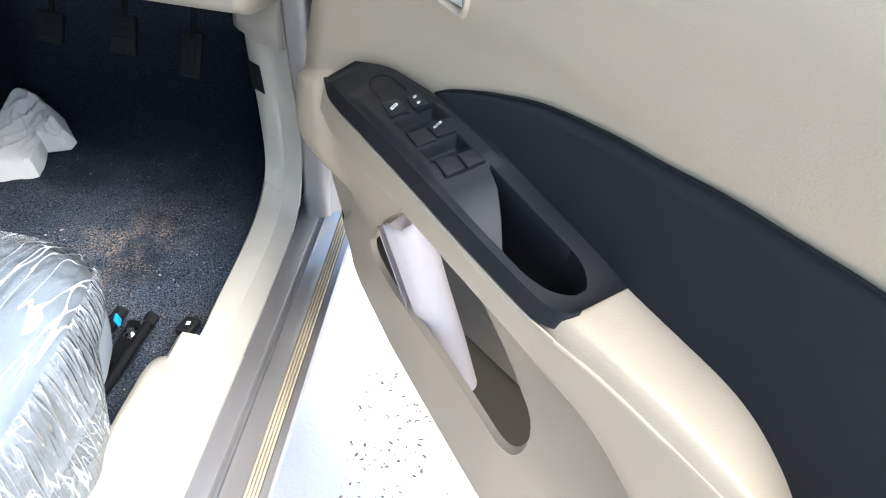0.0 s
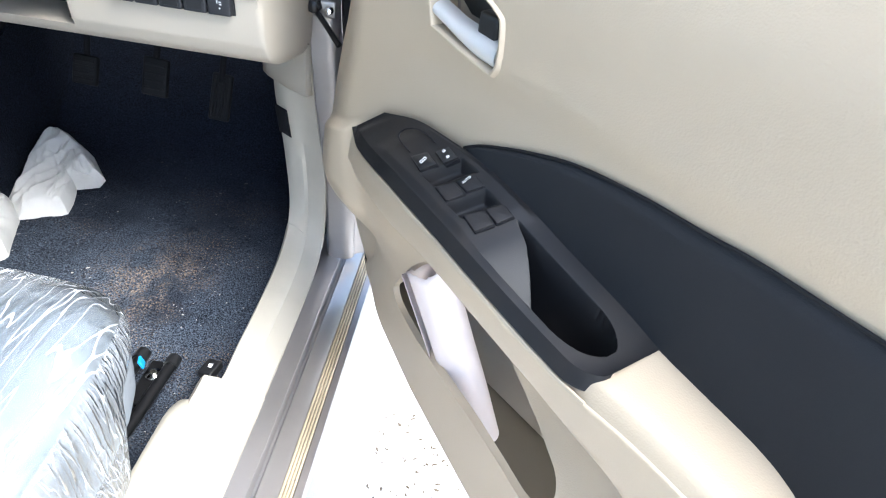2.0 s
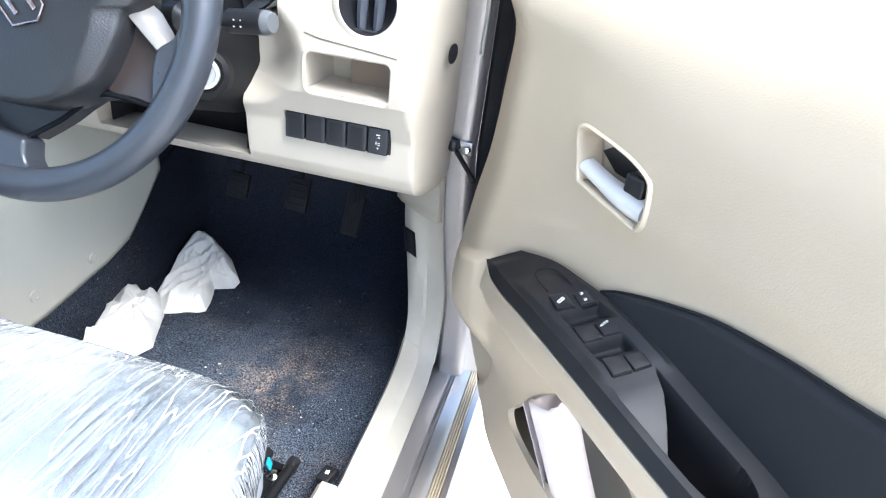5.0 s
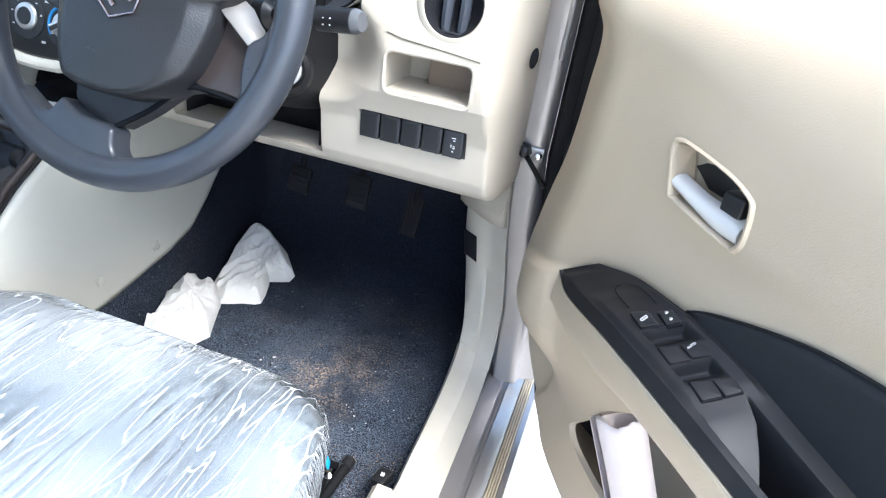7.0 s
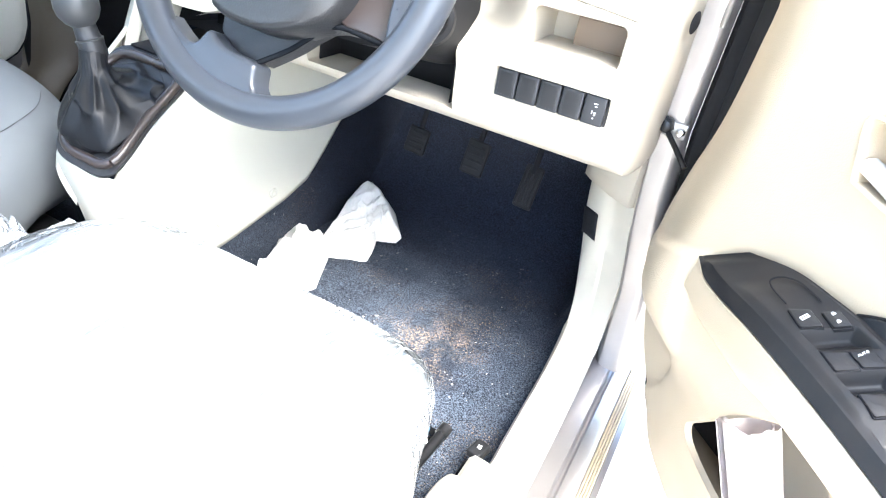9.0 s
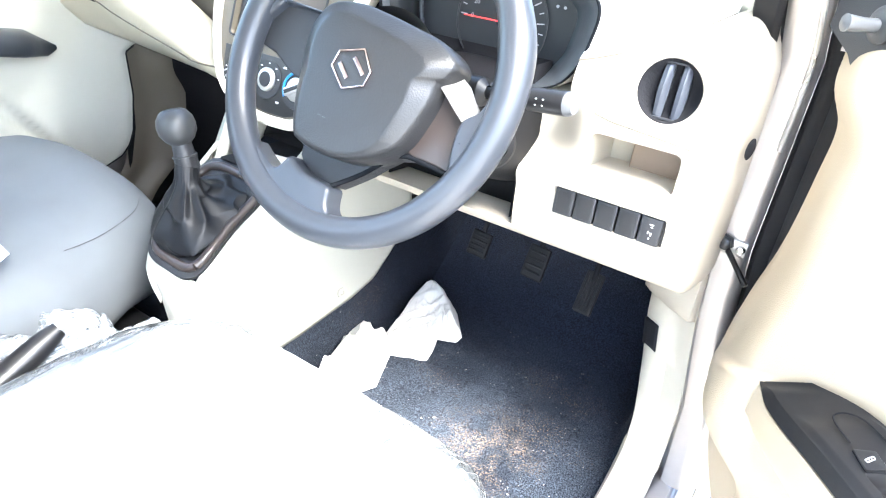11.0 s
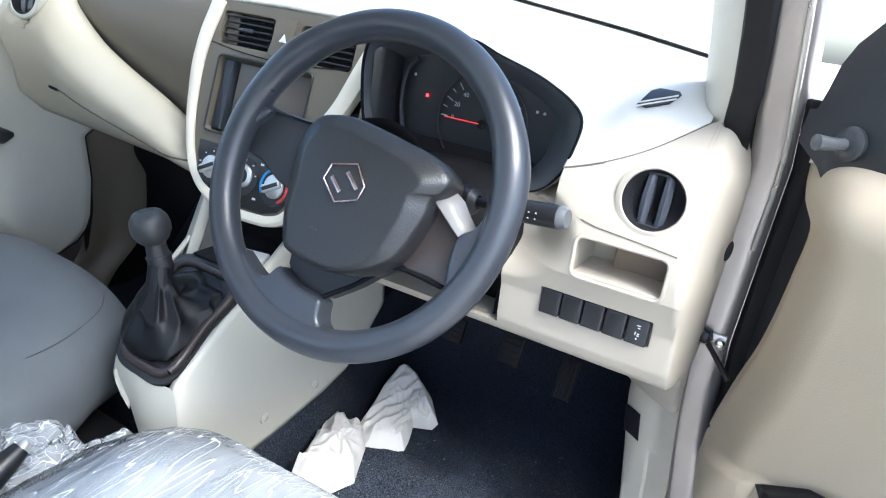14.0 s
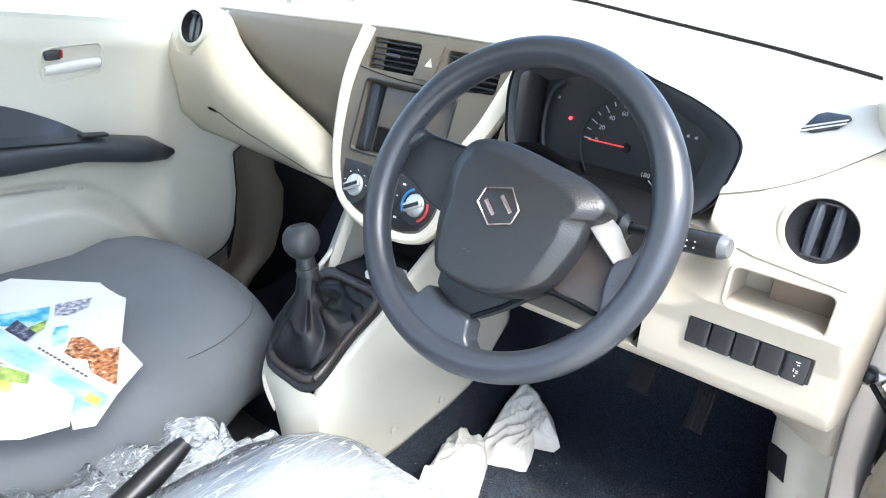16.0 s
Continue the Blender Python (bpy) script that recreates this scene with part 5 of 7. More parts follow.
for k, (p, q) in enumerate(U_LINE):
    a, b = U_LINE[max(k - 1, 0)], U_LINE[min(k + 1, len(U_LINE) - 1)]
    t = Vector((b[0] - a[0], b[1] - a[1], 0)).normalized()
    nrm = Vector((t.y, -t.x, 0))
    w = 0.008 + 0.0065 * sm(0.03, 0.30, q)
    rows.append([st(p + nrm.x * d * w, q + nrm.y * d * w, h) for d, h in ((-1.0, -0.004), (-0.9, 0.003), (-0.3, 0.006), (0.4, 0.006), (0.95, 0.002), (1.0, -0.012))])
part("pearl_strip", sheet(rows), PEARL, stack, "pearl cream U-shaped strip", thick=0.002)
bezel = rounded(RADIO[1] - RADIO[0] + 0.006, RADIO[3] - RADIO[2] + 0.006, 0.007, 4, (RADIO[0] + RADIO[1]) / 2, (RADIO[2] + RADIO[3]) / 2)
part("radio_surround", tube([st(p, q, 0.0008) for p, q in bezel + bezel[:1]], 0.0018, 6), CHARCOAL, stack, "edge of the empty radio bay")
part("radio_blank", plate(rounded(0.140, 0.062, 0.004, 3, -0.003, 0.187), SO, (1, 0, 0), EV, 0.008, 0.002, lift=-0.0195), BAY_BROWN, stack, "brown blanking plate of the radio bay")
part("radio_bay", plate(rounded(0.140, 0.038, 0.003, 3, -0.003, 0.135), SO, (1, 0, 0), EV, 0.004, 0.001, lift=-0.0195), DARK, stack, "dark open tray under the blanking plate")
part("bay_wall", plate(rounded(0.020, 0.104, 0.002, 3, -0.090, 0.166), SO, (1, 0, 0), EV, 0.014, 0.003, lift=-0.0195), WHEEL_GREY, stack)
for b in VENTS:
    grille = part("vent_back", plate(rounded(b[1] - b[0] - 0.003, b[3] - b[2] - 0.003, 0.005, 4, (b[0] + b[1]) / 2, (b[2] + b[3]) / 2), SO, (1, 0, 0), EV, 0.002, 0.0005, lift=-0.0155), DARK, stack, "dark centre air vent")
    for k in range(5):
        q = b[2] + 0.0065 + k * 0.0088
        part("slat", block(st((b[0] + b[1]) / 2, q, -0.005), (b[1] - b[0] - 0.006, 0.0022, 0.009), 0.0007, (Vector((1, 0, 0)), EV, EN)), CHARCOAL, grille)
    part("vent_tab", block(st((b[0] + b[1]) / 2, (b[2] + b[3]) / 2, 0.0005), (0.026, 0.006, 0.006), 0.0025, (Vector((1, 0, 0)), EV, EN)), WHEEL_GREY, grille, "vent adjusting tab")
hz = part("hazard_switch", plate([(-0.018, 0.236), (0.019, 0.236), (0.026, 0.288), (-0.009, 0.288)], SO + Vector((0.003, 0, 0)), (1, 0, 0), EV, 0.004, 0.001), TAUPE, stack, "hazard warning switch")
part("hazard_triangle", plate([(0.000, 0.256), (0.013, 0.256), (0.0075, 0.268)], SO + Vector((0.003, 0, 0)), (1, 0, 0), EV, 0.0008, 0, lift=0.0042), WHITE_MARK, hz, "white triangle")
part("fascia_seam", tube([st(p, 0.229 + 0.01 * (p / 0.13) ** 2, 0.0004) for p in span(-0.128, 0.128, 16)], 0.0009, 6), DARK, stack)
plate_line = [(-0.108, 0.094), (-0.106, 0.070), (-0.094, 0.046), (-0.072, 0.027), (-0.040, 0.018), (0.0, 0.014), (0.040, 0.015), (0.066, 0.024), (0.082, 0.044), (0.088, 0.070), (0.089, 0.094)]
part("control_plate", plate(plate_line, SO, (1, 0, 0), EV, 0.0012, 0.0004), BLACK, stack, "dark plate round the heater dials")
for k, (p, ring_mats) in enumerate(((-0.073, ()), (-0.008, ()), (0.052, (BLUE_MARK, ROSE_MARK)))):
    q = 0.058 if k != 1 else 0.060
    dial = part("control_dial", lathe([(0.0172, 0.001), (0.0172, 0.004), (0.0160, 0.006), (0.0150, 0.0065), (0.0, 0.0065)], st(p, q), EN, 40), SILVER, stack, "silver rotary heater dial" if k != 1 else "round silver fan dial with a dark centre")
    part("dial_well", lathe([(0.0285, 0.001), (0.028, 0.0028), (0.0175, 0.0028)], st(p, q), EN, 40), CHARCOAL, dial)
    tilt = radians(28)
    ex, ey = Vector((1, 0, 0)) * math.cos(tilt) + EV * math.sin(tilt), EV * math.cos(tilt) - Vector((1, 0, 0)) * math.sin(tilt)
    if k == 1:
        part("dial_centre", lathe([(0.0, 0.001), (0.0105, 0.001), (0.0112, 0.0)], st(p, q, 0.0066), EN, 28), CHARCOAL, dial, "dark centre of the dial")
    else:
        part("grip", block(st(p, q, 0.009), (0.032, 0.0125, 0.007), 0.0025, (ex, ey, EN)), SILVER, dial, "silver grip bar")
        part("grip_slot", block(st(p, q, 0.0127), (0.028, 0.0055, 0.0012), 0.0004, (ex, ey, EN)), BLACK, dial)
    for j, mat in enumerate(ring_mats):
        a0, a1 = ((110, 215), (-60, 20))[j]
        part("scale_arc", tube([st(p + 0.0235 * math.cos(radians(a)), q + 0.0235 * math.sin(radians(a)), 0.003) for a in span(a0, a1, 20)], 0.0021, 6), mat, dial)
    if not ring_mats:
        for a in (10, 50, 90, 130, 170, 210):
            d = Vector((math.cos(radians(a)), math.sin(radians(a)), 0))
            part("mark", block(st(p + d.x * 0.0235, q + d.y * 0.0235, 0.003), (0.0030, 0.0018, 0.0005), 0, (Vector((1, 0, 0)), EV, EN)), WHITE_MARK, dial)
for dp_, dq in ((0.022, 0.083), (0.020, 0.032), (-0.038, 0.030)):
    part("heater_mark", block(st(dp_, dq, 0.0016), (0.006, 0.003, 0.0006), 0, (Vector((1, 0, 0)), EV, EN)), WHITE_MARK, stack)

# ---- floor console and gear lever ----
console = thing("floor_console", (XC, 0.1, 0.36), "cream floor console sloping up to the dash", "floor console")
SLOPE = 0.74


def cons_top(y):
    return 0.588 + SLOPE * (y + 0.007)


def cons_foot(y):
    return lerp([-0.03, 0.168, 0.23, 0.30, 0.36, 0.404, 0.5], [0.41, 0.425, 0.435, 0.446, 0.464, 0.502, 0.60], y)


def cons_section(y):
    top, foot = min(cons_top(y), 0.775), cons_foot(y)
    pts = [(0.1115, foot - 0.004), (0.112, foot + 0.006), (0.104, (top + foot) / 2), (0.098, top - 0.012), (0.094, top - 0.003), (0.086, top)]
    e = lerp([-0.01, 0.04, 0.09, 0.2, 0.46], [-0.026, -0.054, -0.074, -0.086, -0.09], y)
    left = [(e + 0.016, top), (e + 0.007, top - 0.003), (e, top - 0.014), (e + 0.005, top - 0.03), (e + 0.017, top - 0.045), (e + 0.034, top - 0.06)]
    return pts + left


rows = []
for y in span(-0.006, 0.46, 50):
    g = 0.012 * max(0.0, 1 - (y + 0.006) / 0.012)
    rows.append([Vector((x - (x - XC) * g * 4, y, z - g * (z > cons_foot(y) + 0.02))) for x, z in cons_section(y)])
half_n = 6
for name, pick in (("driver_side", slice(0, half_n)), ("passenger_side", slice(half_n, 12))):
    part(name, sheet([r[pick] for r in rows]), CREAM, console, "cream console side panel", thick=0.004, sharp=60)
part("rear_face", sheet([[Vector((x0 + (x1 - x0) * t, -0.005 - 0.008 * math.sin(math.pi * t) + 0.02 * (0.58 - z), z)) for t in span(0, 1, 8)] for x0, x1, z in ((0.104, 0.04, 0.43), (0.104, 0.022, 0.48), (0.102, 0.002, 0.53), (0.099, -0.016, 0.560), (0.096, -0.022, 0.576), (0.090, -0.018, 0.586))]), CREAM, console)
top_u = Vector((0, 1, SLOPE)).normalized()
top_n = Vector((1, 0, 0)).cross(top_u)
CO = Vector((XC, -0.007, 0.588))


def ct(p, q, h=0.0):
    return CO + Vector((p, 0, 0)) + top_u * q + top_n * h


frame_line = spline([(0.056, 0.004, 0), (0.056, 0.09, 0), (0.058, 0.172, 0), (0.0, 0.184, 0), (-0.076, 0.178, 0), (-0.088, 0.12, 0), (-0.078, 0.06, 0), (-0.050, 0.006, 0), (0.0, -0.006, 0)], 5, True)
part("boot_frame", plate([(q.x, q.y) for q in frame_line], CO, (1, 0, 0), top_u, 0.004, 0.002), BLACK, console, "black gear lever surround")
ridge = [ct(-0.008 + (q.x + 0.008) * 0.84, 0.088 + (q.y - 0.088) * 0.84, 0.005) for q in frame_line]
part("boot_ring", tube(ridge + ridge[:1], 0.0070, 12), UMBER, console, "brown-black ring round the boot")
part("open_tray", sheet([[(x, y, z) for y, z in ((0.135, 0.70), (0.30, 0.705), (0.32, 0.80))] for x in (-0.03, 0.03, 0.09)]), DARK, console, "dark open tray under the stack", thick=0.003)
part("strut", sheet([[Vector((-0.066 + dx, y, z)) for dx, y, z in ((-0.012 - k * 0.008, 0.205 - 0.06 * k, 0.80 - 0.15 * k), (0.006, 0.192 - 0.06 * k, 0.80 - 0.15 * k), (0.020, 0.200 - 0.06 * k, 0.80 - 0.15 * k))] for k in span(-0.3, 1.2, 10)]), CREAM, console, "cream strut down to the console", thick=0.006)
for y, z in ((0.271, 0.467), (0.151, 0.464)):
    x = lerp([cons_foot(y), cons_foot(y) + 0.01, (cons_foot(y) + min(cons_top(y), 0.775)) / 2], [0.1128, 0.112, 0.104], z) + 0.0006
    part("screw_cap", lathe([(0.0, 0.0005), (0.0045, 0.0005), (0.005, 0.002), (0.0085, 0.002), (0.0092, -0.001)], (x, y, z), (1, 0, 0.12), 22), CREAM, console, "recessed screw cap")

gear = thing("gear_lever", ct(-0.008, 0.085), "black gear lever with a ball knob and leather boot", "gear lever")
KN = Vector((-0.012, 0.048, 0.769))
base_c = ct(-0.010, 0.088, 0.006)
collar = KN.lerp(base_c, 0.40)
rows = []
for t in span(0, 1, 46):
    c = base_c.lerp(collar, t) + Vector((0.002, -0.012, 0)) * math.sin(math.pi * t)
    flare = (1 - sm(-0.10, 0.80, t)) ** 1.1 * 1.03
    rw, rl = 0.046 * flare + 0.0165, 0.060 * flare + 0.0165
    deep = sm(0.0, 0.10, t) * sm(0.80, 0.38, t)
    row = []
    for a in span(0, 2 * math.pi, 130)[:-1]:
        ux, uy = math.cos(a), math.sin(a)
        # swags that hang round the lower half, and tight pleats up to the collar
        swag = 0.5 + 0.5 * math.sin(2 * math.pi * (t * 3.1 + a / (2 * math.pi) + 0.5 * noise.noise((ux * 1.6 + 3, uy * 1.6, 4 + t))))
        drape = 1 - 2.2 * abs(noise.noise((ux * 1.5 + 5, uy * 1.5, t * 1.6 + 2)))
        fine_fold = 1 - 2.0 * abs(noise.noise((ux * 3.0 + 7, uy * 3.0 + 1, t * 2.6)))
        d = deep * (0.0075 * swag + 0.011 * drape - 0.006) + 0.0008 * fine_fold * sm(0.02, 0.2, t) * sm(1.0, 0.85, t)
        # the pinched hollow towards the driver's side
        d -= 0.018 * math.exp(-((a - 0.75) / 0.30) ** 2 - ((t - 0.36) / 0.10) ** 2)
        flat = top_u.lerp(Vector((0, 1, 0)), t)
        sag = -0.007 * deep * swag
        row.append(c + Vector((1, 0, 0)) * (rw + d) * ux + flat * (rl + d) * uy + Vector((0, 0, sag)))
    rows.append(row)
part("boot", sheet(rows, closed=True), LEATHER, gear, "wrinkled black leather boot", sharp=80)
lev = (KN - collar).normalized()
part("collar", lathe([(0.015, -0.012), (0.0165, -0.006), (0.0155, 0.0), (0.0165, 0.008), (0.0145, 0.014), (0.013, 0.03), (0.0125, 0.04)], collar, lev, 28), CHARCOAL, gear, "ribbed charcoal collar")
part("collar_ring", lathe([(0.0150, -0.001), (0.0172, -0.0004), (0.0172, 0.0012), (0.0150, 0.0018)], collar + lev * 0.010, lev, 28), KNOB, gear, "grey ring round the collar")
part("knob_cap", lathe([(0.0, 0.0008), (0.0085, 0.0008), (0.0092, 0.0), (0.0098, 0.0008), (0.0112, 0.0006), (0.0118, -0.001)], KN + lev * 0.0232, lev, 36), CHARCOAL, gear, "round cap with the shift pattern")
part("knob", lathe([(0.0125, -0.032), (0.0135, -0.024), (0.020, -0.018), (0.0255, -0.008), (0.0265, 0.002), (0.0245, 0.012), (0.0185, 0.0205), (0.0135, 0.0235), (0.0125, 0.0228), (0.0, 0.0235)], KN, lev, 36), KNOB, gear, "charcoal ball knob")

# ---- steering wheel ----
WC = Vector((0.3215, 0.034, 0.918))
W_UP = Vector((0, math.sin(radians(23.3)), math.cos(radians(23.3))))
W_N = Vector((1, 0, 0)).cross(W_UP)


def wf(x, y, h=0.0):
    """A place on the wheel's plane, across and up, before the wheel's turn."""
    return WC + Vector((1, 0, 0)) * x + W_UP * y + W_N * h


def web_plate(points, low, high, bevel, n=5, soft=True):
    """A moulded piece of the wheel between two heights, its outline smoothed and its rim rounded."""
    line = spline([(x, y, 0) for x, y in points], n, True) if soft else [Vector((x, y, 0)) for x, y in points]
    return pillow([(q.x, q.y) for q in line], WC, (1, 0, 0), W_UP, low, high, bevel, hold=0.158)


wheel = thing("steering_wheel", WC, "slate grey three-spoke steering wheel with a chrome badge", "steering wheel")
rows = []
for a in span(0, 2 * math.pi, 160)[:-1]:
    d = Vector((1, 0, 0)) * math.cos(a) + W_UP * math.sin(a)
    deg = math.degrees(a) % 360
    swell = 1 + 0.10 * max(0, 1 - abs(deg - 17) / 16) + 0.10 * max(0, 1 - abs(deg - 137) / 16)
    rows.append([WC + d * (0.1685 + 0.0165 * swell * math.cos(b)) + W_N * 0.0172 * swell * math.sin(b) for b in span(0, 2 * math.pi, 24)[:-1]])
part("rim", sheet(rows + rows[:1], closed=True), WHEEL_GREY, wheel, "grained slate rim")


def arc(r, a0, a1, n):
    return [(r * math.cos(radians(a)), r * math.sin(radians(a))) for a in span(a0, a1, n)]


# lower spoke: a broad slate tongue running flush out of the rim
tongue = [(-0.112, -0.106), (-0.092, -0.118), (-0.0745, -0.1255), (-0.0645, -0.1225), (-0.0565, -0.1115), (-0.0500, -0.1085), (-0.040, -0.1150), (-0.026, -0.1205), (-0.010, -0.1222), (0.004, -0.1236), (0.0105, -0.1275), (0.0118, -0.1365), (0.0150, -0.1460), (0.0260, -0.1530), (0.050, -0.1500), (0.078, -0.1380)]
tongue = [(q.x, q.y) for q in spline([(x, y, 0) for x, y in tongue], 3)]
part("lower_spoke", web_plate(tongue + arc(0.167, -60, -136, 14), -0.020, 0.0062, 0.0050, soft=False), WHEEL_GREY, wheel, "slate lower spoke flush with the rim", sharp=70)
# right spoke: the rim swells inwards round a glossy brown panel
root = [(0.148, 0.020), (0.1500, 0.002), (0.1450, -0.0105), (0.1340, -0.0190), (0.1305, -0.030), (0.1310, -0.050), (0.1345, -0.0700), (0.1345, -0.0800), (0.1270, -0.0900), (0.110, -0.110)]
root = [(q.x, q.y) for q in spline([(x, y, 0) for x, y in root], 3)]
part("spoke_root", web_plate(root + arc(0.167, -42, 8, 12), -0.020, 0.0062, 0.0050, soft=False), WHEEL_GREY, wheel, "slate root of the side spoke", sharp=70)
brown = [(0.080, 0.006), (0.099, 0.003), (0.115, -0.012), (0.131, -0.026), (0.133, -0.048), (0.1365, -0.0715), (0.110, -0.0685), (0.0861, -0.0680), (0.066, -0.060)]
part("spoke", web_plate(brown, -0.022, -0.0095, 0.002, soft=False), UMBER, wheel, "glossy dark brown side spoke")
part("web_edge", tube(spline([wf(x, y, h) for x, y, h in ((0.004, -0.1236, -0.006), (0.020, -0.1100, -0.012), (0.0326, -0.0995, -0.014), (0.0480, -0.0850, -0.014), (0.0620, -0.0735, -0.013), (0.0740, -0.0695, -0.012), (0.0900, -0.0690, -0.011), (0.1340, -0.0735, -0.010))], 8), 0.0026, 10), HOOD_GREY, wheel, "rounded edge of the pad surround")
web = [(-0.050, -0.050), (-0.058, -0.080), (-0.055, -0.104), (-0.0500, -0.1095), (-0.028, -0.1215), (0.002, -0.1240), (0.020, -0.1110), (0.0340, -0.1000), (0.0480, -0.0865), (0.0620, -0.0750), (0.0740, -0.0715), (0.0900, -0.0705), (0.1340, -0.0750), (0.134, -0.040), (0.10, 0.0), (0.05, 0.0), (0.0, -0.02)]
part("pad_surround", web_plate(web, -0.034, -0.013, 0.002, soft=False), CHARCOAL, wheel, "charcoal surround below the horn pad")
# left spoke: a dark recessed panel under a slate bevel
left = [(-0.162, 0.046), (-0.140, 0.050), (-0.1076, 0.0495), (-0.066, 0.047), (-0.060, 0.0), (-0.066, -0.034), (-0.104, -0.0225), (-0.135, -0.006), (-0.160, 0.000)]
part("spoke", web_plate(left, -0.024, -0.0085, 0.003, soft=False), CHARCOAL, wheel, "charcoal side spoke")
bevel_rows = []
for x, y, w in ((-0.160, 0.060, 0.016), (-0.150, 0.0555, 0.011), (-0.140, 0.0535, 0.0075), (-0.125, 0.0525, 0.0050), (-0.1076, 0.0515, 0.0036), (-0.088, 0.0500, 0.0028), (-0.068, 0.0485, 0.0022)):
    bevel_rows.append([wf(x, y + w * 0.3, -0.018), wf(x, y, -0.005), wf(x, y - w * 0.5, -0.0035), wf(x, y - w, -0.0080), wf(x, y - w * 1.1, -0.016)])
part("spoke_bevel", sheet(bevel_rows), WHEEL_GREY, wheel, "smooth slate bevel along the spoke", sharp=70)
fillet = [(-0.158, 0.066), (-0.1515, 0.058), (-0.140, 0.0535), (-0.1325, 0.0490), (-0.139, 0.042), (-0.150, 0.030), (-0.156, 0.010)]
part("spoke_root", web_plate(fillet + arc(0.166, 176, 156, 6), -0.018, 0.004, 0.0055, soft=False), WHEEL_GREY, wheel, "slate root of the side spoke", sharp=70)
# facet where the right spoke leaves the pad, its sky glint put into a pale colour
part("spoke_facet", sheet([[wf(0.0950, 0.0060, 0.004), wf(0.1100, 0.0190, -0.012)], [wf(0.1080, -0.0040, 0.004), wf(0.1200, 0.0130, -0.013)], [wf(0.1200, -0.0130, 0.004), wf(0.1310, 0.0000, -0.014)], [wf(0.1325, -0.0215, 0.005), wf(0.1445, -0.0120, -0.012)]]), FACET_GLINT, wheel, "glossy spoke facet coloured pale for its sky glint", thick=0.002)
# horn pad: a domed shield with slanting shoulders
PAD = spline([(-0.066, 0.0455, 0), (-0.0526, 0.0580, 0), (-0.022, 0.0630, 0), (0.0135, 0.0590, 0), (0.0484, 0.0525, 0), (0.0813, 0.0455, 0), (0.1030, 0.0350, 0), (0.1110, 0.0235, 0), (0.1065, 0.0120, 0), (0.0985, 0.0030, 0), (0.0960, -0.0200, 0), (0.0835, -0.0570, 0), (0.0660, -0.0755, 0), (0.0461, -0.0874, 0), (0.0218, -0.0943, 0), (-0.0061, -0.0951, 0), (-0.0333, -0.0915, 0), (-0.0480, -0.0820, 0), (-0.0645, -0.0449, 0), (-0.0735, -0.0025, 0), (-0.0735, 0.0270, 0)], 6, True)
PAD_C = Vector((0.016, -0.018, 0))


def shoulder(a):
    """How far out the flat middle of the pad reaches, by direction."""
    return lerp([-180, -130, -95, -60, -30, 0, 20, 60, 90, 130, 180], [0.74, 0.93, 0.95, 0.92, 0.80, 0.76, 0.74, 0.74, 0.76, 0.80, 0.74], math.degrees(a))


rows = []
for s in (None, 1.0, 0.992, 0.975, 0.95, 0.92, 0.89, 0.86, 0.83, 0.80, 0.775, 0.75, 0.725, 0.70, 0.65, 0.55, 0.45, 0.35, 0.25, 0.15, 0.06, 0.01):
    row = []
    for q in PAD:
        d = q - PAD_C
        k = shoulder(math.atan2(d.y, d.x))
        if s is None:
            row.append(wf(q.x, q.y, -0.022))
            continue
        over = max(0.0, 0.5 * ((s - k) + math.hypot(s - k, 0.02)) - 0.005)
        h = 0.0265 - 0.003 * s * s - 0.050 * over - 0.006 * sm(0.97, 1.0, s)
        row.append(wf(PAD_C.x + d.x * s, PAD_C.y + d.y * s, h))
    rows.append(row)
part("horn_pad", sheet(rows, closed=True, caps=True), PAD_SKIN, wheel, "grained dark horn pad", sharp=50)
part("hub_back", lathe([(0.075, -0.020), (0.065, -0.05), (0.05, -0.06)], WC, W_N, 30), BLACK, wheel)
BADGE_O = wf(0, 0, 0.0262)
badge = part("badge", plate([(-0.0122, 0.0076), (-0.0165, -0.0080), (0.0044, -0.0270), (0.0292, -0.0190), (0.0325, -0.0045), (0.0172, 0.0150)], BADGE_O, (1, 0, 0), W_UP, 0.0014, 0.0004), PAD_SKIN, wheel, "six-sided badge with a rosy chrome rim, plain shape")
corner = [wf(x, y, 0.0280) for x, y in ((-0.0122, 0.0076), (-0.0165, -0.0080), (0.0044, -0.0270), (0.0292, -0.0190), (0.0325, -0.0045), (0.0172, 0.0150))]
part("badge_rim", tube(corner + corner[:1], 0.0013, 8), BADGE, badge, "rosy chrome rim")
for (x0, y0), (x1, y1), w in (((-0.0075, -0.0035), (0.0070, -0.0165), 0.0045), ((0.0085, 0.0050), (0.0250, -0.0095), 0.0045)):
    d = Vector((x1 - x0, y1 - y0, 0)).normalized()
    ex = Vector((1, 0, 0)) * d.x + W_UP * d.y
    part("badge_bar", block(wf((x0 + x1) / 2, (y0 + y1) / 2, 0.0287), (math.hypot(x1 - x0, y1 - y0), w, 0.0012), 0.0004, (ex, W_N.cross(ex), W_N)), BADGE, badge)
for k in range(2):
    part("pad_print", block(wf(-0.014 + 0.0065 * k, -0.0585 - 0.001 * k, 0.0256), (0.0042, 0.0011, 0.0006), 0, (Vector((1, 0, 0)), W_UP, W_N)), KNOB, wheel)

# column shroud, ignition lock, stalks
column = thing("steering_column", (0.33, 0.16, 0.78), "black steering column shroud with ignition lock and stalks", "steering column")
rows = []
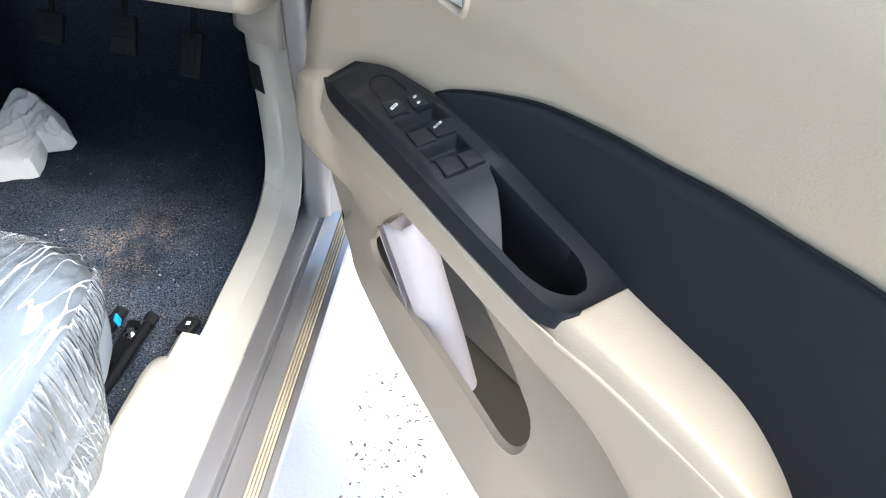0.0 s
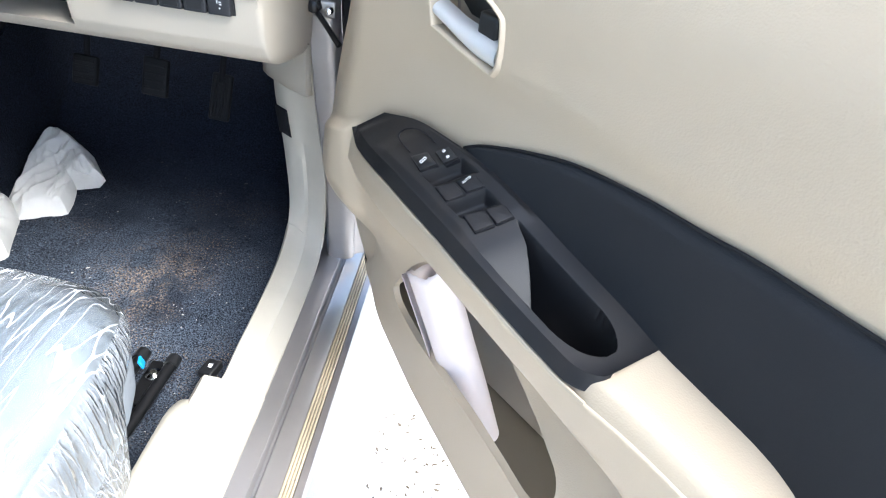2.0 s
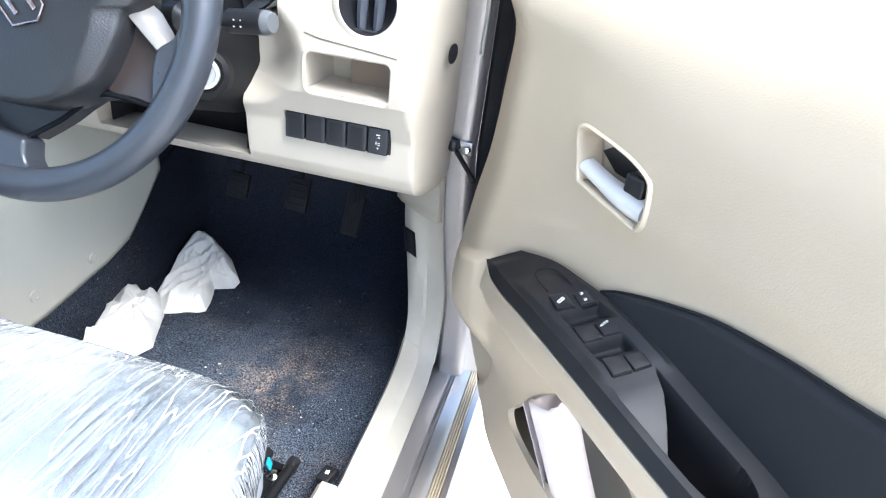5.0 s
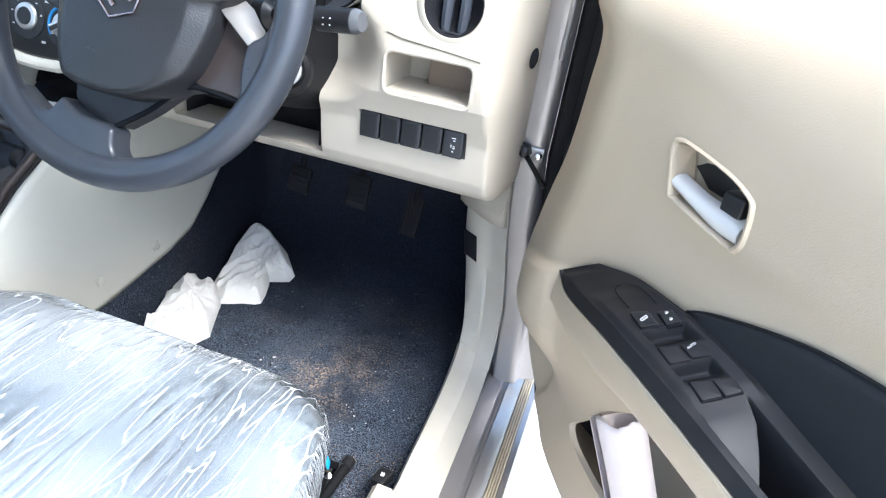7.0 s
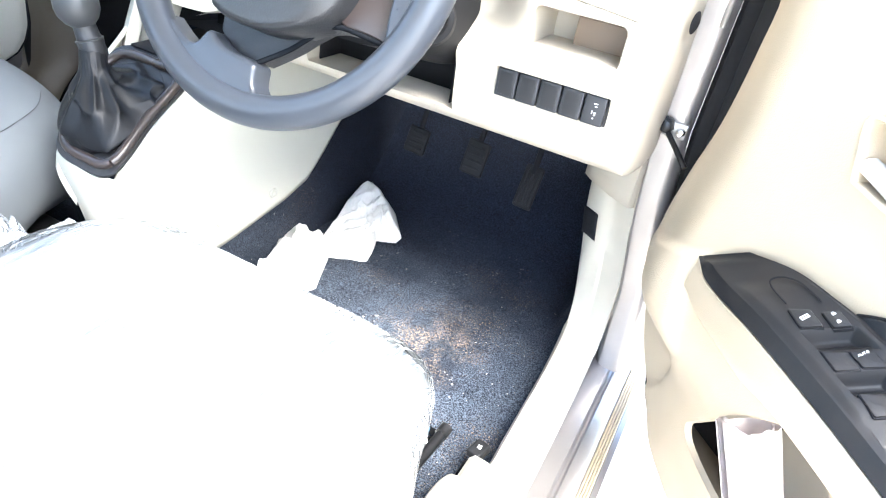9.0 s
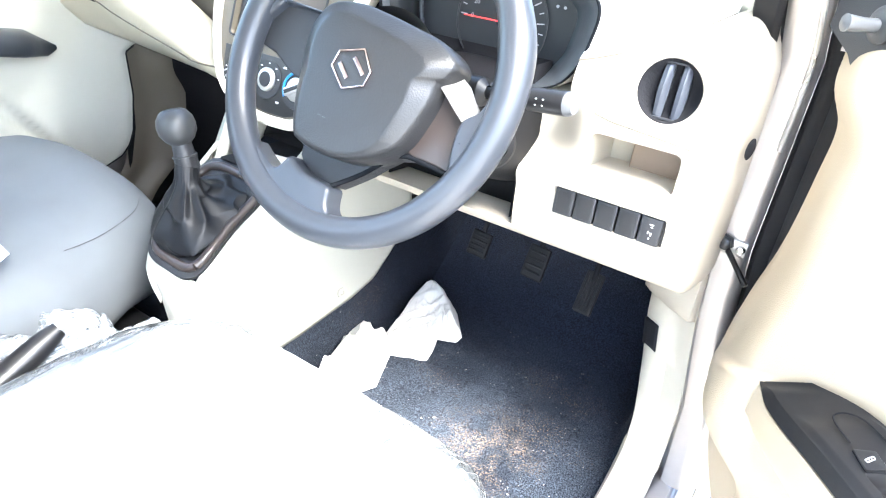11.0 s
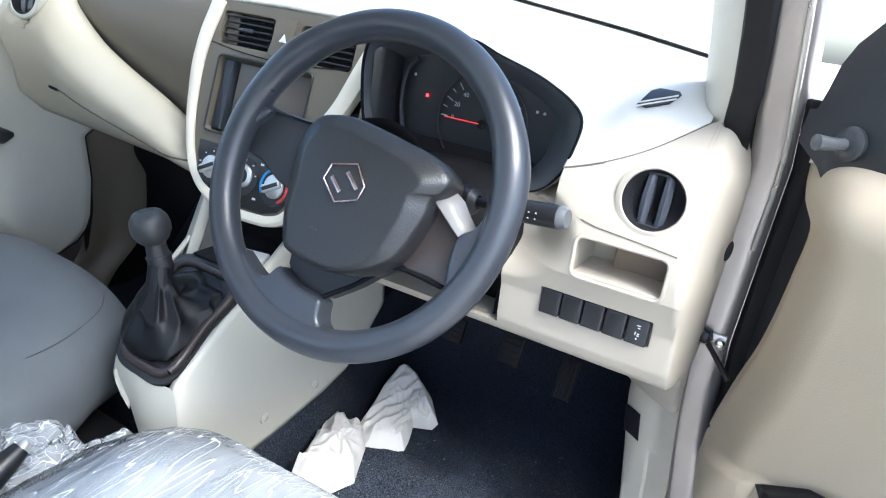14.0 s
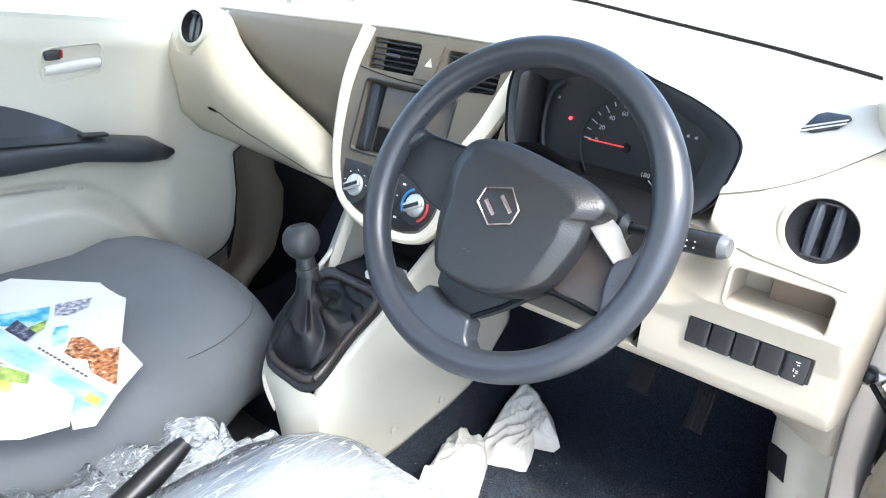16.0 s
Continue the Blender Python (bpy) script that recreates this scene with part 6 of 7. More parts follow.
for t in span(0, 1, 10):
    c = Vector((0.350, 0.085 + 0.155 * t, 0.868 - 0.022 * t))
    w, h = 0.080 + 0.014 * t, 0.050 + 0.026 * t
    rows.append([c + Vector((w * math.copysign(abs(math.cos(a)) ** 0.6, math.cos(a)), 0, h * math.copysign(abs(math.sin(a)) ** 0.6, math.sin(a)))) for a in span(0, 2 * math.pi, 40)[:-1]])
part("shroud", sheet(rows, closed=True, caps=True), SHROUD, column, "charcoal column shroud", sharp=50)
ig_n = Vector((0.45, -0.85, 0.25)).normalized()
ig = Vector((0.432, 0.125, 0.853))
part("lock_boss", lathe([(0.030, -0.025), (0.0265, 0.002), (0.021, 0.006), (0.0185, 0.003)], ig, ig_n, 32), SHROUD, column, "round ignition boss")
part("lock_barrel", lathe([(0.0175, 0.002), (0.0165, 0.006), (0.013, 0.0075), (0.012, 0.006), (0.0, 0.006)], ig, ig_n, 30), SILVER, column, "silver ignition lock")
ix = ig_n.orthogonal().normalized()
part("keyhole", block(ig + ig_n * 0.0068, (0.011, 0.0024, 0.001), 0.0004, (ix, ig_n.cross(ix), ig_n)), BLACK, column)
s0, s1 = Vector((0.425, 0.10, 0.912)), Vector((0.535, 0.085, 0.926))
part("stalk", tube([s0.lerp(s1, t) for t in (0, 0.3, 0.5, 0.56, 0.8, 0.93)], lambda t: 0.0055 + 0.0065 * sm(0.35, 0.62, t), 16), BLACK, column, "black lamp stalk")
part("stalk_tip", tube([s0.lerp(s1, t) for t in (0.93, 0.96, 1.0)], lambda t: 0.012 - 0.003 * t * t, 16), ADJUSTER, column, "grey end cap")
for k in range(4):
    part("stalk_mark", block(s0.lerp(s1, 0.66 + 0.07 * (k % 2)) + Vector((0, -0.0118, 0.003 - 0.006 * (k // 2))), (0.0014, 0.0006, 0.0010), 0), WHITE_MARK, column)
part("stalk_root", lathe([(0.016, -0.01), (0.015, 0.004), (0.007, 0.010)], s0, s1 - s0, 20), BLACK, column)


# ---- seats ----
def seat_ring(cx, y, half, top, bottom, bolster=0.02, tilt=0.0, n=48, grow=0.0, skirt=None, e=0.42):
    """A cross-section of a cushion: a rounded box with raised bolsters."""
    out = []
    for a in span(0, 2 * math.pi, n)[:-1]:
        c, s = math.cos(a), math.sin(a)
        x = (half + grow) * math.copysign(abs(c) ** e, c)
        k = math.copysign(abs(s) ** e, s)
        z = (top + bottom) / 2 + ((top - bottom) / 2 + grow) * k
        if s > 0:
            z += bolster * sm(0.45, 0.85, abs(x) / half) * min(1, s * 3)
        out.append(Vector((cx + x, y, z)))
    return out


def cushion(cx, y_front, half, height, bolster, round_off=1.0):
    """Rings from the rounded nose of the cushion to its rear."""
    rings = []
    for d, w, t, b in ((0.000, 0.42, -0.105, 0.43), (0.010, 0.58, -0.082, 0.42), (0.022, 0.68, -0.058, 0.41), (0.038, 0.77, -0.034, 0.40), (0.058, 0.84, -0.015, 0.39), (0.085, 0.90, -0.004, 0.39), (0.12, 0.945, 0.002, 0.39), (0.17, 0.98, 0.004, 0.39), (0.25, 1.0, 0.001, 0.39), (0.36, 1.0, -0.010, 0.39), (0.48, 1.0, -0.022, 0.39), (0.60, 0.99, -0.030, 0.39)):
        rings.append((y_front - d * (round_off if d < 0.2 else 1.0) - (0.17 * (round_off - 1) if d >= 0.2 else 0.0), half * w, height + t, b, bolster * sm(0.02, 0.16, d)))
    return rings


driver_seat = thing("driver_seat", (0.35, -0.25, 0.345), "grey driver's seat cushion under a clear plastic cover", "car seat")
D_RINGS = cushion(0.335, 0.058, 0.266, 0.556, 0.010)
part("cushion", sheet([seat_ring(0.335, y, w, t, b, k) for y, w, t, b, k in D_RINGS], closed=True, caps=True), COVERED_CLOTH, driver_seat, "pale grey cloth cushion", sharp=70)
for x in (0.2, 0.5):
    part("seat_bracket", block((x + 0.045, -0.25, 0.38), (0.03, 0.40, 0.05), 0.004), STEEL, driver_seat)

# the loose cover: same form, a little larger, creased, open below
film_rows = []
fine = []
for i in range(len(D_RINGS) - 1):
    for j in range(8):
        t = j / 8
        fine.append(tuple(a + (b - a) * t for a, b in zip(D_RINGS[i], D_RINGS[i + 1])))
fine.append(D_RINGS[-1])
for i, (y, w, t, b, k) in enumerate(fine):
    row = []
    for j, q in enumerate(seat_ring(0.335, y, w, t, 0.37, k, n=180, grow=0.008)):
        a = 2 * math.pi * j / 180
        if math.sin(a) < -0.93:
            q.z = max(q.z, 0.37)
        p = Vector((q.x * 0.8 + q.y * 0.6, q.y * 0.8 - q.x * 0.6, q.z))
        crease = 0.0016 * (1 - abs(noise.noise((p.x * 30, p.y * 5, p.z * 14)))) ** 4 + 0.005 * noise.noise((p.x * 9, p.y * 6, p.z * 9 + 4))
        low_side = sm(0.52, 0.42, q.z) * (1 if math.cos(a) > 0 else 0.4)
        crease += low_side * (0.014 * noise.noise((q.y * 22, q.z * 9, 2)) + 0.006 - 0.036 * sm(-0.13, -0.02, q.y))
        out = Vector((math.cos(a), 0, math.sin(a)))
        row.append(q + out * crease + Vector((0, 0.004, 0)))
    film_rows.append(row)
order = [j for j in range(-53, 143) if math.sin(2 * math.pi * j / 180) > -0.96]
film_mesh = [[r[j % 180] for j in order] for r in film_rows]
nose_row = [Vector((0.335 + (q.x - 0.335) * 0.86, q.y + 0.003, 0.40 + (q.z - 0.40) * 0.55)) for q in film_mesh[0]]
seat_film = thing("seat_cover_film", (0.335, -0.2, 0.40), "creased clear plastic cover over the driver's seat", "seat cover")
film_all = [nose_row] + film_mesh
cut = (48, len(order) - 48)
part("side_skirt", sheet([r[:cut[0] + 1] for r in film_all]), SKIRT, seat_film, "clear skirt hanging down the cushion's side", sharp=80)
part("top_sheet", sheet([r[cut[0]:cut[1] + 1] for r in film_all]), FILM, seat_film, "clear film over the cushion's top", sharp=80)
part("side_skirt", sheet([r[cut[1]:] for r in film_all]), SKIRT, seat_film, "clear skirt hanging down the cushion's side", sharp=80)
solo("blue_tape", block((0.565, 0.004, 0.440), (0.003, 0.011, 0.012), 0.0015, (Vector((0.9, 0.3, 0.3)).normalized(), Vector((-0.3, 0.95, 0)).normalized(), Vector((-0.3, -0.1, 0.95)).normalized())), BLUE_FOIL, "scrap of blue plastic tape on the seat cover", "tape")

passenger_seat = thing("passenger_seat", (-0.29, -0.18, 0.345), "grey cloth passenger seat cushion with raised bolsters", "car seat")
P_RINGS = [(y, 0.268 * w, t, b, 0.010 * sm(0.14, -0.02, y)) for y, w, t, b in ((0.150, 0.42, 0.475, 0.43), (0.143, 0.58, 0.512, 0.42), (0.130, 0.69, 0.548, 0.41), (0.110, 0.78, 0.580, 0.40), (0.083, 0.85, 0.604, 0.39), (0.050, 0.905, 0.617, 0.39),
           (0.010, 0.945, 0.620, 0.39), (-0.05, 0.98, 0.615, 0.39), (-0.13, 1.0, 0.607, 0.39), (-0.25, 1.0, 0.598, 0.39), (-0.37, 1.0, 0.585, 0.39), (-0.50, 0.99, 0.575, 0.39))]
part("cushion", sheet([seat_ring(-0.314 - 0.020 * sm(-0.08, 0.03, y), y, w, t + 0.010 + 0.022 * sm(-0.05, 0.03, y), b, k * 0.4, n=96, e=0.72 + 0.14 * sm(-0.08, 0.04, y)) for y, w, t, b, k in P_RINGS], closed=True, caps=True), SEAT_CLOTH, passenger_seat, "grey cloth cushion", sharp=70)
part("seam", tube(spline([(-0.1628, 0.0786, 0.6070), (-0.1383, 0.0583, 0.6040), (-0.1221, 0.0352, 0.6006), (-0.1026, -0.0148, 0.5949), (-0.0946, -0.0541, 0.5921), (-0.0928, -0.0834, 0.5910)], 5), 0.0007, 8), KNOB, passenger_seat, "dark sewn seam along the bolster")
part("seat_base", block((-0.295, -0.18, 0.375), (0.42, 0.48, 0.06), 0.01), BLACK, passenger_seat)
part("catch", block((-0.035, -0.03, 0.44), (0.018, 0.03, 0.02), 0.004), ZINC, passenger_seat, "brassy seat catch")

# seat rails, fuel flap lever
rails = thing("seat_rail", (0.555, -0.1, 0.345), "black steel seat rail with a bright bolt", "seat rail")
for x, y1 in ((0.526, 0.072), (0.566, 0.070)):
    bar = part("rail", tube([(x, y1, 0.378), (x - 0.006, -0.02, 0.374), (x - 0.030, -0.30, 0.372)], 0.0072, 14), STEEL, rails, "round black rail")
    part("end_collar", tube([(x - 0.0005, y1 + 0.001, 0.378), (x - 0.001, y1 - 0.014, 0.378)], 0.0088, 14), BLACK, bar)
part("link_plate", block((0.550, 0.035, 0.366), (0.030, 0.07, 0.006), 0.002), STEEL, rails)
part("rail_bolt", lathe([(0.0, 0.008), (0.004, 0.008), (0.0075, 0.005), (0.010, 0.004), (0.010, 0.0)], (0.549, 0.045, 0.369), (0, 0, 1), 18), CHROME, rails, "bright bolt")
part("height_bar", tube(spline([(0.505, 0.035, 0.40), (0.522, 0.03, 0.40), (0.530, 0.0, 0.395), (0.527, -0.06, 0.385)], 6), 0.005, 10), RUBBER, rails, "black adjusting bar")
lever = thing("fuel_lever", (0.618, 0.05, 0.36), "small black fuel flap lever with a white pump mark", "lever")
part("grip", block((0.618, 0.054, 0.388), (0.020, 0.026, 0.012), 0.003, (Vector((0.97, -0.2, 0.1)).normalized(), Vector((0.2, 0.97, 0)).normalized(), Vector((-0.1, 0, 1)).normalized())), BLACK, lever)
part("stem", tube([(0.612, 0.043, 0.378), (0.606, 0.028, 0.361), (0.606, 0.022, 0.345)], 0.003, 8), STEEL, lever)
part("mark", block((0.6185, 0.054, 0.3948), (0.0048, 0.0056, 0.0006), 0), WHITE_MARK, lever)

# ---- pedals ----
def pedal(name, x0, x1, z0, z1, y, lean, ribs, label):
    cx, cz = (x0 + x1) / 2, (z0 + z1) / 2
    up = Vector((0, math.sin(lean), math.cos(lean)))
    ex = Vector((1, 0, -0.06)).normalized()
    en = ex.cross(up).normalized()
    p = thing(name, (cx, y, cz), label, "pedal", "pedals")
    h = (z1 - z0) / math.cos(lean)
    part("pad", block((cx, y, cz), (x1 - x0, h, 0.012), 0.004, (ex, up, en)), RUBBER, p, "ribbed rubber pad")
    for k in range(ribs):
        if name == "accelerator_pedal":
            part("rib", block(Vector((cx, y, cz)) + ex * ((k + 0.5) / ribs - 0.5) * (x1 - x0) * 0.8 + en * 0.0065, (0.0035, h * 0.86, 0.003), 0.001, (ex, up, en)), RUBBER, p)
        else:
            part("rib", block(Vector((cx, y, cz)) + up * ((k + 0.5) / ribs - 0.5) * h * 0.8 + en * 0.0065, ((x1 - x0) * 0.8, 0.004, 0.003), 0.001, (ex, up, en)), RUBBER, p)
    part("arm", tube([Vector((cx, y + 0.008, cz + h * 0.3)), Vector((cx, y + 0.05, cz + 0.12)), Vector((cx, y + 0.10, cz + 0.22))], 0.005, 8), DARK, p)


pedal("accelerator_pedal", 0.464, 0.496, 0.508, 0.572, 0.475, radians(30), 5, "black ribbed accelerator pedal")
pedal("brake_pedal", 0.356, 0.396, 0.530, 0.584, 0.475, radians(25), 4, "black rubber brake pedal")
pedal("clutch_pedal", 0.241, 0.280, 0.530, 0.572, 0.475, radians(25), 4, "black rubber clutch pedal")

# ---- the crumpled cloth on the floor ----
def heap(outline, lift, seed, amp=0.016):
    """A heaped cloth inside an outline on the floor: a low dome with a few broad soft folds."""
    rim = [Vector((*a, 0)).lerp(Vector((*b, 0)), t) for a, b in zip(outline, outline[1:] + outline[:1]) for t in span(0, 1, 10)[:-1]]
    mid = sum(rim, Vector()) / len(rim)
    rows = []
    for k in range(47):
        r = 1 - k / 46
        row = []
        for q in rim:
            p = mid.lerp(q, max(r, 0.004))
            w = noise.noise((p.x * 9 + seed, p.y * 9, seed)) * 0.05
            fold = 1 - abs(noise.noise((p.x * 22 + p.y * 10 + w * 9, p.y * 7 - p.x * 9, seed))) * 1.8
            fine = 0.8 - abs(noise.noise((p.x * 40 - p.y * 16, p.y * 22 + p.x * 14 + w * 30, seed + 3))) * 1.6
            fine += 0.7 * max(0.0, 0.35 - abs(noise.noise((p.x * 62 + p.y * 40 + w * 20, p.y * 30 - p.x * 38, seed + 5)))) - 0.1
            dome = (1 - r ** 3.0) ** 0.7
            z = floor_z(max(p.x, 0.135), p.y) + 0.003 + lift * dome + amp * (fold + 0.75 * fine) * min(1.0, (1 - r) * 5) + 0.034 * sm(0.40, 0.52, p.y)
            slip = 0.010 * min(1.0, (1 - r) * 4)
            row.append(Vector((p.x + slip * noise.noise((p.x * 18, p.y * 18, seed + 5)), p.y + slip * noise.noise((p.x * 18, p.y * 18, seed + 8)), z)))
        rows.append(row)
    return sheet(rows, closed=True, caps=True)


rag_top = heap(((0.270, 0.448), (0.266, 0.434), (0.232, 0.421), (0.246, 0.385), (0.254, 0.356), (0.247, 0.349), (0.222, 0.338), (0.192, 0.322), (0.152, 0.345), (0.145, 0.378), (0.135, 0.426), (0.127, 0.481), (0.131, 0.518), (0.145, 0.531), (0.183, 0.514), (0.231, 0.488)), 0.022, 2.0, 0.013)
rag_foot = heap(((0.197, 0.318), (0.209, 0.291), (0.234, 0.235), (0.215, 0.180), (0.150, 0.170), (0.138, 0.215), (0.124, 0.255), (0.114, 0.300), (0.111, 0.335), (0.117, 0.362), (0.133, 0.354), (0.152, 0.366), (0.172, 0.350)), 0.030, 7.0, 0.013)
solo("crumpled_cloth", join(rag_top, rag_foot), RAG, "crumpled off-white cloth lying on the carpet", "cloth", sharp=24)

# ---- hand brake and crumpled film between the seats ----
brake = thing("hand_brake", (0.03, -0.3, 0.44), "black hand brake lever with a bright button", "hand brake")
h0, h1 = Vector((0.03, -0.162, 0.556)), Vector((0.034, -0.40, 0.425))
part("grip", tube([h0.lerp(h1, t) for t in span(0, 1, 14)], lambda t: 0.0135 + 0.004 * math.sin(math.pi * min(1, t * 1.6)) - 0.003 * sm(0.1, 0.0, t), 20), BLACK, brake, "black moulded grip")
hd = (h0 - h1).normalized()
part("button", lathe([(0.0, 0.010), (0.005, 0.009), (0.007, 0.006), (0.007, -0.004)], h0, hd, 18), SILVER, brake, "bright release button")

rows = []
for i in range(91):
    u = i / 90
    row = []
    for j in range(111):
        v = j / 110
        x, y = -0.165 + 0.285 * v, 0.000 - 0.44 * u - 0.09 * (1 - v)
        f = abs(noise.noise((x * 17, y * 17, 1.5))) + 0.6 * abs(noise.noise((x * 36, y * 36, 4.5))) + 0.25 * abs(noise.noise((x * 80, y * 80, 2.5)))
        body = sm(0.0, 0.10, u) * sm(0.0, 0.16, v) * sm(1.0, 0.80, v)
        row.append(Vector((x + 0.018 * noise.noise((x * 20, y * 20, 8)), y + 0.018 * noise.noise((x * 20, y * 20, 9)), 0.452 + 0.060 * body + 0.052 * (f - 0.25) * (0.25 + 0.75 * body) - 0.02 * sm(0.05, 0.0, abs(x - 0.03)) * sm(0.25, 0.35, u))))
    rows.append(row)
bag = thing("film_bag", (-0.02, -0.22, 0.44), "crumpled clear plastic bag lying between the seats", "plastic bag")
part("open_end", sheet(rows[:26]), CLUMP, bag, "loose open end of the bag", sharp=50)
part("body", sheet(rows[25:]), CLUMP, bag, "crumpled body of the bag", sharp=50)

# ---- brochures on the passenger seat ----
def flyer(name, pts, z, tilt, prints, label, mat=WHITE_PAPER):
    """A thin printed sheet lying on the cushion; prints are colour blocks on it."""
    o = Vector((-0.25, -0.15, z))
    ex = Vector((1, 0, tilt[0])).normalized()
    ey = Vector((0, 1, tilt[1])).normalized()
    t = thing(name, o, label, "brochure", "brochures on the seat")
    part("sheet", plate([(x + 0.25, y + 0.15) for x, y in pts], o, ex, ey, 0.0012, 0), mat, t)
    for k, (poly, pm) in enumerate(prints):
        part("print", plate([(x + 0.25, y + 0.15) for x, y in poly], o + Vector((0, 0, 0.0014 + 0.0003 * k)), ex, ey, 0.0003, 0), pm, t)
    return t


def photo(name, colors, scale):
    """A small printed picture: patches of several inks."""
    m = bpy.data.materials.new(name)
    m.use_nodes = True
    nt, bsdf = m.node_tree, m.node_tree.nodes["Principled BSDF"]
    coord, n, ramp = (nt.nodes.new("ShaderNode" + k) for k in ("TexCoord", "TexNoise", "ValToRGB"))
    n.inputs["Scale"].default_value, n.inputs["Detail"].default_value = scale, 4
    nt.links.new(coord.outputs["Object"], n.inputs["Vector"])
    nt.links.new(n.outputs["Fac"], ramp.inputs["Fac"])
    e = ramp.color_ramp.elements
    e[0].position, e[1].position = 0.34, 0.66
    e[0].color, e[1].color = (*colors[0], 1), (*colors[-1], 1)
    for k, c in enumerate(colors[1:-1]):
        e.new(0.34 + 0.32 * (k + 1) / (len(colors) - 1)).color = (*c, 1)
    nt.links.new(ramp.outputs["Color"], bsdf.inputs["Base Color"])
    bsdf.inputs["Roughness"].default_value = 0.4
    return m


ORANGE = photo("autumn_photo_print", ((0.05, 0.02, 0.01), (0.38, 0.11, 0.03), (0.62, 0.24, 0.06), (0.75, 0.60, 0.45)), 130.0)
CYAN = photo("sky_photo_print", ((0.03, 0.30, 0.50), (0.10, 0.50, 0.66), (0.45, 0.72, 0.78), (0.70, 0.78, 0.78)), 26.0)
GREEN = photo("field_photo_print", ((0.10, 0.22, 0.04), (0.34, 0.50, 0.08), (0.62, 0.60, 0.20)), 60.0)
YELLOW = photo("yellow_print", ((0.75, 0.50, 0.05), (0.78, 0.68, 0.25)), 40.0)
NAVY = photo("navy_print", ((0.02, 0.02, 0.03), (0.05, 0.06, 0.10), (0.30, 0.30, 0.40)), 110.0)
WATER = photo("pale_blue_print", ((0.20, 0.50, 0.62), (0.42, 0.66, 0.72), (0.66, 0.78, 0.80)), 22.0)
GREYED = photo("grey_photo_print", ((0.10, 0.10, 0.14), (0.40, 0.40, 0.46), (0.72, 0.70, 0.72)), 140.0)
flyer("brochure", [(-0.312, -0.056), (-0.143, -0.152), (-0.072, -0.160), (-0.008, -0.243), (-0.184, -0.257), (-0.394, -0.314), (-0.432, -0.182)], 0.6200, (0.0, 0.0),
      [([(-0.160, -0.220), (-0.193, -0.196), (-0.185, -0.183), (-0.161, -0.181), (-0.141, -0.183), (-0.130, -0.161), (-0.045, -0.208), (-0.095, -0.216), (-0.126, -0.206), (-0.138, -0.217)][::-1], ORANGE),
       ([(-0.316, -0.239), (-0.300, -0.179), (-0.260, -0.198), (-0.260, -0.222), (-0.279, -0.252)][::-1], CYAN),
       ([(-0.302, -0.171), (-0.295, -0.120), (-0.266, -0.140), (-0.257, -0.171), (-0.269, -0.186)][::-1], GREYED),
       ([(-0.253, -0.226), (-0.260, -0.200), (-0.237, -0.212), (-0.231, -0.227)][::-1], GREEN),
       ([(-0.205, -0.217), (-0.232, -0.200), (-0.227, -0.184), (-0.183, -0.207), (-0.181, -0.225)][::-1], CYAN)], "white printed brochure with an orange photograph lying on the seat")
blue = flyer("brochure", [(-0.281, -0.253), (-0.178, -0.244), (-0.086, -0.233), (-0.021, -0.221), (0.018, -0.263), (0.009, -0.283), (-0.060, -0.262), (-0.244, -0.300)], 0.6235, (0.0, 0.0),
      [([(-0.277, -0.257), (-0.183, -0.248), (-0.093, -0.237), (-0.025, -0.226), (0.014, -0.263), (0.007, -0.279), (-0.060, -0.258), (-0.244, -0.294)], WATER),
       ([(-0.046, -0.240), (-0.023, -0.235), (-0.014, -0.246), (-0.037, -0.252)], YELLOW),
       ([(-0.259, -0.253), (-0.278, -0.231), (-0.226, -0.227), (-0.212, -0.246)][::-1], NAVY)], "pale blue printed flyer strip lying on the seat")
for k in range(12):
    x = -0.185 + 0.0085 * k + (0.006 if k > 7 else 0)
    part("bar", plate([(x + 0.25, -0.2417 + 0.15 + 0.0012 * k), (x + 0.2555, -0.2417 + 0.15 + 0.0012 * k), (x + 0.2555, -0.2327 + 0.15 + 0.0012 * k - 0.006), (x + 0.25, -0.2327 + 0.15 + 0.0012 * k - 0.006)], (-0.25, -0.15, 0.6255), (1, 0, 0), (0, 1, 0), 0.0003, 0), TAUPE, blue)
flyer("brochure", [(-0.225, -0.314), (-0.119, -0.267), (-0.045, -0.257), (0.005, -0.285), (-0.004, -0.328), (-0.055, -0.389), (-0.244, -0.389)], 0.6265, (0.0, 0.0),
      [([(-0.206, -0.312), (-0.126, -0.274), (-0.103, -0.284), (-0.168, -0.328)], GREEN),
       ([(-0.150, -0.314), (-0.117, -0.295), (-0.098, -0.306), (-0.131, -0.328)], YELLOW)], "white leaflet with a small green picture lying on the seat")
card = thing("folded_card", (-0.44, 0.10, 0.595), "white folded card tucked beside the seat", "card")
part("leaf", plate([(-0.035, -0.012), (0.03, -0.018), (0.036, 0.016), (-0.025, 0.02)], (-0.520, 0.030, 0.598), (1, 0.1, 0.35), (0, 1, 0.1), 0.0015, 0), WHITE_PAPER, card)
ticket = thing("paper_slip", (0.055, 0.145, 0.706), "white paper slip lying in the console tray", "paper")
part("leaf", block((0.055, 0.160, 0.712), (0.055, 0.035, 0.012), 0.002, (Vector((0.95, 0.2, 0)).normalized(), Vector((-0.2, 0.95, 0.2)).normalized(), Vector((0, -0.2, 1)).normalized())), WHITE_PAPER, ticket)

# ---- passenger door ----
far_door = thing("passenger_door", (-0.64, -0.2, 0.36), "closed beige passenger door with a black armrest", "car door")


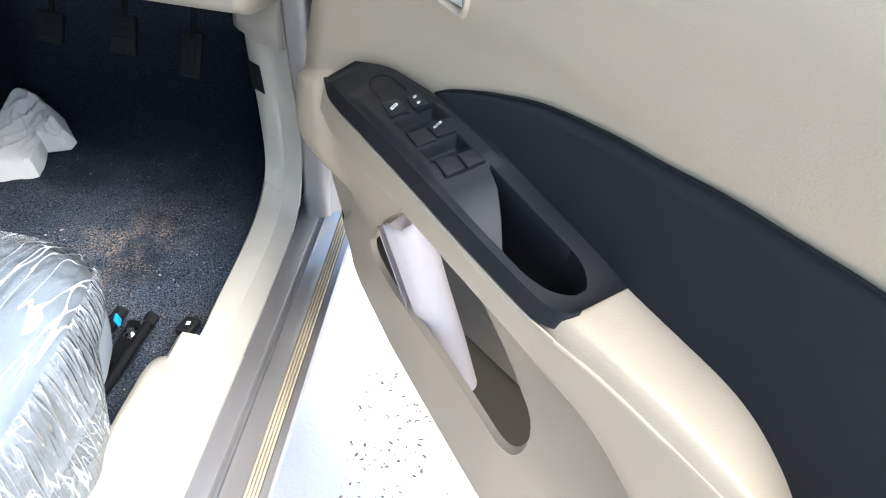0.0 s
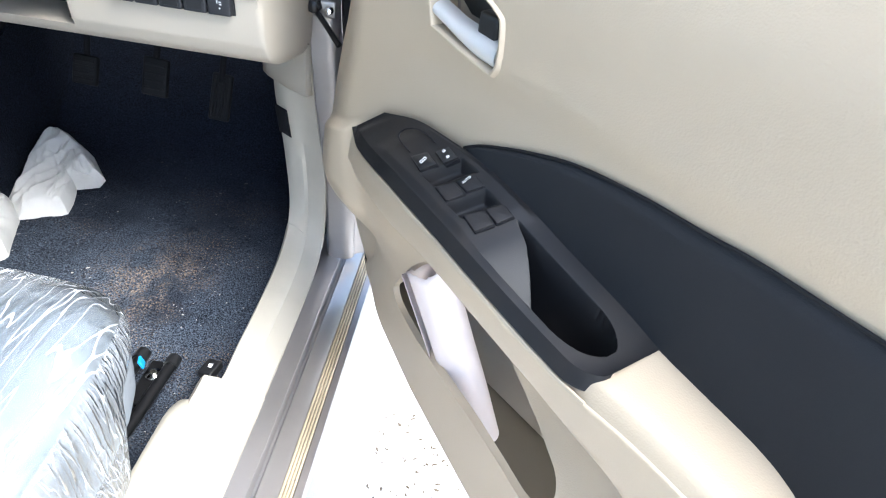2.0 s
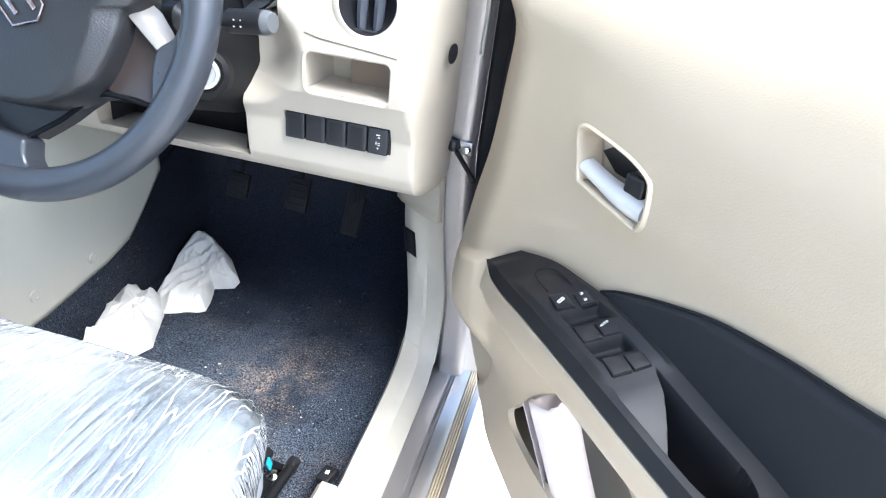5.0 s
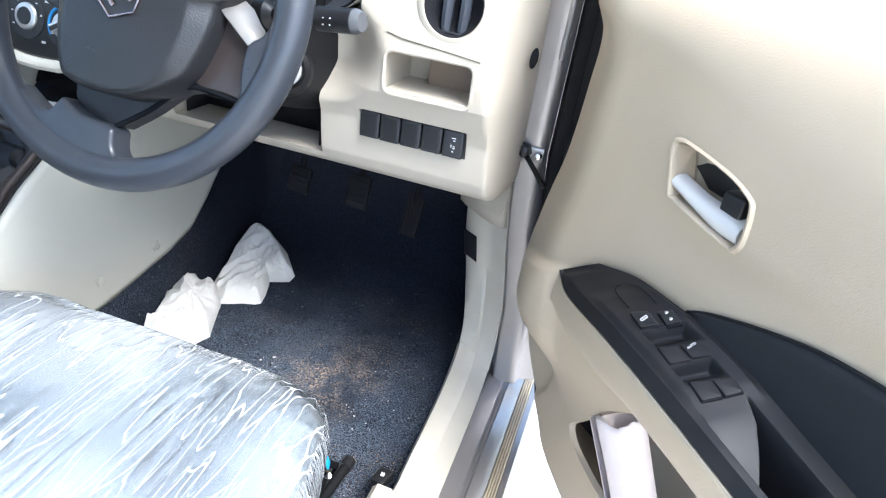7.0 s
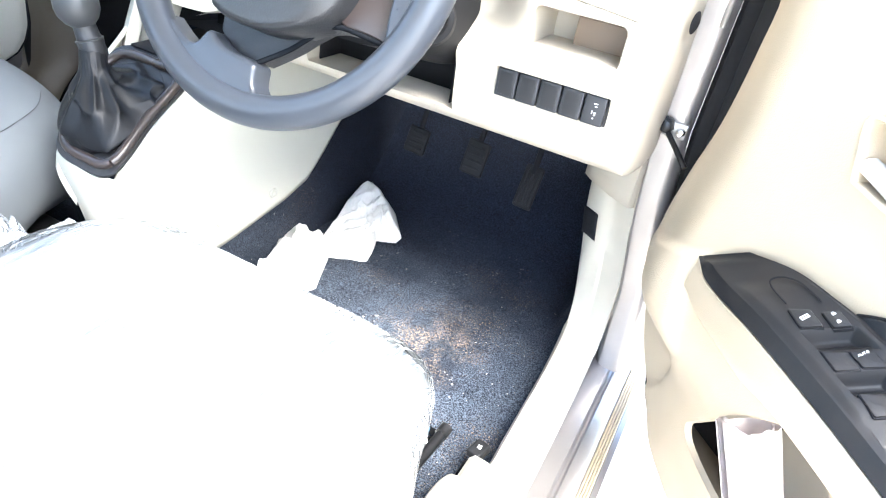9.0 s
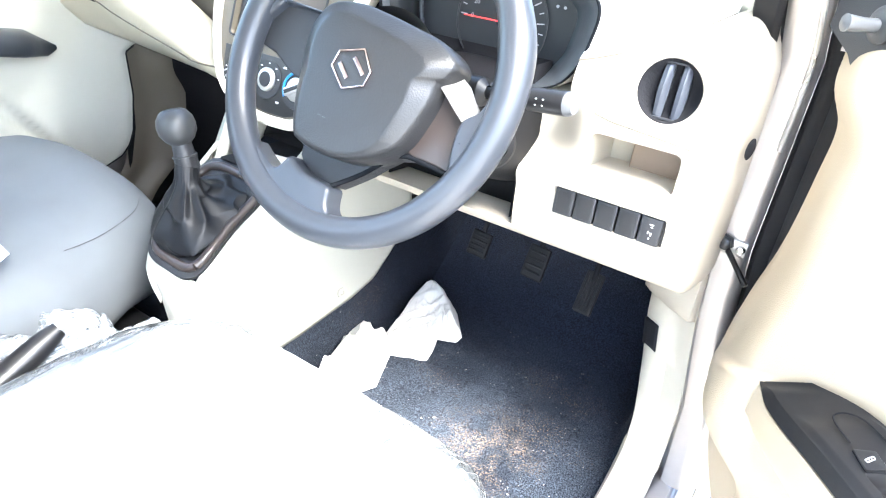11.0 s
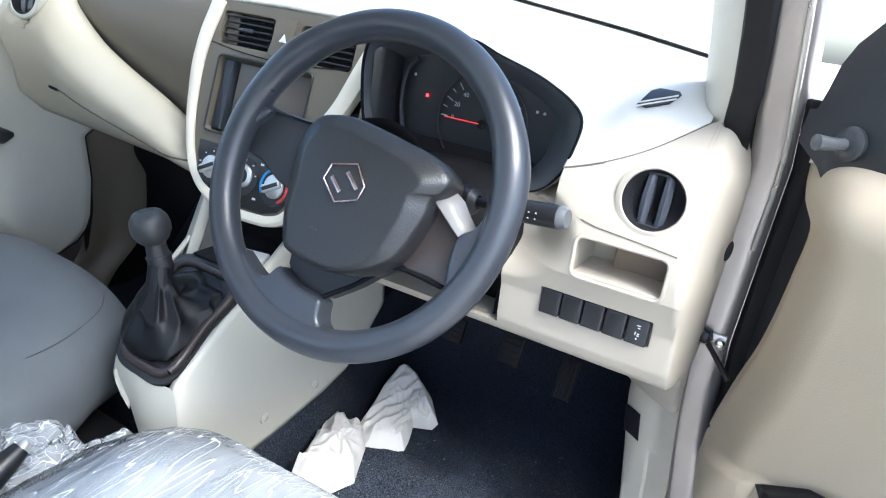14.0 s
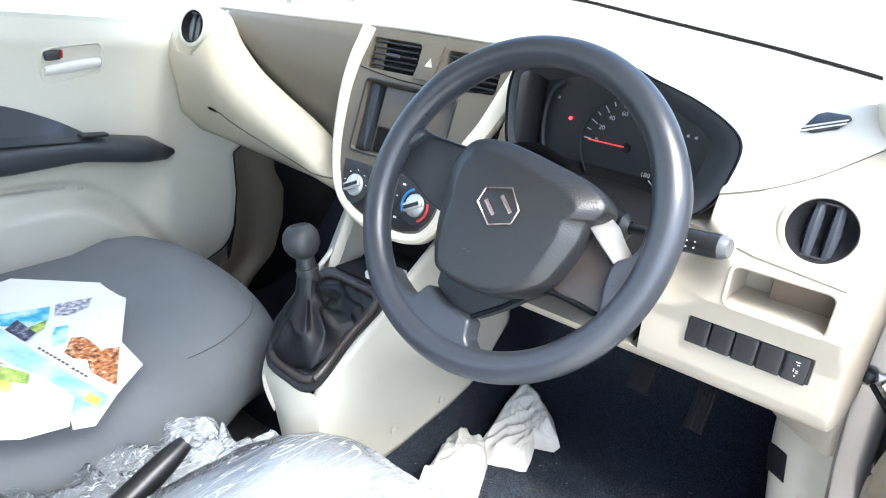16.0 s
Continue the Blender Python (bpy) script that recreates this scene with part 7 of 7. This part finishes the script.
def far_x(y, z):
    x = -0.630
    # the upper skin overhangs a shaded hollow above the bulging door pocket
    d = z - bend([-0.9, -0.12, -0.05, 0.024, 0.077, 0.11, 0.182, 0.235, 0.31], [0.700, 0.700, 0.702, 0.695, 0.668, 0.640, 0.556, 0.490, 0.42], y)
    x += -0.020 * sm(0.010, -0.006, d) * sm(-0.060, -0.018, d) + 0.016 * sm(-0.016, -0.060, d) * sm(0.36, 0.24, y)
    x += 0.012 * sm(0.70, 0.80, z) * sm(0.94, 0.82, z) * sm(0.22, 0.12, y)
    x -= 0.03 * sm(0.96, 1.02, z)
    return x


def far_end(z):
    """Front edge of the passenger door, rounded off beside the footwell."""
    return lerp([0.325, 0.43, 0.463, 0.474, 0.492, 0.515, 0.545, 0.63, 0.727, 0.78, 1.01], [0.02, 0.15, 0.245, 0.296, 0.337, 0.357, 0.369, 0.376, 0.366, 0.45, 0.50], z)


def far_skin(s, z):
    y = -0.9 + (far_end(z) + 0.9) * min(1.0, s)
    return (far_x(y, z) - 0.004 * sm(0.988, 1.0, s) - (0.016 if s > 1 else 0), y, z)


part("inner_skin", surf(far_skin, span(0, 0.985, 110) + [0.990, 0.994, 0.997, 1.0, 1.01], span(0.325, 1.01, 110)), CREAM, far_door, "pale beige grained door skin", sharp=60)
arm_rows = []
for y in span(-0.6, 0.214, 40):
    k = sm(0.214, 0.12, y)
    top = lerp([-0.6, -0.12, 0.01, 0.152, 0.214], [0.80, 0.80, 0.802, 0.786, 0.752], y)
    low = lerp([-0.6, -0.12, 0.005, 0.20, 0.214], [0.742, 0.740, 0.752, 0.730, 0.742], y)
    w = 0.008 + 0.042 * k
    arm_rows.append([Vector((far_x(y, 0.77) + d * w, y, low + (top - low) * t)) for d, t in ((0, 0), (0.8, 0.06), (1.0, 0.3), (1.0, 0.62), (0.85, 0.84), (0.5, 0.97), (0, 1.0))])
part("armrest", sheet([spline(r, 3) for r in arm_rows]), ARM_BLACK, far_door, "black moulded armrest", sharp=50)
part("armrest_ledge", sheet([[Vector((far_x(y, 0.78) + d, y, lerp([-0.6, -0.12, 0.01], [0.80, 0.80, 0.80], y) + h)) for d, h in ((0.045, -0.004), (0.02, 0.006), (0.004, bend([-0.6, -0.20, -0.105, -0.017, 0.03], [0.075, 0.070, 0.058, 0.026, 0.0], y)))] for y in span(-0.6, 0.03, 30)]), ARM_BLACK, far_door, "black rising ledge of the armrest")
part("armrest_switch", block((-0.585, 0.03, 0.804), (0.020, 0.05, 0.006), 0.002), CHARCOAL, far_door, "small window switch")
FAR_H = [(q.x, q.y) for q in spline([(-0.0290, 0.945, 0), (-0.0200, 0.9515, 0), (-0.0050, 0.9545, 0), (0.0587, 0.9638, 0), (0.0735, 0.9625, 0), (0.0775, 0.9480, 0), (0.0720, 0.9200, 0), (0.0560, 0.9100, 0), (-0.0180, 0.8935, 0), (-0.0305, 0.8985, 0), (-0.0325, 0.9210, 0)], 4, True)]
FX = far_x(0.02, 0.93)
FC = Vector((0.0225, 0.929, 0))
bez = part("handle_bezel", sheet([[Vector((FX + h, FC.x + (y - FC.x) * k, FC.y + (z - FC.y) * k)) for y, z in FAR_H] for k, h in ((1.06, -0.001), (1.04, 0.003), (1.0, 0.0045), (0.95, 0.003), (0.92, -0.004), (0.90, -0.016))], closed=True), CREAM, far_door, "pale bezel of the door handle", sharp=60)
part("recess_back", pillow([(FC.x + (y - FC.x) * 0.93, FC.y + (z - FC.y) * 0.93) for y, z in FAR_H], (FX, 0, 0), (0, 1, 0), (0, 0, 1), -0.018, -0.015, 0.001, 1), PALE, bez, "shaded back of the handle recess")
lever_rows = []
for y, z, w in ((-0.027, 0.9140, 0.0085), (-0.015, 0.9165, 0.0098), (0.005, 0.9205, 0.0105), (0.030, 0.9250, 0.0105), (0.055, 0.9290, 0.0100), (0.070, 0.9310, 0.0088)):
    lever_rows.append([Vector((FX + v.x, y, z + v.y)) for v in spline([(-0.008, -w, 0), (0.004, -w, 0), (0.0085, -w * 0.5, 0), (0.0095, 0.1 * w, 0), (0.006, w * 0.8, 0), (-0.004, w, 0)], 3)])
part("lever", sheet(lever_rows, closed=True, caps=True), LEVER_SILVER, bez, "satin silver pull lever", sharp=60)
# thin taupe bar paints the shadow line above the lever
part("lever_shadow", block((FX - 0.006, 0.040, 0.9385), (0.010, 0.062, 0.0030), 0.001, (Vector((1, 0, 0)), Vector((0, 1, 0.13)).normalized(), Vector((0, -0.13, 1)).normalized())), TAUPE, bez, "taupe bar standing for the shadow over the lever")
part("lock_knob", block((FX + 0.000, -0.0125, 0.9415), (0.016, 0.026, 0.017), 0.004, (Vector((1, 0, 0)), Vector((0, 1, 0.16)).normalized(), Vector((0, -0.16, 1)).normalized())), KNOB, bez, "dark grey lock knob")
part("lock_mark", block((FX + 0.002, 0.0035, 0.9445), (0.010, 0.003, 0.014), 0.001), ROSE_MARK, bez, "red unlocked mark")
part("edge_seal", tube([Vector((-0.6365, far_end(z) + 0.002, z)) for z in span(0.40, 0.74, 60)], 0.0034, 8), RUBBER, far_door, "black seal along the door's front edge")
# taupe instead of beige puts the footwell's shade into the panel's colour
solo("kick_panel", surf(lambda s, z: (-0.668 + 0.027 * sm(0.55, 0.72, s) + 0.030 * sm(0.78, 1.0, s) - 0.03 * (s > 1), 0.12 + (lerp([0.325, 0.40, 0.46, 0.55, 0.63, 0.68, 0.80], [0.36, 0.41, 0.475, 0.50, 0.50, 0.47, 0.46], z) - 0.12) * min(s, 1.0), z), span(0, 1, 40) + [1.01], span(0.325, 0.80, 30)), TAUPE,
     "kick panel coloured grey-brown to hold the passenger footwell's shade", "trim", "structure")
glass = solo("far_window", sheet([[(-0.655, y, z) if z < 1.0 else (-0.655 + 0.10 * (z - 1.0), y, z) for z in (0.98, 1.2, 1.42)] for y in (-0.85, -0.3, 0.25)]), GLASS, "clear passenger window", "window", "structure")
glass.visible_shadow = False
